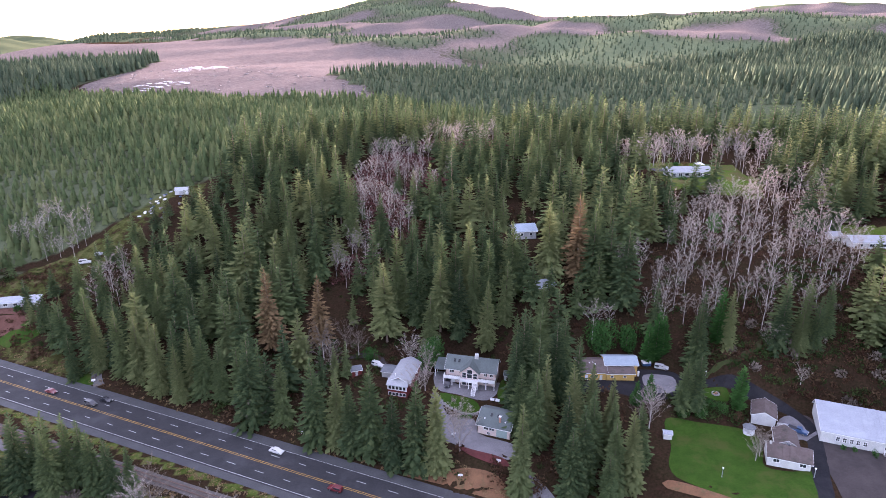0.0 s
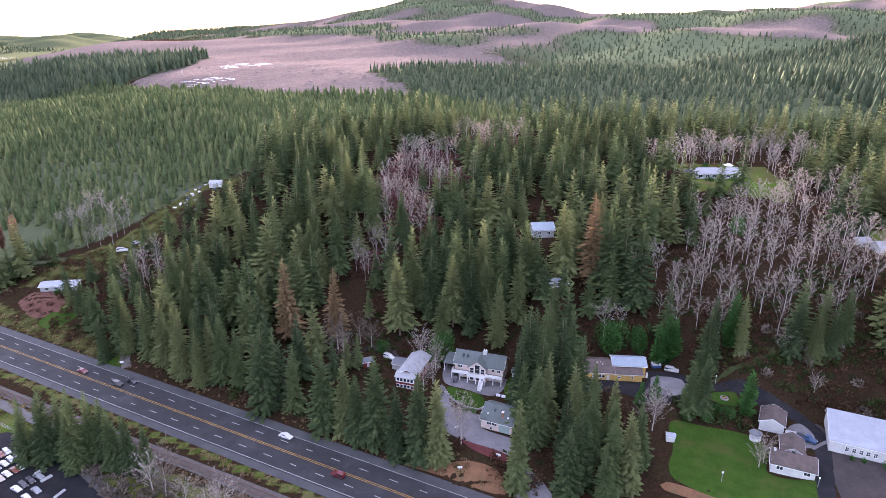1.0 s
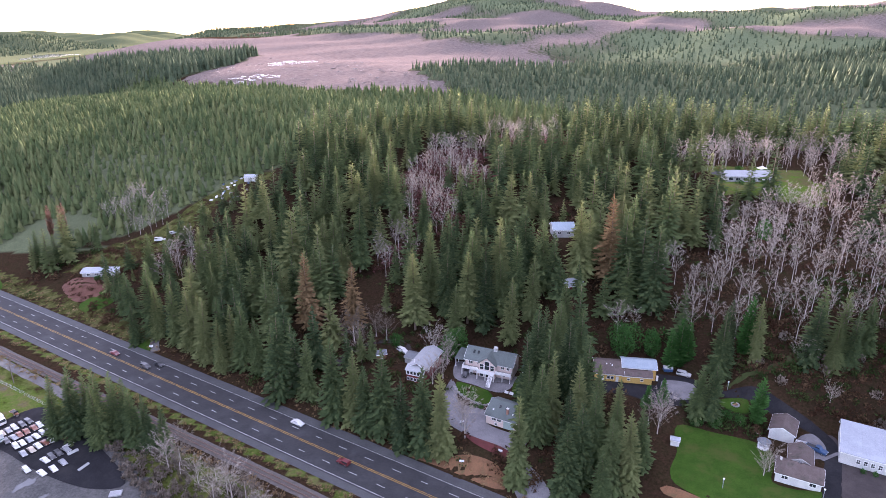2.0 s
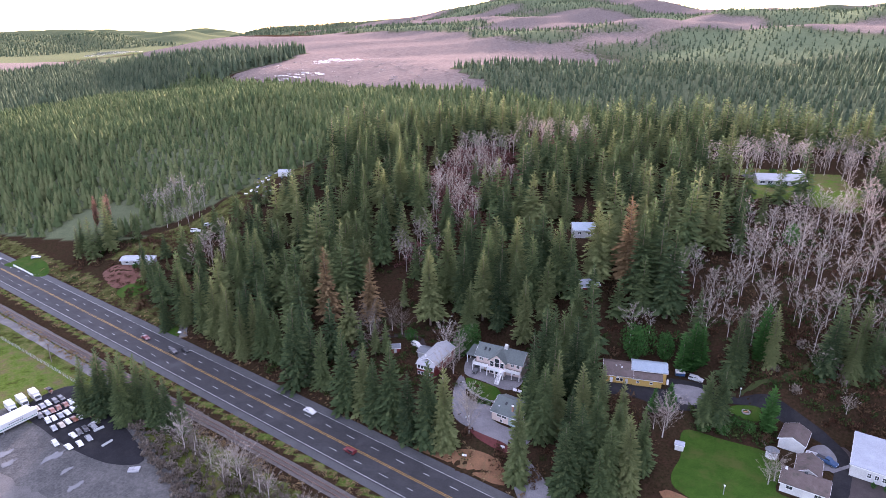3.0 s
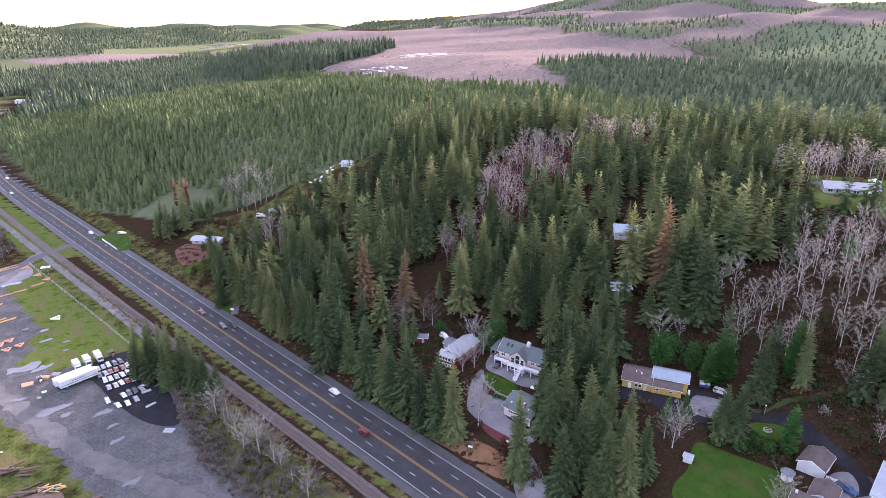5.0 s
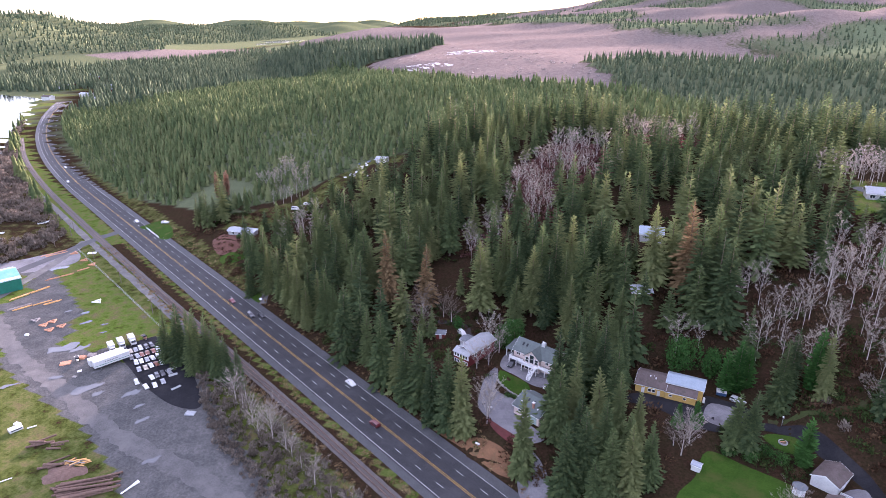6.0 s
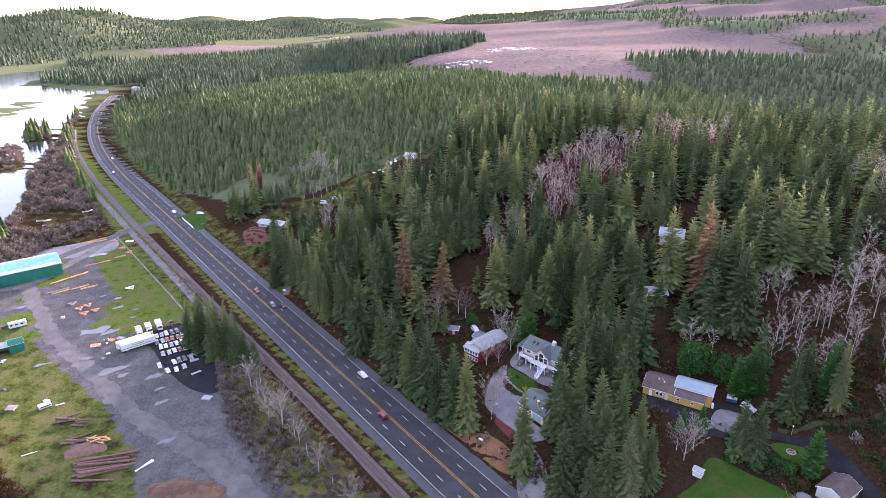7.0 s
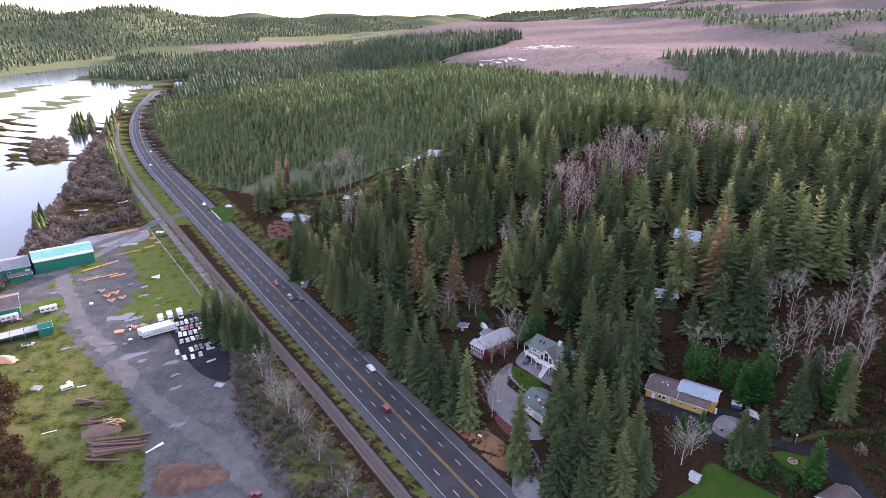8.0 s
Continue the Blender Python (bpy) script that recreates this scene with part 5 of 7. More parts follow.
def far_houses():
    h = thing("house", "long low lodge with grey roof on a lawn in the woods", "house", at(124, 316, 4, 54.0))
    gable(h, -10.5, -4, 10.5, 4, 0, 2.8, 1.9, WALL_GREY, ROOF_PALE, 0.6)
    for k in range(6):
        window(h, -8.5 + 3.4 * k, -4.02, 0.8, 2.0, 1.3, "s", 2)
    door(h, 6.8, -4.02, 0, 1.0, 2.0, "s", TRIM_WHITE)
    c = thing("canopy", "small white tent canopy behind the lodge", "canopy", at(137, 334, 4))
    bm = bmesh.new()
    bmesh.ops.create_cone(bm, cap_ends=True, segments=4, radius1=3.2, radius2=0.2, depth=1.2, matrix=Matrix.Translation((0, 0, 2.9)) @ Matrix.Rotation(radians(45), 4, "Z"))
    part("roof", bm, TRIM_WHITE, c)
    for x in (-2, 2):
        for y in (-2, 2):
            part("pole", tube((x, y, 0), (x, y, 2.4), 0.05), METAL_GREY, c)
    h = thing("house", "low white house with pale grey roof above a garden", "house", at(171, 238, -3, 43.0))
    gable(h, -10, -4, 10, 4, 0, 2.7, 1.6, WALL_WHITE, ROOF_PALE, 0.5)
    for k in range(4):
        window(h, -7 + 4.4 * k, -4.02, 0.9, 1.8, 1.1, "s", 2)
    s = thing("shed", "small white shed with hipped roof near the garden", "shed", at(160, 246, 10))
    gable(s, -2.2, -2, 2.2, 2, 0, 2.4, 1.0, WALL_WHITE, ROOF_PALE, 0.3)
    part("flue", tube((-1.4, 1.4, 2.4), (-1.0, 1.4, 8.0), 0.09), TRIM_WHITE, s)
    h = thing("house", "house with blue-grey roof among the firs", "house", at(35, 261, 10, 39.5))
    gable(h, -4.4, -4.0, 4.4, 4.4, 0, 3.6, 2.0, WALL_GREY, ROOF_BLUE, 0.5)
    for x in (-2, 2):
        window(h, x, -4.02, 1.6, 1.2, 1.1, "s", 2)
    h = thing("house", "cottage with pale roof hidden between firs", "house", at(38, 224, 25, 30.0))
    gable(h, -3.6, -3.4, 3.6, 3.4, 0, 2.6, 1.5, WALL_RED, ROOF_WHITE, 0.4)
    window(h, 0, -3.42, 0.9, 1.2, 1.1, "s", 2)
    h = thing("shed", "white metal shed in the cluttered clearing", "shed", at(-145, 342, 15, 38.0))
    gable(h, -3.4, -3.2, 3.4, 3.2, 0, 2.6, 0.9, WALL_WHITE, ROOF_WHITE, 0.15)
    door(h, 0, -3.22, 0, 2.6, 2.2, "s", WALL_GREY, "", 3)
    h = thing("house", "low house with white roof beside a bare garden", "house", at(-190, 259, 12, 8.0))
    gable(h, -7, -3.4, 5, 3.4, 0, 2.6, 0.9, WALL_GREY, ROOF_WHITE, 0.6)
    shed_roof(h, 5.1, -4.5, 9.0, 2.0, 0, 2.2, 2.9, WALL_WHITE, ROOF_WHITE)
    for x in (-4, 0):
        window(h, x, -3.42, 0.9, 1.6, 1.1, "s", 2)


def works_buildings():
    g = thing("factory_building", "long green works hall with light green roof", "building", at(-262.5, 156.5, 69.9, -0.8))
    gable(g, -14, -9.5, 14, 9.5, 0, 5.6, 2.4, WALL_GREEN, ROOF_MINT, 0.3, seams=14)
    part("roof_light", prism([(-9.7, 5.75), (-8.0, 6.2), (-8.0, 6.28), (-9.7, 5.83)], -14, 14), TRIM_WHITE, g)
    door(g, 9, -9.52, 0, 4.0, 4.0, "s", WALL_GREEN, "", 5)
    g = thing("factory_building", "green works hall with dark grey roof", "building", at(-271, 128.5, 69.9, -0.8))
    gable(g, -13.5, -9, 13.5, 9, 0, 5.0, 1.8, WALL_GREEN, ROOF_SLATE, 0.3, seams=12)
    part("roof_light", prism([(-1.0, 6.55), (0.0, 6.75), (1.0, 6.55), (1.0, 6.66), (0, 6.86), (-1.0, 6.66)], -13, 13), TRIM_WHITE, g)
    bm = bmesh.new()
    add_box(bm, 11.0, -9.06, 2.2, 11.9, -9.02, 3.2)
    add_box(bm, 12.1, -9.06, 2.2, 13.0, -9.02, 3.2)
    part("sign", bm, TRIM_WHITE, g, "plain white wall marks")
    window(g, 4, -9.02, 2.4, 1.0, 1.0, "s")
    s = thing("shed", "low green shed with brown roof by the works", "shed", at(-257, 132.5, 69.9, -0.8))
    gable(s, -5, -2.2, 5, 2.2, 0, 2.4, 0.8, WALL_GREEN, ROOF_BROWN, 0.3)
    b = thing("factory_building", "green workshop with broad brown roof", "building", at(-226, 106, 69, -0.8))
    gable(b, -13, -8.5, 11, 8.5, 0, 3.8, 2.2, WALL_GREEN, ROOF_BROWN, 0.5)
    door(b, 11.02, 2, 0, 3.5, 3.0, "e", WALL_GREEN, "", 4)
    for k in range(4):
        u = thing("shed", "open green storage bay with pale roof", "shed", at(-194.6 + 1.75 * k, 92.5 + 4.7 * k, 69.5, -0.8), "storage bays")
        for x in (-2.3, 2.2):
            part("wall", box(x, -2.2, -0.5, x + 0.12, 2.2, 2.4), WALL_GREEN, u)
        part("wall", box(-2.3, 2.2, -0.5, 2.32, 2.32, 2.7), WALL_GREEN, u)
        part("roof", prism([(-2.6, 2.4), (2.5, 2.85), (2.5, 2.95), (-2.6, 2.5)], -2.4, 2.4), ROOF_PALE, u)
    u = thing("shed", "taller green shed at the end of the storage bays", "shed", at(-187.6, 111.4, 69.5, -0.8))
    gable(u, -2.6, -2.8, 2.6, 2.8, 0, 2.9, 1.0, WALL_GREEN, WALL_GREEN, 0.2)


white_house()
garage()
red_house()
yellow_house()
lawn_buildings()
far_houses()
works_buildings()

# ---------------------------------------------------------------- drives, lawns and yards
def laid(name, outline, material, label, category, lift, smooth=2.0, step=3.0):
    tagged(part(name, patch(rounded(outline, smooth) if smooth else outline, lift, step), material), label, category, kind="structure")


TARMAC_WET = surface("dark damp tarmac", (0.013, 0.013, 0.015), (0.023, 0.023, 0.026), 3.0, 0.85, bump=0.2, stain=(0.03, 0.029, 0.03), gloss=0.08)
PATH_GRASS = surface("dull trodden grass", (0.026, 0.04, 0.009), (0.045, 0.06, 0.016), 1.6, 0.95, bump=0.5, stain=(0.05, 0.035, 0.018))
GRAVEL_YARD = surface("trodden gravel", (0.068, 0.067, 0.064), (0.105, 0.102, 0.097), 3.0, 0.95, bump=0.5, stain=(0.12, 0.115, 0.108))
GRAVEL_BROWN = surface("brownish gravel yard", (0.036, 0.029, 0.028), (0.056, 0.046, 0.043), 2.5, 0.9, bump=0.4, stain=(0.03, 0.025, 0.024))
BARE_EARTH = surface("orange brown bare bank", (0.11, 0.055, 0.028), (0.19, 0.10, 0.05), 1.6, 0.95, bump=0.7, stain=(0.08, 0.07, 0.03))
laid("pavement", [(-3, 198), (-2, 187), (6, 183.5), (15, 182), (19, 186), (19.5, 191), (5, 190), (1, 198)], CONCRETE, "grey paved court before the house", "pavement", 0.10)
laid("lawn", [(-1, 184.5), (4, 183.2), (10, 182.2), (12.2, 179), (9.6, 176.6), (4, 177.6), (0.4, 179)], LAWN, "trim dark green lawn with curved edge", "lawn", 0.14)
laid("lawn", [(18.3, 185), (20.9, 193), (24, 190), (22.5, 181), (19, 180)], LAWN, "strip of dark green lawn beside the house", "lawn", 0.14)
laid("pavement", [(1, 175), (10, 173.5), (11.5, 166), (20, 161.6), (24, 158), (19, 154.2), (12, 157), (4, 160.5), (-2, 167), (-4, 178), (-3, 186), (0, 180)], CONCRETE, "pale concrete drive to the garage", "pavement", 0.09)
laid("garden_bed", [(4.5, 160), (9, 158.2), (18, 154.4), (19, 152.2), (14, 152.8), (8, 155.8)], MULCH, "bed of dark red mulch along the drive", "garden bed", 0.12, 1.5, 1.5)
laid("pavement", [(21, 153), (27, 149), (32, 140), (30, 134.5), (24, 137), (20, 146)], CONCRETE, "pale concrete apron where the drive meets the highway", "pavement", 0.10)
laid("bank", [(-2, 153), (6, 152.5), (16, 149.5), (19, 144), (15, 143.2), (0, 149.5), (-12, 154)], BARE_EARTH, "orange brown bank of dead fern above the road", "bank", 0.10, 2.0, 2.0)
laid("pavement", [(56, 176), (62, 172.5), (72, 174), (79, 180), (79, 190), (66, 191), (65, 184), (47, 183.4), (44, 178)], TARMAC_WET, "dark tarmac parking by the ochre house", "pavement", 0.12)
laid("pavement", [(67, 178), (75, 178), (77.5, 187), (68, 188)], CONCRETE, "pale concrete slab for parked cars", "pavement", 0.16)
LANE = smooth_line([(74, 178.5), (80, 181.5), (86.5, 182.6), (94, 180), (101, 176), (107.5, 171.5), (110.5, 165), (108.6, 156), (105, 147), (101.5, 138), (98.5, 128), (96, 118)], 1.5)
tagged(part("road", ribbon(LANE, 2.1, 2.1, 0.14, across=3, ragged=0.12), TARMAC_WET), "narrow dark tarmac lane between the houses", "road", kind="structure")
laid("pavement", [(108, 166), (113, 168), (116, 158), (128, 150), (142, 143), (138, 128), (108, 128), (105, 140), (109, 153)], GRAVEL_BROWN, "brown gravel yard before the hall", "pavement", 0.10)
laid("pavement", [(102.5, 165), (107.5, 168), (109, 162), (106, 156), (102, 158)], CONCRETE, "pale concrete apron beside the white garage", "pavement", 0.19, 1.5)
laid("lawn", [(69, 167), (80, 166.4), (90, 164), (94, 160), (92.5, 153), (90, 146.5), (96, 144), (101.5, 143.4), (99, 136), (94, 128), (78, 133), (66, 141), (63.5, 147), (67, 156)], LAWN, "broad bright green lawn", "lawn", 0.11)
laid("path", [(62, 143), (72, 136.5), (84, 130.5), (84, 129), (71, 134.5), (61, 141)], BARE_EARTH, "worn brown strip across the grass", "path", 0.18, 1.5, 2.0)
laid("lawn", [(86, 180), (92, 178.5), (91.5, 174.6), (86, 174.6), (82.6, 177)], LAWN, "small round of lawn about the fire pit", "lawn", 0.13, 1.5, 2.0)
tagged(part("path", ribbon(smooth_line([(84, 186), (92, 186.5), (100, 188), (108, 192), (113, 198)], 1.5), 1.0, 1.0, 0.12, across=2, ragged=0.45), PATH_GRASS), "grassy path up into the wood", "path", kind="structure")
tagged(part("pavement", ribbon(smooth_line([(105.6, 155.6), (110, 158.4), (114.6, 161.2)], 1.2), 0.55, 0.55, 0.24, across=1), CONCRETE), "straight concrete footpath to the hall", "pavement", kind="structure")
tagged(part("road", ribbon(smooth_line([(-41, 170.5), (-44, 178), (-47, 188), (-46, 198), (-36, 206), (-26, 206), (-20, 202)], 1.5), 1.3, 1.3, 0.12, across=2, ragged=0.4), GRAVEL_BROWN), "gravel drive up to the red house", "road", kind="structure")
tagged(part("road", ribbon(smooth_line([(-127, 203), (-131, 210), (-134, 222), (-131, 236)], 1.5), 1.9, 1.9, 0.12, across=2, ragged=0.3), GRAVEL), "gravel side road between firs", "road", kind="structure")
laid("lawn", [(-140, 208), (-130, 203.5), (-132, 209), (-142, 213)], LAWN, "green verge beside the side road", "lawn", 0.12, 1.5, 2.0)
laid("lawn", [(-275, 257), (-262, 254), (-244, 246.5), (-240, 251), (-252, 262), (-270, 268)], LAWN, "green front garden by the highway", "lawn", 0.12, 2.0)
laid("lawn", [(-185, 236), (-176, 230), (-168, 238), (-176, 248)], LAWN, "patch of grass among brambles", "lawn", 0.12, 2.0)
laid("bank", [(-205, 250), (-188, 238), (-176, 246), (-182, 262), (-198, 254)], surface("red brown bracken", (0.075, 0.032, 0.022), (0.13, 0.06, 0.042), 2.0, 0.95, bump=0.8), "red brown bracken beside the white-roofed house", "bank", 0.10, 2.0)
laid("pavement", [(112, 325), (118, 324), (134, 326), (134, 333), (112, 333)], ASPHALT_OLD, "grey parking court behind the lodge", "pavement", 0.15, 2.0)
# the junk yard
laid("pavement", [(-146, 162), (-128, 154), (-107, 143), (-92, 131), (-101, 127.5), (-118, 131), (-134, 137), (-152, 146)], TARMAC_WET, "dark damp tarmac of the scrap yard", "pavement", 0.07)
laid("pavement", [(-302, 170), (-275, 176), (-262, 188), (-258, 202), (-272, 212), (-283, 205), (-290, 190)], CONCRETE, "pale concrete apron of the works", "pavement", 0.06)
WAY = smooth_line([(-262, 118), (-256, 136), (-250, 152), (-258, 172), (-266, 192), (-277, 214), (-284, 226)], 2.0)
tagged(part("road", ribbon(WAY, 2.8, 2.8, 0.10, across=2, ragged=0.4), GRAVEL), "pale gravel road past the works", "road", kind="structure")
WAY2 = smooth_line([(-250, 148), (-232, 141), (-210, 133), (-190, 126), (-170, 121), (-148, 117), (-120, 110), (-95, 106), (-70, 105), (-40, 98), (-10, 84), (30, 66)], 2.0)
tagged(part("road", ribbon(WAY2, 3.6, 3.0, 0.05, across=3, ragged=1.1), GRAVEL_YARD), "rutted gravel way through the yard", "road", kind="structure")
rng_p = random.Random(5)
for k, (x, y, a, b) in enumerate(((-175, 136, 8, 4), (-168, 140, 5, 2.5), (-138, 122, 7, 3.4), (-132, 121, 3, 2), (-121, 127, 5, 2.2), (-112, 122, 2.4, 1.2), (-187, 156, 3, 1.6), (-196, 162, 2.5, 1.5), (-178, 158, 2.2, 1.1), (-205, 160, 2.0, 1.0), (-172, 153, 1.6, 0.9), (-258, 192, 7, 2.4), (-226, 134, 5, 1.5), (-146, 131, 3, 1.2), (-104, 117, 3.2, 1.6), (-166, 110, 6, 1.3), (-84, 104, 4, 1.8), (-156, 121, 4, 1.6))):
    ring = [(x + (a * math.cos(t) * 0.36 - b * math.sin(t) * 0.72) * rng_p.uniform(0.45, 1.3), y + (a * math.cos(t) * 0.72 + b * math.sin(t) * 0.36) * rng_p.uniform(0.45, 1.3)) for t in np.linspace(0, 6.283, 13)[:-1]]
    tagged(part("puddle", patch(rounded(ring, 0.7, 0.22, k), 0.125, 4.0), PUDDLE), "shallow rain puddle on the gravel", "puddle", kind="structure")


def mound(name, label, category, x, y, a, b, h, turn, material, seed):
    """A heap of loose stuff with an uneven crest."""
    bm = bmesh.new()
    rows, n = [], 26
    for i in range(9):
        f = i / 8
        row = []
        for k in range(n):
            t = 6.283 * k / n
            g = (1 - f) * (1 + 0.14 * math.sin(3 * t + seed) + 0.09 * math.sin(7 * t + 2 * seed))
            p, q = a * g * math.cos(t), b * g * math.sin(t)
            row.append(bm.verts.new((p, q, -0.3 + (h + 0.3) * (1 - (1 - f) ** 1.6) + 0.22 * h * noise.noise(Vector((p * 0.5 + seed, q * 0.5, f * 2))) * (f > 0))))
        if rows:
            for k in range(n):
                bm.faces.new((rows[-1][k], rows[-1][(k + 1) % n], row[(k + 1) % n], row[k]))
        rows.append(row)
    bm.faces.new(rows[-1])
    for f in bm.faces:
        f.smooth = True
    bmesh.ops.recalc_face_normals(bm, faces=bm.faces)
    ob = part(name, bm, material)
    ob.matrix_world = at(x, y, turn)
    return tagged(ob, label, category)


mound("soil_mound", "broad heap of turned brown soil in the yard", "heap", -60, 90, 12, 7.5, 2.6, 35, SOIL, 1)
mound("bark_mound", "low dark heap of bark and ash", "heap", -103, 88, 7, 4.5, 1.1, 40, LOG, 2)
mound("chip_mound", "orange heap of fresh wood chips", "heap", -178, 90.5, 6.5, 3.4, 1.7, 30, TIMBER_PINK, 3)
mound("ash_mound", "small black heap on the grass", "heap", -161, 92.5, 2.0, 1.2, 0.5, 40, PLASTIC_BLACK, 4)


# ---------------------------------------------------------------- vehicles
def car(name, label, paint, long=4.6, wide=1.82, high=1.46, kind="sedan"):
    """A car that points along +x: body, glass, lamps and four wheels."""
    t = thing(name, label, "car")
    L, W, H = long / 2, wide / 2, high
    belt = H * 0.62
    if kind == "sedan":
        side = [(-L, 0.35), (-L, belt * 0.92), (-L * 0.62, belt), (-L * 0.42, H), (L * 0.12, H), (L * 0.45, belt), (L * 0.95, belt * 0.78), (L, 0.45), (L * 0.97, 0.3), (-L * 0.97, 0.3)]
        glass = [(-L * 0.60, belt + 0.02), (-L * 0.41, H - 0.06), (L * 0.11, H - 0.06), (L * 0.42, belt + 0.02)]
    elif kind == "pickup":
        side = [(-L, 0.5), (-L, belt), (-L * 0.12, belt), (-L * 0.10, H), (L * 0.30, H), (L * 0.50, belt), (L * 0.97, belt * 0.95), (L, 0.5), (L * 0.96, 0.4), (-L * 0.98, 0.4)]
        glass = [(-L * 0.11, belt + 0.02), (-L * 0.09, H - 0.07), (L * 0.29, H - 0.07), (L * 0.47, belt + 0.02)]
    else:
        side = [(-L, 0.4), (-L, belt), (-L * 0.92, H), (L * 0.20, H), (L * 0.48, belt), (L * 0.97, belt * 0.86), (L, 0.5), (L * 0.97, 0.35), (-L * 0.98, 0.35)]
        glass = [(-L * 0.97, belt + 0.02), (-L * 0.91, H - 0.08), (L * 0.19, H - 0.08), (L * 0.45, belt + 0.02)]
    bm = prism(side, -W, W, "y")
    for v in bm.verts:
        if v.co.z > belt + 0.05:
            v.co.y *= 0.84
    bmesh.ops.bevel(bm, geom=bm.edges[:], offset=0.05, segments=1, affect="EDGES")
    body = part("body", bm, paint, t)
    bm = prism(glass, -W - 0.012, W + 0.012, "y")
    for v in bm.verts:
        v.co.y *= 0.86 if v.co.z > belt + 0.05 else 0.965
    part("side_glass", bm, GLASS, t)
    f0, f1 = glass[3], glass[2]
    part("windscreen", prism([(f0[0] + 0.03, f0[1]), (f1[0] + 0.05, f1[1]), (f1[0] - 0.05, f1[1]), (f0[0] - 0.1, f0[1])], -W * 0.8, W * 0.8, "y"), GLASS, t)
    if kind == "pickup":
        part("bed", box(-L * 0.95, -W * 0.84, belt - 0.02, -L * 0.16, W * 0.84, belt + 0.012), PLASTIC_BLACK, t)
    for y in (-W * 0.7, W * 0.7):
        part("headlight", box(L - 0.1, y - 0.16, belt * 0.62, L + 0.01, y + 0.16, belt * 0.76, 0.02), TRIM_WHITE, t)
        part("tail_light", box(-L - 0.01, y - 0.14, belt * 0.66, -L + 0.08, y + 0.14, belt * 0.84, 0.02), CAR["red"], t)
    for x in (-L * 0.6, L * 0.62):
        for y in (-W, W):
            w = part("wheel", tube((x, y - math.copysign(0.2, y), 0.33), (x, y + math.copysign(0.01, y), 0.33), 0.33, sides=14), RUBBER, t)
            part("rim", tube((x, y, 0.33), (x, y + math.copysign(0.025, y), 0.33), 0.2, sides=10), CHROME, w)
    return t


HEADING = math.degrees(math.atan2(UY, UX))
for x, y, lane, paint, lab, kind, way, ln, hi in ((-29, 152, -1.9, "red", "dark red hatchback driving on the highway", "suv", 0, 4.3, 1.55), (-123.6, 191, 1.9, "dark", "dark grey car driving on the highway", "suv", 180, 4.6, 1.7),
                                                  (-119.2, 193.6, 5.6, "black", "black sedan driving on the highway", "sedan", 180, 4.6, 1.45), (-142.6, 197.6, 1.9, "red", "dark red car driving on the highway", "sedan", 180, 4.5, 1.45),
                                                  (-288, 257, 5.2, "white", "white car driving on the highway", "sedan", 180, 4.6, 1.45), (-52, 164.5, 5.6, "white", "white sedan driving on the highway", "sedan", 180, 4.7, 1.45), (-420, 314, -5.6, "white", "white car driving round the bend", "sedan", 0, 4.6, 1.5), (-470, 343, 2, "silver", "silver car driving round the bend", "sedan", 180, 4.6, 1.5)):
    c = car("car", lab, CAR[paint], ln, 1.85, hi, kind)
    u, v = road_frame(x, y)
    px, py = from_road(float(u), lane)
    c.matrix_world = pose(px, py, gz(px, py) + 0.1, 0, 0, HEADING + way)
for x, y, turn, paint, lab, kind, ln, hi, up in ((1.6, 189.4, -100, "black", "black car parked before the house", "suv", 4.6, 1.7, 0.1), (-23.6, 201.4, -35, "white", "white estate car parked behind the red house", "suv", 4.8, 1.75, 0.12), (75.4, 192.2, -20, "silver", "silver car parked beside the ochre house", "suv", 4.6, 1.65, 0.12),
                                                 (105.6, 159.6, -42, "blue", "dark blue pickup parked by the white garage", "pickup", 5.6, 1.9, 0.2), (-209, 109, 68, "red", "red car parked at the works", "sedan", 4.5, 1.45, 0.05), (-210.5, 120, 65, "dark", "dark pickup parked at the works", "pickup", 5.6, 1.85, 0.05), (-259, 147.5, 65, "white", "white car parked at the green hall", "sedan", 4.6, 1.5, 0.1),
                                                 (-176, 291, 20, "white", "white van parked among shrubs", "suv", 5.4, 2.1, 0.05), (-171, 296, 60, "silver", "silver car parked among shrubs", "suv", 4.6, 1.6, 0.05), (-262, 266, 30, "white", "white car beside the garden", "suv", 4.6, 1.6, 0.12), (-36.5, 94.6, 80, "red", "red and white lorry cab in the yard", "pickup", 5.8, 2.3, 0.05), (122, 328, 0, "silver", "silver car behind the lodge", "suv", 4.6, 1.6, 0.15)):
    c = car("car", lab, CAR[paint], ln, 1.85, hi, kind)
    c.matrix_world = at(x, y, turn) @ Matrix.Translation((0, 0, up))
# rows of old cars on the scrap yard
protos = [car("car", "old %s car in the rows of the scrap yard" % k, CAR[k], 3.7, 1.5, 1.15, kd) for k, kd in (("white", "sedan"), ("grey", "sedan"), ("rust", "sedan"), ("silver", "suv"), ("tan", "sedan"), ("dark", "suv"))]
rng_c = random.Random(8)
spots = []
for row, (x, y, n) in enumerate(((-146.5, 146.4, 5), (-141.8, 143.2, 6), (-136.8, 141.2, 6), (-131.6, 138.6, 5), (-122.5, 136.4, 4))):
    for k in range(n):
        spots.append((x + 1.05 * k * 0.86 + rng_c.uniform(-0.2, 0.2), y + 2.0 * k * 0.92 + rng_c.uniform(-0.2, 0.2)))
spots += [(-117.2, 133.4), (-116.4, 136.4), (-119.4, 131.2), (-125, 131.8)]
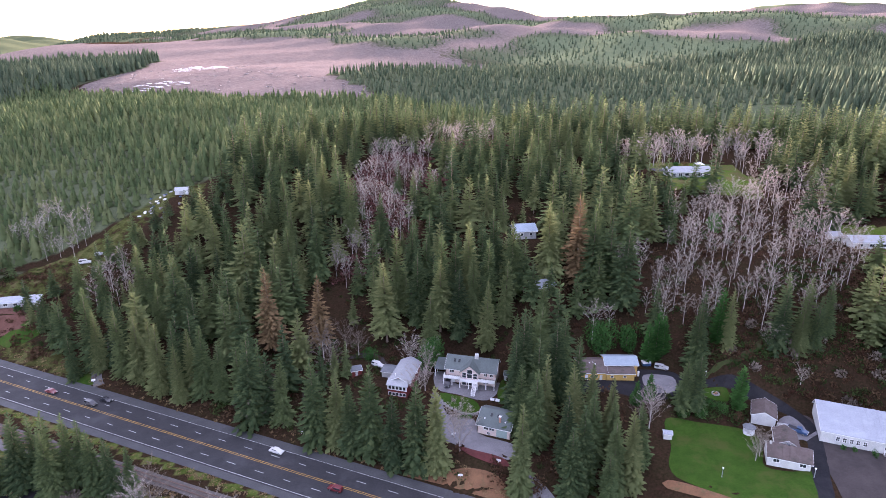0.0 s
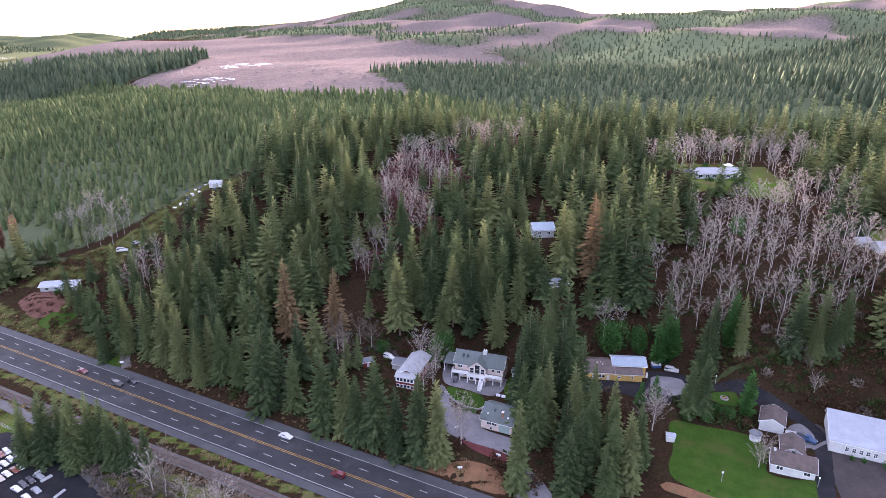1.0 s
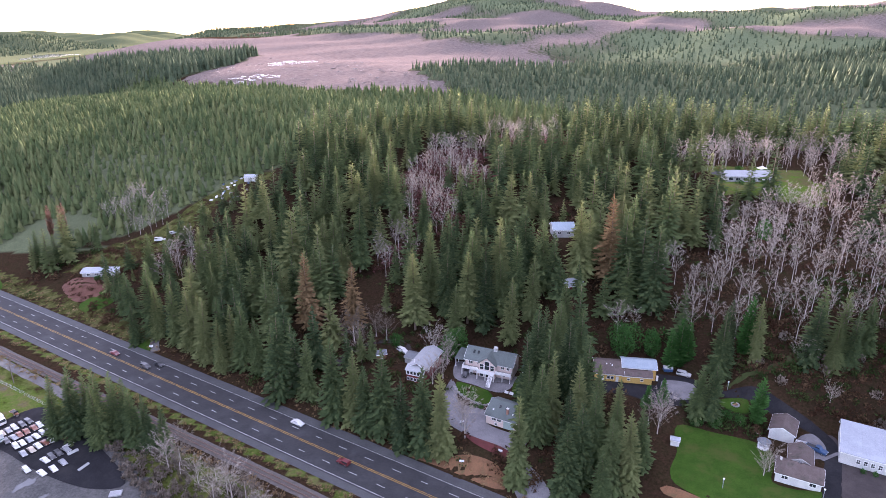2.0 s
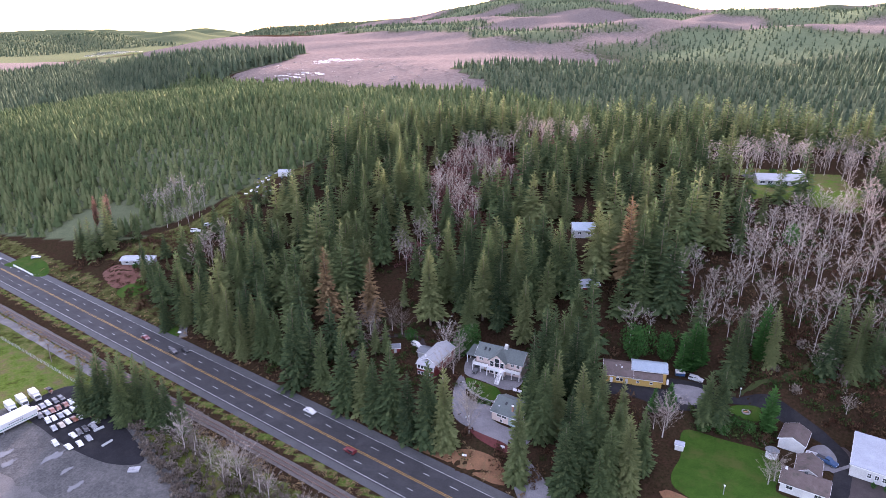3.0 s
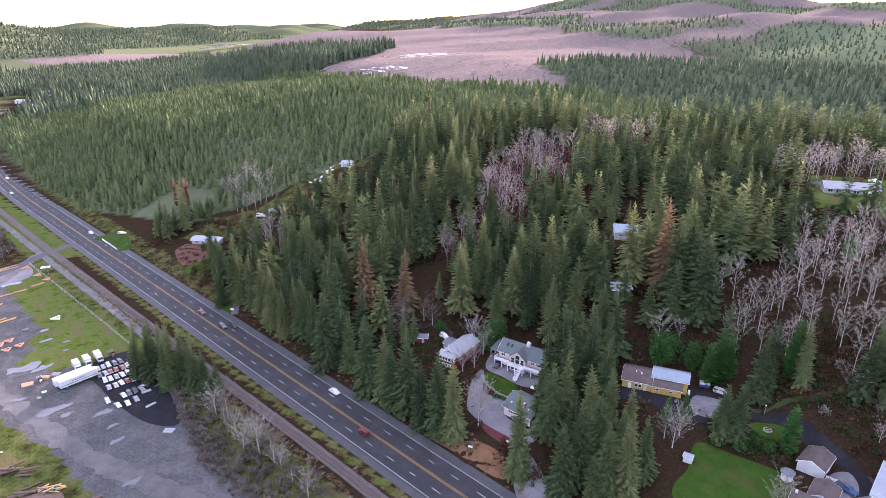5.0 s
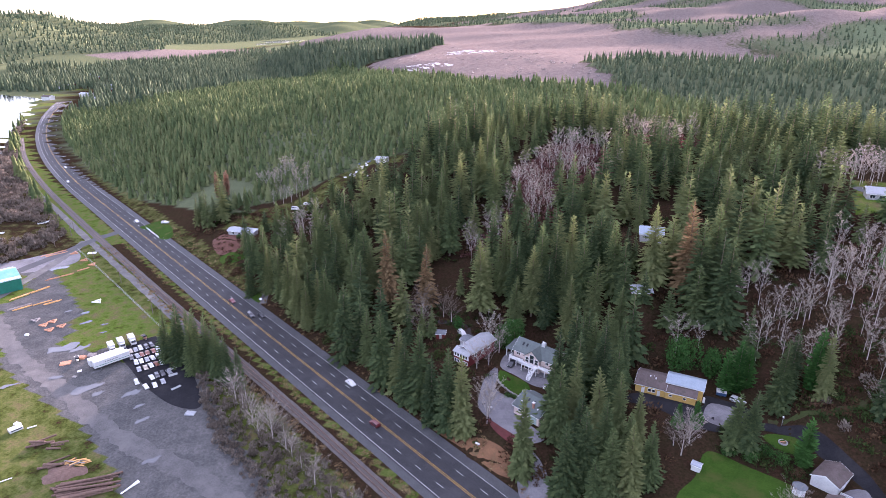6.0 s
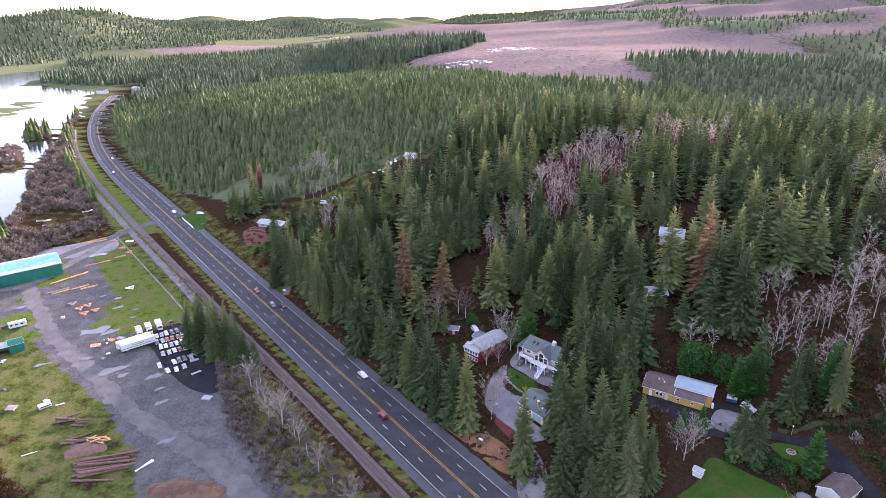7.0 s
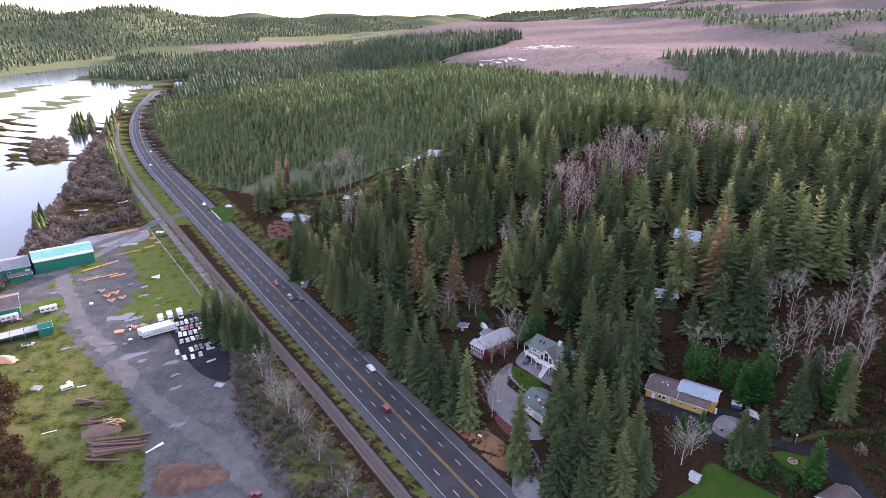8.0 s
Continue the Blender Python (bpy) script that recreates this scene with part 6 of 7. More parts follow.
for x, y in spots:
    p = protos[rng_c.choice((0, 0, 1, 1, 2, 3, 3, 4, 5))]
    tagged(copy_thing(p, at(x, y, -26 + rng_c.uniform(-7, 7)) @ Matrix.Translation((0, 0, 0.07))), group="scrap cars")
drop(protos)


def trailer():
    t = thing("semi_trailer", "pair of long white lorry trailers side by side", "trailer", at(-146.8, 137.6, 72))
    for y, s in ((-1.4, 0.0), (1.4, -0.7)):
        b = part("box_body", box(-6.6 + s, y - 1.25, 1.1, 6.6 + s, y + 1.25, 3.8, 0.04), CAR["white"], t)
        for k in range(10):
            part("rib", box(-6.4 + s + 1.42 * k, y - 1.27, 1.15, -6.36 + s + 1.42 * k, y - 1.25, 3.75), TRIM_WHITE, b)
        if y < 0:
            bm = bmesh.new()
            for k in range(8):
                add_box(bm, -2.6 + 0.6 * k, y - 1.275, 2.5, -2.2 + 0.6 * k, y - 1.255, 2.85)
            part("lettering", bm, ROOF_SLATE, b, "grey illegible lettering")
            part("stripe", box(-6.5, y - 1.272, 1.75, 6.5, y - 1.252, 1.95), WALL_GREEN, b, "thin green stripe")
        for x in (4.4 + s, 5.6 + s):
            for q in (y - 1.1, y + 0.8):
                part("wheel", tube((x, q, 0.5), (x, q + 0.3, 0.5), 0.5, sides=12), RUBBER, t)
        part("landing_leg", box(-4.4 + s, y - 0.8, 0, -4.2 + s, y - 0.6, 1.1), METAL_GREY, t)
        part("landing_leg", box(-4.4 + s, y + 0.6, 0, -4.2 + s, y + 0.8, 1.1), METAL_GREY, t)


def box_truck(x, y, turn, label):
    t = thing("box_truck", label, "truck", at(x, y, turn))
    part("cargo_box", box(-3.2, -1.15, 0.9, 1.4, 1.15, 3.1, 0.04), CAR["white"], t)
    part("cab", prism([(1.5, 0.6), (3.1, 0.6), (3.1, 1.4), (2.5, 2.4), (1.5, 2.4)], -1.0, 1.0, "y"), CAR["white"], t)
    part("windscreen", prism([(3.13, 1.45), (2.55, 2.3), (2.48, 2.3), (3.03, 1.45)], -0.9, 0.9, "y"), GLASS, t)
    part("chassis", box(-3.0, -0.5, 0.55, 3.0, 0.5, 0.9), PLASTIC_BLACK, t)
    for px in (-2.0, 2.3):
        for q in (-1.1, 0.8):
            part("wheel", tube((px, q, 0.42), (px, q + 0.3, 0.42), 0.42, sides=12), RUBBER, t)


def boat(x, y, turn, paint, label, long=5.0):
    t = thing("boat", label, "boat", at(x, y, turn))
    bm = prism([(-long / 2, 0.7), (long / 2 - 1.2, 0.7), (long / 2, 1.45), (long / 2 - 0.2, 1.5), (-long / 2, 1.4)], -0.95, 0.95, "y")
    for v in bm.verts:
        if v.co.x > long / 2 - 0.4:
            v.co.y *= 0.15
        if v.co.z < 0.8:
            v.co.y *= 0.45
    part("hull", bm, paint, t)
    part("cockpit", box(-long / 2 + 0.3, -0.7, 1.42, long / 6, 0.7, 1.47), PLASTIC_BLACK, t)
    part("windshield", box(long / 6, -0.7, 1.42, long / 6 + 0.06, 0.7, 1.95), GLASS, t)
    part("keel_block", box(-0.6, -0.4, 0, -0.2, 0.4, 0.75), TIMBER_GREY, t)
    part("keel_block", box(0.8, -0.3, 0, 1.2, 0.3, 0.75), TIMBER_GREY, t)


trailer()
for x, y, lab in ((-154.6, 144.2, "white box truck beside the long trailers"), (-153.8, 148.2, "white box truck with dented roof"), (-152.4, 152.2, "white motorhome with dark windscreen")):
    box_truck(x, y, -26, lab)
boat(-150.2, 156.6, -20, CAR["rust"], "rusty open workboat on blocks", 4.6)
boat(-137, 157.6, -28, CAR["rust"], "long rust-red boat under the firs", 7.0)
boat(-159.6, 132.5, -30, CAR["white"], "small white boat on the grass", 4.6)
boat(-181, 101.5, 60, CAR["white"], "white dinghy on the grass by the sheds", 5.0)
boat(-345, 210, 45, CAR["white"], "white boat laid up by the water", 9.0)
boat(-333, 205, 30, CAR["white"], "small white boat laid up by the water", 5.0)
boat(-339, 236, 80, CAR["white"], "white cabin boat laid up by the water", 7.0)
for x, y, turn, lab in ((-212.4, 108, 70, "white camper trailer at the workshop"), (-207, 122, 68, "white pickup camper at the workshop")):
    t = thing("camper_trailer", lab, "caravan", at(x, y, turn))
    part("body", box(-3.4, -1.15, 0.6, 3.4, 1.15, 2.9, 0.12), CAR["white"], t)
    for k in range(3):
        part("window", box(-2.4 + 2 * k - 0.5, -1.18, 1.6, -2.4 + 2 * k + 0.5, -1.14, 2.2), GLASS, t)
    for q in (-1.0, 0.8):
        part("wheel", tube((-0.4, q, 0.35), (-0.4, q + 0.22, 0.35), 0.35, sides=12), RUBBER, t)
t = thing("cargo_trailer", "blue and white utility trailer beside the ochre house", "trailer", at(70.4, 193.6, 5))
part("body", box(-1.5, -0.9, 0.5, 1.5, 0.9, 1.5, 0.03), CAR["blue"], t)
part("cover", box(-1.5, -0.95, 1.5, 1.5, 0.95, 2.1, 0.05), CAR["white"], t)
for q in (-0.95, 0.8):
    part("wheel", tube((0, q, 0.33), (0, q + 0.16, 0.33), 0.33, sides=12), RUBBER, t)


# ---------------------------------------------------------------- timber, frames and clutter of the yard
def truss_frame(x, y, turn, size, material, label, lay=True):
    t = thing("truss_frame", label, "timber frame", at(x, y, turn), "timber frames")
    pts = [Vector((math.cos(radians(90 + 120 * k)) * size, math.sin(radians(90 + 120 * k)) * size, 0)) for k in range(3)]
    for k in range(3):
        a, b = pts[k], pts[(k + 1) % 3]
        m = Matrix.Translation((a + b) / 2 + Vector((0, 0, 0.25))) @ (b - a).to_track_quat("X", "Z").to_matrix().to_4x4()
        bm = bmesh.new()
        add_box(bm, -(b - a).length / 2 - 0.15, -0.22, -0.22, (b - a).length / 2 + 0.15, 0.22, 0.22 + 0.02 * k, m)
        part("beam", bm, material, t)
    bm = bmesh.new()
    add_box(bm, -size * 0.42, -0.15 - size * 0.1, 0.1, size * 0.42, 0.15 - size * 0.1, 0.4)
    part("cross_beam", bm, material, t)


for x, y, turn, s, mat, lab in ((-201.5, 172.5, 20, 2.3, TRIM_WHITE, "white painted triangular timber frame"), (-209.5, 147.5, 0, 1.9, TIMBER_GREY, "weathered triangular timber frame"), (-201.6, 146.2, 10, 1.9, TIMBER_PINK, "red-brown triangular timber frame"), (-201.4, 150.2, 10, 1.9, TIMBER_PINK, "red-brown triangular timber frame"),
                                (-193.6, 149, 5, 1.9, TIMBER_PINK, "red-brown triangular timber frame"), (-194.8, 144.4, 5, 1.9, TIMBER_PINK, "red-brown triangular timber frame"), (-271, 209.6, 40, 2.2, TIMBER_PINK, "red-brown triangular timber frame"), (-256, 205, 30, 2.2, TIMBER_PINK, "red-brown triangular timber frame"), (-246, 202.6, 20, 2.0, TIMBER_PINK, "red-brown triangular timber frame")):
    truss_frame(x, y, turn, s, mat, lab)


def beam_row(x0, y0, x1, y1, n, material, label):
    """Long timbers laid end to end on the ground."""
    t = thing("timber_row", label, "timber", pose(0, 0, 0))
    a, b = Vector((x0, y0, 0)), Vector((x1, y1, 0))
    rng = random.Random(int(abs(x0 * 7)))
    for k in range(n):
        for j in range(3):
            p, q = a + (b - a) * (k / n), a + (b - a) * ((k + 0.94) / n)
            off = Vector((rng.uniform(-0.5, 0.5), rng.uniform(-0.3, 0.3) + 0.35 * j, 0))
            p, q = p + off, q + off
            z = gz(p.x, p.y) + 0.05
            m = Matrix.Translation((p + q) / 2 + Vector((0, 0, z + 0.16))) @ (q - p).to_track_quat("X", "Z").to_matrix().to_4x4()
            bm = bmesh.new()
            add_box(bm, -(q - p).length / 2, -0.15, -0.15, (q - p).length / 2, 0.15, 0.15 + 0.05 * j, m)
            part("beam", bm, material, t)


for r in ((-228, 148.5, -223.5, 164, 2, TIMBER), (-231, 147.5, -228, 157.5, 1, TIMBER_GREY), (-241, 155, -239.5, 174, 2, TIMBER), (-249, 178, -244.3, 190, 2, TIMBER_PINK), (-245, 192.8, -243.6, 199, 1, TIMBER_PINK), (-284, 198, -280, 211, 2, TIMBER_PINK), (-281, 199, -277, 210, 1, TIMBER_PINK), (-221.5, 159, -219, 166, 1, TIMBER)):
    beam_row(*r, "row of squared timbers laid on the yard")


def log_pile(x0, y0, x1, y1, n, r, label):
    t = thing("log_pile", label, "logs", pose(0, 0, 0))
    rng = random.Random(int(abs(x0 * 3)))
    d = Vector((x1 - x0, y1 - y0, 0))
    s = Vector((-d.y, d.x, 0)).normalized()
    for k in range(n):
        lvl = 0 if k < n * 0.62 else 1
        i = k if lvl == 0 else k - int(n * 0.62) + 0.5
        a = Vector((x0, y0, 0)) + s * (i * r * 2.2) + d.normalized() * rng.uniform(-1.5, 1.5)
        b = a + d * rng.uniform(0.55, 1.0) + s * rng.uniform(-2.4, 2.4)
        rr = r * rng.uniform(0.7, 1.1)
        a.z, b.z = gz(a.x, a.y) + rr + lvl * r * 1.6, gz(b.x, b.y) + rr + lvl * r * 1.6 + 0.5 * r * (k % 3)
        part("log", tube(a, b, rr, rr * 0.75, 9), LOG, t)


log_pile(-96, 79.5, -82, 93.5, 9, 0.5, "pile of long brown logs on the ground")
log_pile(-91.5, 78, -79.5, 89.5, 5, 0.5, "pile of brown logs beside another")
log_pile(-110, 86, -104, 93, 5, 0.4, "dark logs and slabs in a low stack")
log_pile(-124, 91, -118, 96, 4, 0.45, "few reddish logs lying together")
log_pile(-118, 93.5, -114, 99, 3, 0.35, "grey poles lying together")
t = thing("timber_pile", "untidy pile of fresh orange slabs", "timber", at(-103, 92.5, 40))
rng_t = random.Random(3)
for k in range(16):
    b = part("slab", box(-1.5, -0.2, 0, 1.5, 0.2, 0.12), TIMBER if k % 3 else TIMBER_GREY, t)
    b.matrix_local = pose(rng_t.uniform(-2.4, 2.4), rng_t.uniform(-1.2, 1.2), 0.05 + 0.09 * k, rng_t.uniform(-12, 12), rng_t.uniform(-8, 8), rng_t.uniform(-50, 50))
t = thing("beam_pile", "two white painted beams lying crossed", "beam", at(-79.8, 92.6, 84))
for k, a in enumerate((0, 9)):
    b = part("beam", box(-3.0, -0.2, 0.05 + 0.25 * k, 3.0, 0.2, 0.3 + 0.25 * k), TRIM_WHITE, t)
    b.matrix_local = pose(0, 0, 0, 0, 0, a)
t = thing("board", "single white board on the grass", "board", at(-116, 78, 62))
part("plank", box(-2.2, -0.15, 0.03, 2.2, 0.15, 0.12), TRIM_WHITE, t)
t = thing("container", "white truck topper lying on the yard", "container", at(-137.2, 94.6, 74))
part("shell", box(-2.0, -1.1, 0, 2.0, 1.1, 1.1, 0.08), CAR["white"], t)
part("window", box(-1.6, -1.12, 0.5, 1.6, -1.09, 0.85), GLASS, t)
for x, y, turn, w, d, h, mat, lab in ((-162.5, 129.3, 50, 1.9, 1.5, 0.35, TIMBER_PINK, "weathered brown pallet on the yard"), (-160.2, 135, 20, 1.3, 1.0, 0.9, TIMBER_PINK, "brown timber crate beside a boat"), (-158.6, 138, 20, 1.5, 1.1, 0.8, TIMBER_GREY, "grey timber crate beside a trailer"), (-92, 126.6, 20, 1.7, 1.2, 0.5, METAL_GREY, "flat metal cage on the tarmac"), (-146, 88, 30, 1.6, 1.4, 0.8, TIMBER_GREY, "open grey crate on the grass"), (-199, 137, 30, 0.7, 0.6, 0.8, TRIM_WHITE, "small white tank on the gravel"),
                                  (-262, 214, 40, 2.2, 1.2, 0.5, TRIM_WHITE, "low white frame by the crossing"), (-131, 150.6, 60, 1.0, 0.8, 0.7, CAR["blue"], "blue drum among scrap"), (-126, 148, 20, 1.2, 0.7, 0.8, CAR["rust"], "rusty bin among scrap"), (-121, 144.6, 70, 1.6, 0.6, 0.5, CAR["white"], "white panel among scrap"), (-117, 141.6, 60, 1.6, 0.5, 0.6, CAR["silver"], "bent metal panel among scrap"), (-129, 152.2, 30, 1.1, 0.9, 0.9, CAR["white"], "white cabinet among scrap"), (-109, 135.8, 75, 1.8, 0.4, 0.5, CAR["silver"], "long metal scrap by the trees"), (-123.6, 147.4, 10, 1.0, 0.8, 0.6, CAR["rust"], "rusty drum among scrap"),
                                  (-140, 96.8, 10, 1.0, 0.7, 0.5, TRIM_WHITE, "white board stack on the yard"), (-134, 98, 60, 1.4, 0.3, 0.2, TRIM_WHITE, "short white boards on the yard"), (-152, 128, 60, 0.8, 0.5, 0.4, TRIM_WHITE, "scattered white rubble on the gravel"), (-150, 124.6, 20, 0.7, 0.5, 0.4, STONE, "grey rubble on the gravel")):
    t = thing("crate" if mat in (TIMBER_PINK, TIMBER_GREY) else "scrap", lab, "crate" if mat in (TIMBER_PINK, TIMBER_GREY) else "scrap", at(x, y, turn))
    part("base", box(-w, -d, 0.02, w, d, h * 0.3), mat, t)
    for k in range(5):
        part("slat", box(-w, -d + 2 * d * k / 5 + 0.03, h * 0.3, w, -d + 2 * d * (k + 1) / 5 - 0.05, h * (0.8 + 0.05 * (k % 3))), mat, t)
# clutter about the shed in the clearing
rng_k = random.Random(12)
for k in range(26):
    x, y = -150 + rng_k.uniform(-14, 8), 336 + rng_k.uniform(-16, 12)
    if abs(x + 145) < 5 and abs(y - 342) < 5:
        continue
    mat = rng_k.choice((TRIM_WHITE, CAR["silver"], TIMBER_GREY, CAR["blue"], TRIM_WHITE))
    t = thing("crate", "discarded box and boards in the clearing", "clutter", at(x, y, rng_k.uniform(0, 180)), "clutter of the clearing")
    w = rng_k.uniform(0.5, 1.3)
    part("box", box(-w, -0.5, 0, w, 0.5, rng_k.uniform(0.4, 1.0), 0.04), mat, t)
    part("board", box(-w - 0.3, -0.7, 0, w * 0.5, -0.55, 0.15), TIMBER_GREY, t)


# ---------------------------------------------------------------- poles, fences, lamps
def power_pole(x, y, turn, h=9.0):
    t = thing("power_pole", "grey timber power pole with crossarm", "pole", at(x, y, turn), "power poles")
    part("pole", tube((0, 0, -0.5), (0, 0, h), 0.17, 0.11), POLE_WOOD, t)
    arm = part("crossarm", box(-1.2, -0.06, h - 0.8, 1.2, 0.06, h - 0.65), POLE_WOOD, t)
    for x0 in (-1.05, 0, 1.05):
        part("insulator", tube((x0, 0, h - 0.65), (x0, 0, h - 0.45), 0.05), METAL_GREY, arm)


for u, v in ((178, -29), (222, -30), (268, -31), (312, -33), (372, -30)):
    x, y = from_road(u, v)
    power_pole(x, y, HEADING + 90, 7.5)
for x, y in ((-292, 212), (-300, 228)):
    power_pole(x, y, 30)


def mesh_fence():
    t = thing("fence", "low grey mesh fence along the yard", "fence")
    pts = smooth_line([from_road(u, v) for u, v in ((195, -32), (240, -33), (290, -34.5), (335, -36))], 3.0)
    for p in pts:
        part("post", tube((p.x, p.y, gz(p.x, p.y) - 0.3), (p.x, p.y, gz(p.x, p.y) + 1.6), 0.05, sides=6), METAL_GREY, t)
    for a, b in zip(pts, pts[1:]):
        for h in (0.3, 0.9, 1.5):
            part("rail", tube((a.x, a.y, gz(a.x, a.y) + h), (b.x, b.y, gz(b.x, b.y) + h), 0.03, sides=5), METAL_GREY, t)


def board_fence(points, label, h=1.3):
    t = thing("fence", label, "fence")
    for (x0, y0), (x1, y1) in zip(points, points[1:]):
        n = max(1, int(math.hypot(x1 - x0, y1 - y0) / 2.2))
        for k in range(n):
            a = Vector((x0 + (x1 - x0) * k / n, y0 + (y1 - y0) * k / n, 0))
            b = Vector((x0 + (x1 - x0) * (k + 1) / n, y0 + (y1 - y0) * (k + 1) / n, 0))
            a.z, b.z = gz(a.x, a.y), gz(b.x, b.y)
            part("post", box(a.x - 0.07, a.y - 0.07, a.z - 0.3, a.x + 0.07, a.y + 0.07, a.z + h), TRIM_WHITE, t)
            for z in (0.35, 0.75, 1.12):
                m = Matrix.Translation((a + b) / 2 + Vector((0, 0, z))) @ (b - a).to_track_quat("X", "Z").to_matrix().to_4x4()
                bm = bmesh.new()
                add_box(bm, -(b - a).length / 2, -0.025, -0.12, (b - a).length / 2, 0.025, 0.12, m)
                part("board", bm, TRIM_WHITE, t)


mesh_fence()
board_fence([(-268, 256.5), (-256, 251.4), (-246, 247)], "white board fence before a garden")
board_fence([(101.6, 163.6), (104.4, 162.2)], "short white railing beside the garage", 1.1)
for x, y, lab in ((87.6, 184.8, "white lamp post beside the lane"), (76, 142, "lamp on a short post on the lawn"), (100.5, 141, "white lamp post at the lawn's edge")):
    t = thing("lamp_post", lab, "lamp post", at(x, y, 0))
    part("post", tube((0, 0, -0.2), (0, 0, 2.9), 0.09, 0.07), METAL_GREY, t)
    part("lantern", box(-0.2, -0.2, 2.9, 0.2, 0.2, 3.3, 0.05), TRIM_WHITE, t)
t = thing("fire_pit", "round fire pit with a stone ring", "fire pit", at(88, 177, 0))
for k in range(14):
    a = 6.283 * k / 14
    s = part("stone", box(-0.22, -0.17, -0.1, 0.22, 0.17, 0.35, 0.06), STONE, t)
    s.matrix_local = pose(1.1 * math.cos(a), 1.1 * math.sin(a), 0.1, 0, 0, math.degrees(a) + 90)
part("ashes", tube((0, 0, 0.0), (0, 0, 0.2), 0.95, 0.8, 14), LOG, t)
part("log", tube((-0.7, -0.1, 0.3), (0.6, 0.3, 0.4), 0.13, 0.1), TIMBER_PINK, t)
for x, y, turn, lab in ((16.2, 153.2, -20, "white yard sign on the mulch bed"), (-45, 172.5, 20, "white mailbox sign at the drive"), (-130, 205.4, 20, "white mailbox at the side road"), (5, 150.6, 0, "white marker post on the bank"), (3.2, 165, 30, "white garden sign on the drive's edge")):
    t = thing("sign", lab, "sign", at(x, y, turn))
    part("post", box(-0.06, -0.06, -0.3, 0.06, 0.06, 1.0), TRIM_WHITE, t)
    part("board", box(-0.7, -0.05, 0.5, 0.7, 0.05, 1.2, 0.02), TRIM_WHITE, t)
t = thing("bench", "pair of white garden benches below the house", "bench", at(17.2, 181.5, -20))
for x in (-0.9, 0.9):
    part("seat", box(x - 0.7, -0.25, 0.15, x + 0.7, 0.25, 0.5, 0.03), TRIM_WHITE, t)
    part("backrest", box(x - 0.7, 0.2, 0.5, x + 0.7, 0.28, 0.95, 0.02), TRIM_WHITE, t)
t = thing("retaining_wall", "low stone wall below the curved lawn", "wall")
line = smooth_line([(-1.2, 181), (0.4, 178.4), (4, 177), (9.6, 176), (12.6, 178)], 1.1)
for k, p in enumerate(line):
    s = part("stone", box(-0.6, -0.2, -0.3, 0.6, 0.2, 0.55 + 0.06 * (k % 3), 0.05), STONE, t)
    s.matrix_local = at(p.x, p.y, rng_k.uniform(-25, 5))

# ---------------------------------------------------------------- shrubs, hedges, bare garden trees, brush by the railway
def shrub(name, label, x, y, r, h, leaf, material, leaves=420, seed=1):
    t = thing(name, label, "shrub", at(x, y, seed * 37 % 360))
    part("leaves", mesh_of("leaves", *bush_arrays(seed, r, h, leaves, leaf), [material]), None, t)
    part("stem", tube((0, 0, -0.2), (0, 0, h * 0.5), 0.1, 0.06, 6), BARK, t)


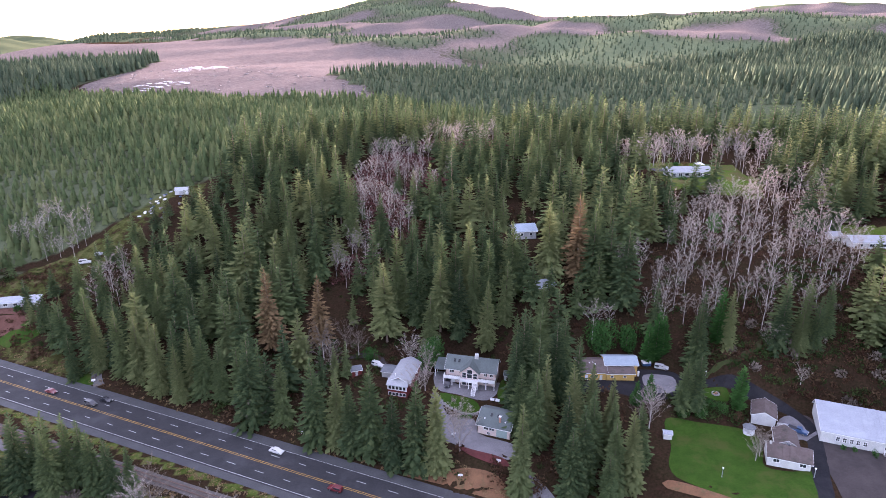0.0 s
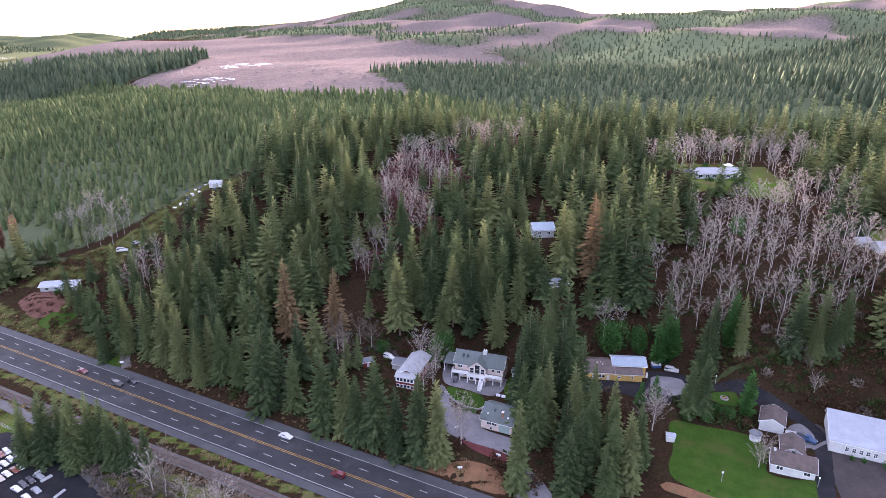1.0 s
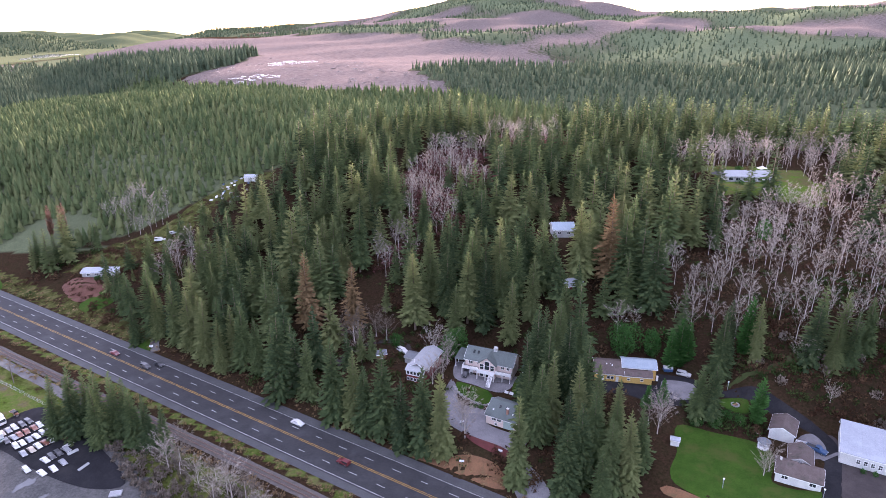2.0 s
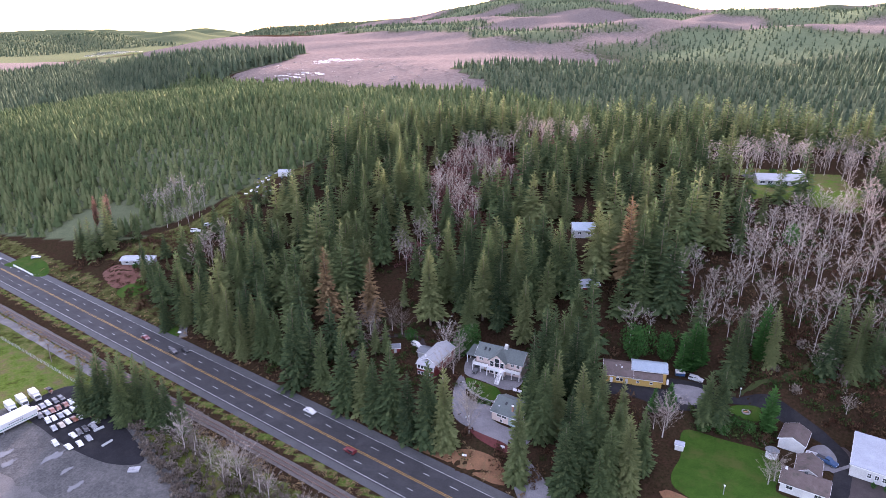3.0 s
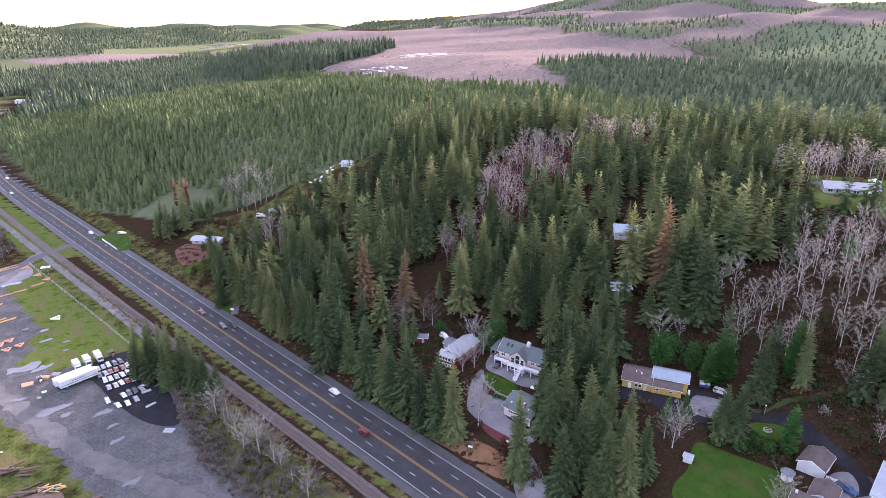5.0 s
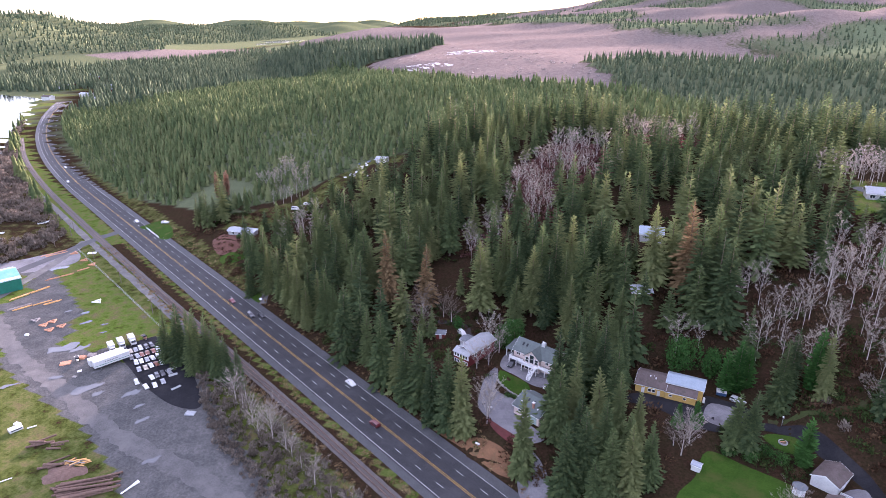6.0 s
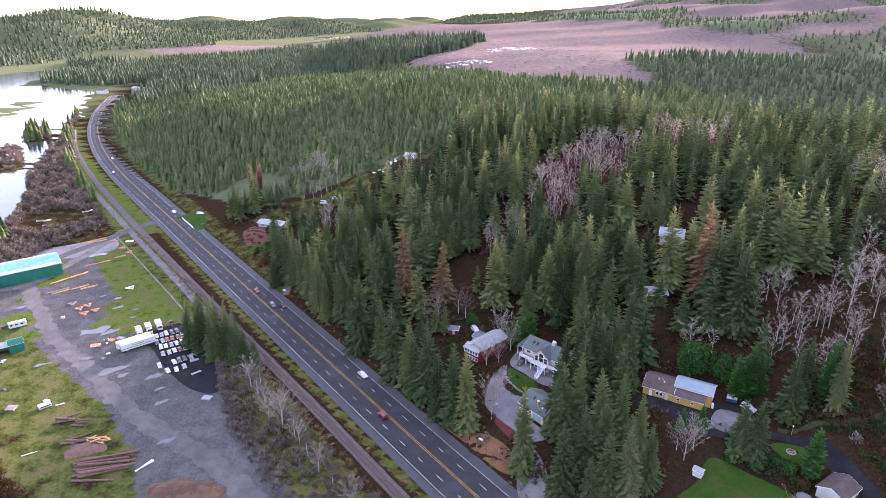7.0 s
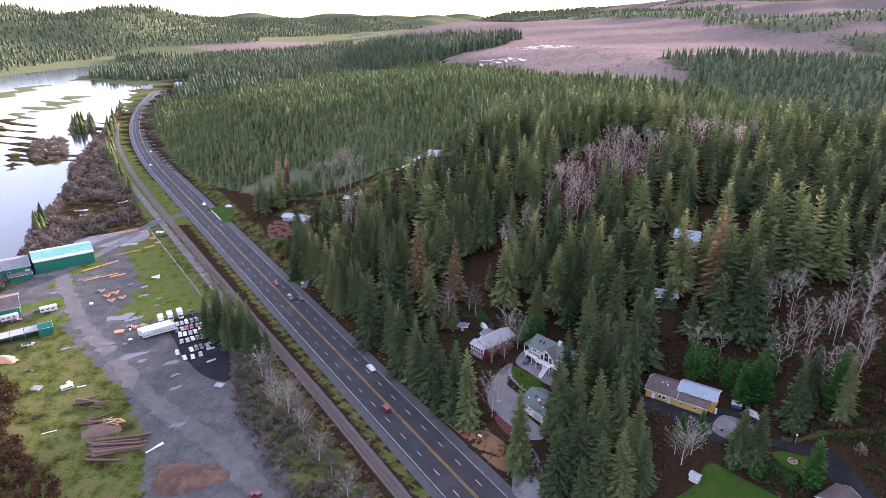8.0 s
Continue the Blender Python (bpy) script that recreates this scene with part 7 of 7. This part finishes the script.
for k, (x, y, r, h, mat, lab, nm, n, lf) in enumerate(((-27, 204.5, 2.4, 5.5, CYPRESS, "round clipped green bush by the drive", "bush", 900, 0.4), (-2.5, 203, 5.5, 11, IVY, "big ivy-green evergreen tree behind the house", "evergreen_tree", 2600, 0.6), (57, 204, 6.0, 12, IVY, "broad evergreen tree overgrown with ivy", "evergreen_tree", 2600, 0.6), (66, 203, 4.5, 9, IVY, "evergreen tree overgrown with ivy", "evergreen_tree", 1800, 0.6),
                                                       (118, 262, 4.0, 8, CYPRESS, "rounded light green tree on the slope", "evergreen_tree", 1400, 0.6), (-186, 252, 1.8, 2.4, CYPRESS, "green bush beside the white-roofed house", "bush", 500, 0.4), (84, 172.5, 2.4, 2.6, IVY, "dense shrub in the hedge bank", "bush", 700, 0.35), (80, 170, 2.6, 2.8, IVY, "dense shrub in the hedge bank", "bush", 700, 0.35), (88, 170.5, 2.6, 2.6, IVY, "dense shrub in the hedge bank", "bush", 700, 0.35), (75, 169, 2.2, 2.2, IVY, "dense shrub in the hedge bank", "bush", 600, 0.35),
                                                       (92, 168, 2.0, 2.2, BRAMBLE, "brown shrub in the hedge bank", "bush", 500, 0.35), (6, 174.8, 1.3, 1.2, IVY, "low green shrub below the lawn wall", "bush", 300, 0.3), (8.6, 174.4, 1.3, 1.2, IVY, "low green shrub below the lawn wall", "bush", 300, 0.3), (3.2, 175.4, 1.2, 1.1, BRAMBLE, "low brown shrub below the lawn wall", "bush", 300, 0.3), (-9, 200.5, 3.0, 5.0, IVY, "dark green shrub behind the red house", "bush", 900, 0.45), (114.4, 151.6, 0.8, 1.5, IVY, "small clipped bush at the hall", "bush", 260, 0.25), (117.2, 150.6, 0.8, 1.5, IVY, "small clipped bush at the hall", "bush", 260, 0.25), (122, 148.6, 0.9, 1.7, IVY, "small clipped bush at the hall", "bush", 260, 0.25),
                                                       (119, 308, 2.0, 1.6, IVY, "dark hedge shrub before the lodge", "bush", 400, 0.35), (125, 308.6, 2.0, 1.6, IVY, "dark hedge shrub before the lodge", "bush", 400, 0.35), (131, 309.4, 2.0, 1.6, IVY, "dark hedge shrub before the lodge", "bush", 400, 0.35), (118, 338, 2.4, 2.6, DRYGRASS, "yellowish shrub behind the lodge", "bush", 400, 0.4), (126, 339, 2.4, 2.6, IVY, "green shrub behind the lodge", "bush", 400, 0.4), (132, 340, 2.4, 2.6, DRYGRASS, "yellowish shrub behind the lodge", "bush", 400, 0.4))):
    shrub(nm, lab, x, y, r, h, lf, mat, n, 200 + k)
bare_proto = [single_tree("bare_tree", "leafless branching garden tree", "tree", bare_arrays(300 + i, 10, 7.0, 20, 2600, low=0.12), trunk_arrays(8, 0.2, 6), m, BARK_PALE, "bare garden trees") for i, m in ((0, TWIGS), (1, TWIGS), (2, TWIGS_RED))]
stand(bare_proto[:2], [(5, 158, 11), (3.4, 164, 9), (62.5, 163, 10), (64, 167, 7), (-9, 182, 8), (-6, 186, 8), (90.5, 151, 7), (88.5, 149, 6), (-12, 200, 10), (-6, 196, 9), (110, 190, 7), (116, 179, 5)], 21, 10)
stand(bare_proto[2:], [(-58, 184, 9), (-39, 196, 10), (-44, 207, 11), (-50, 206, 9), (-36, 210, 9), (60, 165, 6), (-62, 178, 8), (-31, 207, 8)], 22, 10)
stand(bare_proto, [(-83, 139, 9), (-80, 141, 10), (-78, 137, 9), (-60, 131, 9), (-57, 128, 10), (-54, 130, 8), (-50, 126, 9), (-62, 127, 8), (-46, 124, 7), (-70, 133, 8), (-40, 121, 7), (-32, 117, 8), (-24, 114, 7), (-66, 136, 7), (-14, 110, 7), (0, 104, 7)], 23, 10)
poplar = [single_tree("poplar", "slender brown-leaved poplar beside a meadow", "tree", conifer_arrays(330, 20, 1.7, 200, 5, 0.05, -1.6, 0.4), trunk_arrays(20, 0.2), POPLAR, BARK, "poplars")]
stand(poplar, [(-247, 298, 19), (-240, 300, 19), (-243.5, 302, 17)], 24, 20, 0.05)
drop(bare_proto + poplar)
brush = [(*bush_arrays(140 + i, 1.7, 2.4, 90, 0.7, 1.0), 2.4) for i in range(3)]
brush = [(v, f, h, np.zeros(len(f), int)) for v, f, h in brush]
X, Y, rng = spread_out(41, [from_road(175, -27), from_road(120, -26), from_road(60, -23), from_road(-80, -22), from_road(-80, -42), from_road(30, -40), from_road(70, -46), from_road(110, -46), from_road(150, -38)], 2.5, None, 0.9)
forest("brushwood", "tangled bare brush between railway and yard", "undergrowth", brush, [TWIGS_RED], X, Y, 1.9 * rng.uniform(0.4, 1.4, len(X)), 42)
X, Y, rng = spread_out(43, [(-60, 60), (-90, 68), (-125, 70), (-150, 84), (-175, 84), (-205, 78), (-200, 50), (-80, 30), (-40, 45)], 2.8, None, 0.9)
forest("brushwood", "dark bare thicket at the yard's edge", "undergrowth", brush, [BRAMBLE], X, Y, 2.4 * rng.uniform(0.5, 1.4, len(X)), 44)
SHOREBRUSH = [from_road(352, -52), from_road(372, -34), from_road(470, -33), from_road(700, -30), from_road(900, -28), from_road(700, -46), from_road(560, -62), from_road(480, -76), from_road(400, -94), from_road(350, -100), from_road(300, -122), from_road(250, -124), from_road(290, -108), from_road(340, -72)]
X, Y, rng = spread_out(45, SHOREBRUSH, 4.2, lambda x, y: (ground_z(x, y) > -1.9) & ((x + 342) ** 2 + (y - 217) ** 2 > 500), 0.85)
forest("brushwood", "grey leafless thicket along the shore", "undergrowth", brush, [TWIGS_RED], X, Y, 3.6 * rng.uniform(0.3, 1.5, len(X)), 46)
for k, (bu, bv, a, b) in enumerate(((640, -85, 70, 17), (760, -62, 42, 14), (850, -45, 60, 14))):
    X, Y, rng = spread_out(50 + k, [from_road(bu - a, bv - b), from_road(bu + a, bv - b), from_road(bu + a, bv + b), from_road(bu - a, bv + b)], 5.0, lambda x, y: ground_z(x, y) > -1.9, 0.8)
    if len(X):
        forest("brushwood", "leafless thicket on a spit in the water", "undergrowth", brush, [TWIGS_RED], X, Y, 3.6 * rng.uniform(0.4, 1.4, len(X)), 56 + k)
shore_firs = [lone(cone_arrays(180 + i, 16, 3.6, 6, 6), 16) for i in range(3)]
SX, SY = [], []
for bu, bv, a, b, n in ((770, -58, 60, 14, 44), (470, -34, 14, 3, 8), (540, -33, 22, 3, 9), (365, -92, 10, 6, 4), (870, -40, 70, 12, 40), (700, -30, 50, 5, 14), (600, -31, 30, 3, 7), (430, -33.5, 4, 2, 3)):
    r = np.random.RandomState(int(bu))
    for k in range(n):
        x, y = from_road(bu + r.uniform(-a, a), bv + r.uniform(-b, b))
        if gz(x, y) > -2.2:
            SX.append(x)
            SY.append(y)
SX, SY = np.array(SX), np.array(SY)
forest("shore_firs", "firs in loose groups along the shore", "forest", shore_firs, [NEEDLES], SX, SY, 14 * np.random.RandomState(6).uniform(0.5, 1.3, len(SX)), 61)

# the overgrown slope above the lane, and the bank below it
for k, (zone, gap, mat, hh, nm, lab) in enumerate((([(88, 190), (100, 184), (113, 174), (120, 168), (150, 160), (175, 200), (150, 232), (95, 218), (84, 202)], 2.7, BRAMBLE, 1.5, "brambles", "reddish brambles on the slope above the lane"), ([(88, 190), (113, 175), (150, 162), (175, 200), (150, 232), (95, 218)], 3.4, FERN, 1.5, "ferns", "dark ferns and salal on the slope above the lane"), ([(96, 186), (118, 172), (150, 165), (170, 200), (100, 212)], 9.0, TWIGS_RED, 2.6, "brushwood", "bare bushes on the slope above the lane"),
                                                   ([(70, 174.5), (92, 172), (95, 167), (80, 168), (68, 169)], 2.2, FERN, 1.6, "ferns", "dark green hedge bank above the lawn"), ([(-6, 152), (20, 146), (20, 143.5), (0, 150), (-40, 165), (-38, 167)], 1.9, DRYGRASS, 0.8, "dry_grass", "tawny dead fern on the bank by the road"), ([(-205, 252), (-188, 238), (-170, 244), (-160, 285), (-185, 300), (-205, 285)], 3.6, BRAMBLE, 1.1, "brambles", "red brown bracken about the clearing"), ([(-64, 186), (-22, 168), (-6, 172), (-2, 206), (-30, 214), (-64, 222)], 3.0, BRAMBLE, 1.2, "brambles", "brown brambles about the red house"), ([(-64, 186), (-22, 168), (-6, 172), (24, 205), (-30, 214), (-64, 222)], 4.6, FERN, 1.5, "ferns", "dark ferns about the houses"))):
    X, Y, rng = spread_out(80 + k, zone, gap, lambda x, y: np.all([np.hypot(x - p.x, y - p.y) > 3.4 for p in LANE], axis=0) & (np.hypot(x + 13, y - 190) > 9.5) & (np.hypot(x - 9, y - 192) > 15) & (np.hypot(x - 13, y - 168) > 11), 0.85)
    forest(nm, lab, "undergrowth", scrub if mat is not TWIGS_RED else brush, [mat], X, Y, hh * rng.uniform(0.4, 1.5, len(X)), 90 + k)

# stumps and slash on the logged slope
slash = []
for i in range(3):
    bm = bmesh.new()
    r = random.Random(70 + i)
    for k in range(7):
        a = r.uniform(0, 6.28)
        p = Vector((r.uniform(-2, 2), r.uniform(-2, 2), 0.3))
        add_tube(bm, p, p + Vector((math.cos(a) * 2.6, math.sin(a) * 2.6, r.uniform(0, 0.8))), 0.22, 0.12, 4)
    bmesh.ops.triangulate(bm, faces=bm.faces)
    bm.verts.ensure_lookup_table()
    slash.append((np.array([v.co[:] for v in bm.verts]), np.array([[v.index for v in f.verts] for f in bm.faces]), 1.0, np.zeros(len(bm.faces), int)))
    bm.free()
X, Y, rng = spread_out(71, CLEARCUT, 19, None, 0.7)
forest("logging_slash", "stumps and slash left on the logged slope", "slash", slash, [TIMBER_GREY], X, Y, rng.uniform(0.5, 1.3, len(X)), 72)
for k, LANDING in enumerate(([(-392, 738), (-352, 716), (-300, 772), (-318, 800), (-352, 772)], [(-402, 905), (-345, 880), (-305, 940), (-330, 975), (-372, 958)])):
    X, Y, rng = spread_out(73 + k, LANDING, 7, lambda x, y: waves(x, y, 18, 1.0) > -0.5, 0.75)
    forest("logging_slash", "pale heaps of cut logs beside the logging track", "slash", slash, [TRIM_WHITE], X, Y, rng.uniform(0.6, 1.4, len(X)), 74 + k)

# the town down the highway
rng_v = random.Random(31)
for k in range(34):
    u, v = rng_v.uniform(1000, 1500), rng_v.uniform(-110, 120)
    if abs(v) < 22:
        continue
    x, y = from_road(u, v)
    if gz(x, y) < -1.5:
        continue
    paint = rng_v.choice((WALL_WHITE, WALL_GREY, WALL_WHITE, WALL_RED))
    h = thing("house", "small distant town building with pale roof", "house", at(x, y, rng_v.uniform(0, 90)), "town buildings")
    w = rng_v.uniform(6, 14)
    gable(h, -w, -5, w, 5, 0, rng_v.uniform(3, 5.5), 1.8, paint, rng_v.choice((ROOF_PALE, ROOF_WHITE, ROOF_SLATE, ROOF_BROWN)), 0.4, gutters=False)
for k in range(12):
    u, v = 600 + rng_v.uniform(-40, 60), -72 + rng_v.uniform(-14, 14)
    x, y = from_road(u, v)
    if gz(x, y) < -1.7:
        continue
    t = thing("boat", "laid-up boats and crates on the spit", "boat", at(x, y, rng_v.uniform(0, 180)), "boats on the spit")
    part("hull", prism([(-4, 0.2), (3, 0.2), (4.2, 1.6), (-4, 1.5)], -1.3, 1.3, "y"), rng_v.choice((CAR["white"], CAR["silver"], CAR["blue"])), t)
    part("cabin", box(-2, -0.9, 1.5, 0.5, 0.9, 2.8, 0.1), CAR["white"], t)
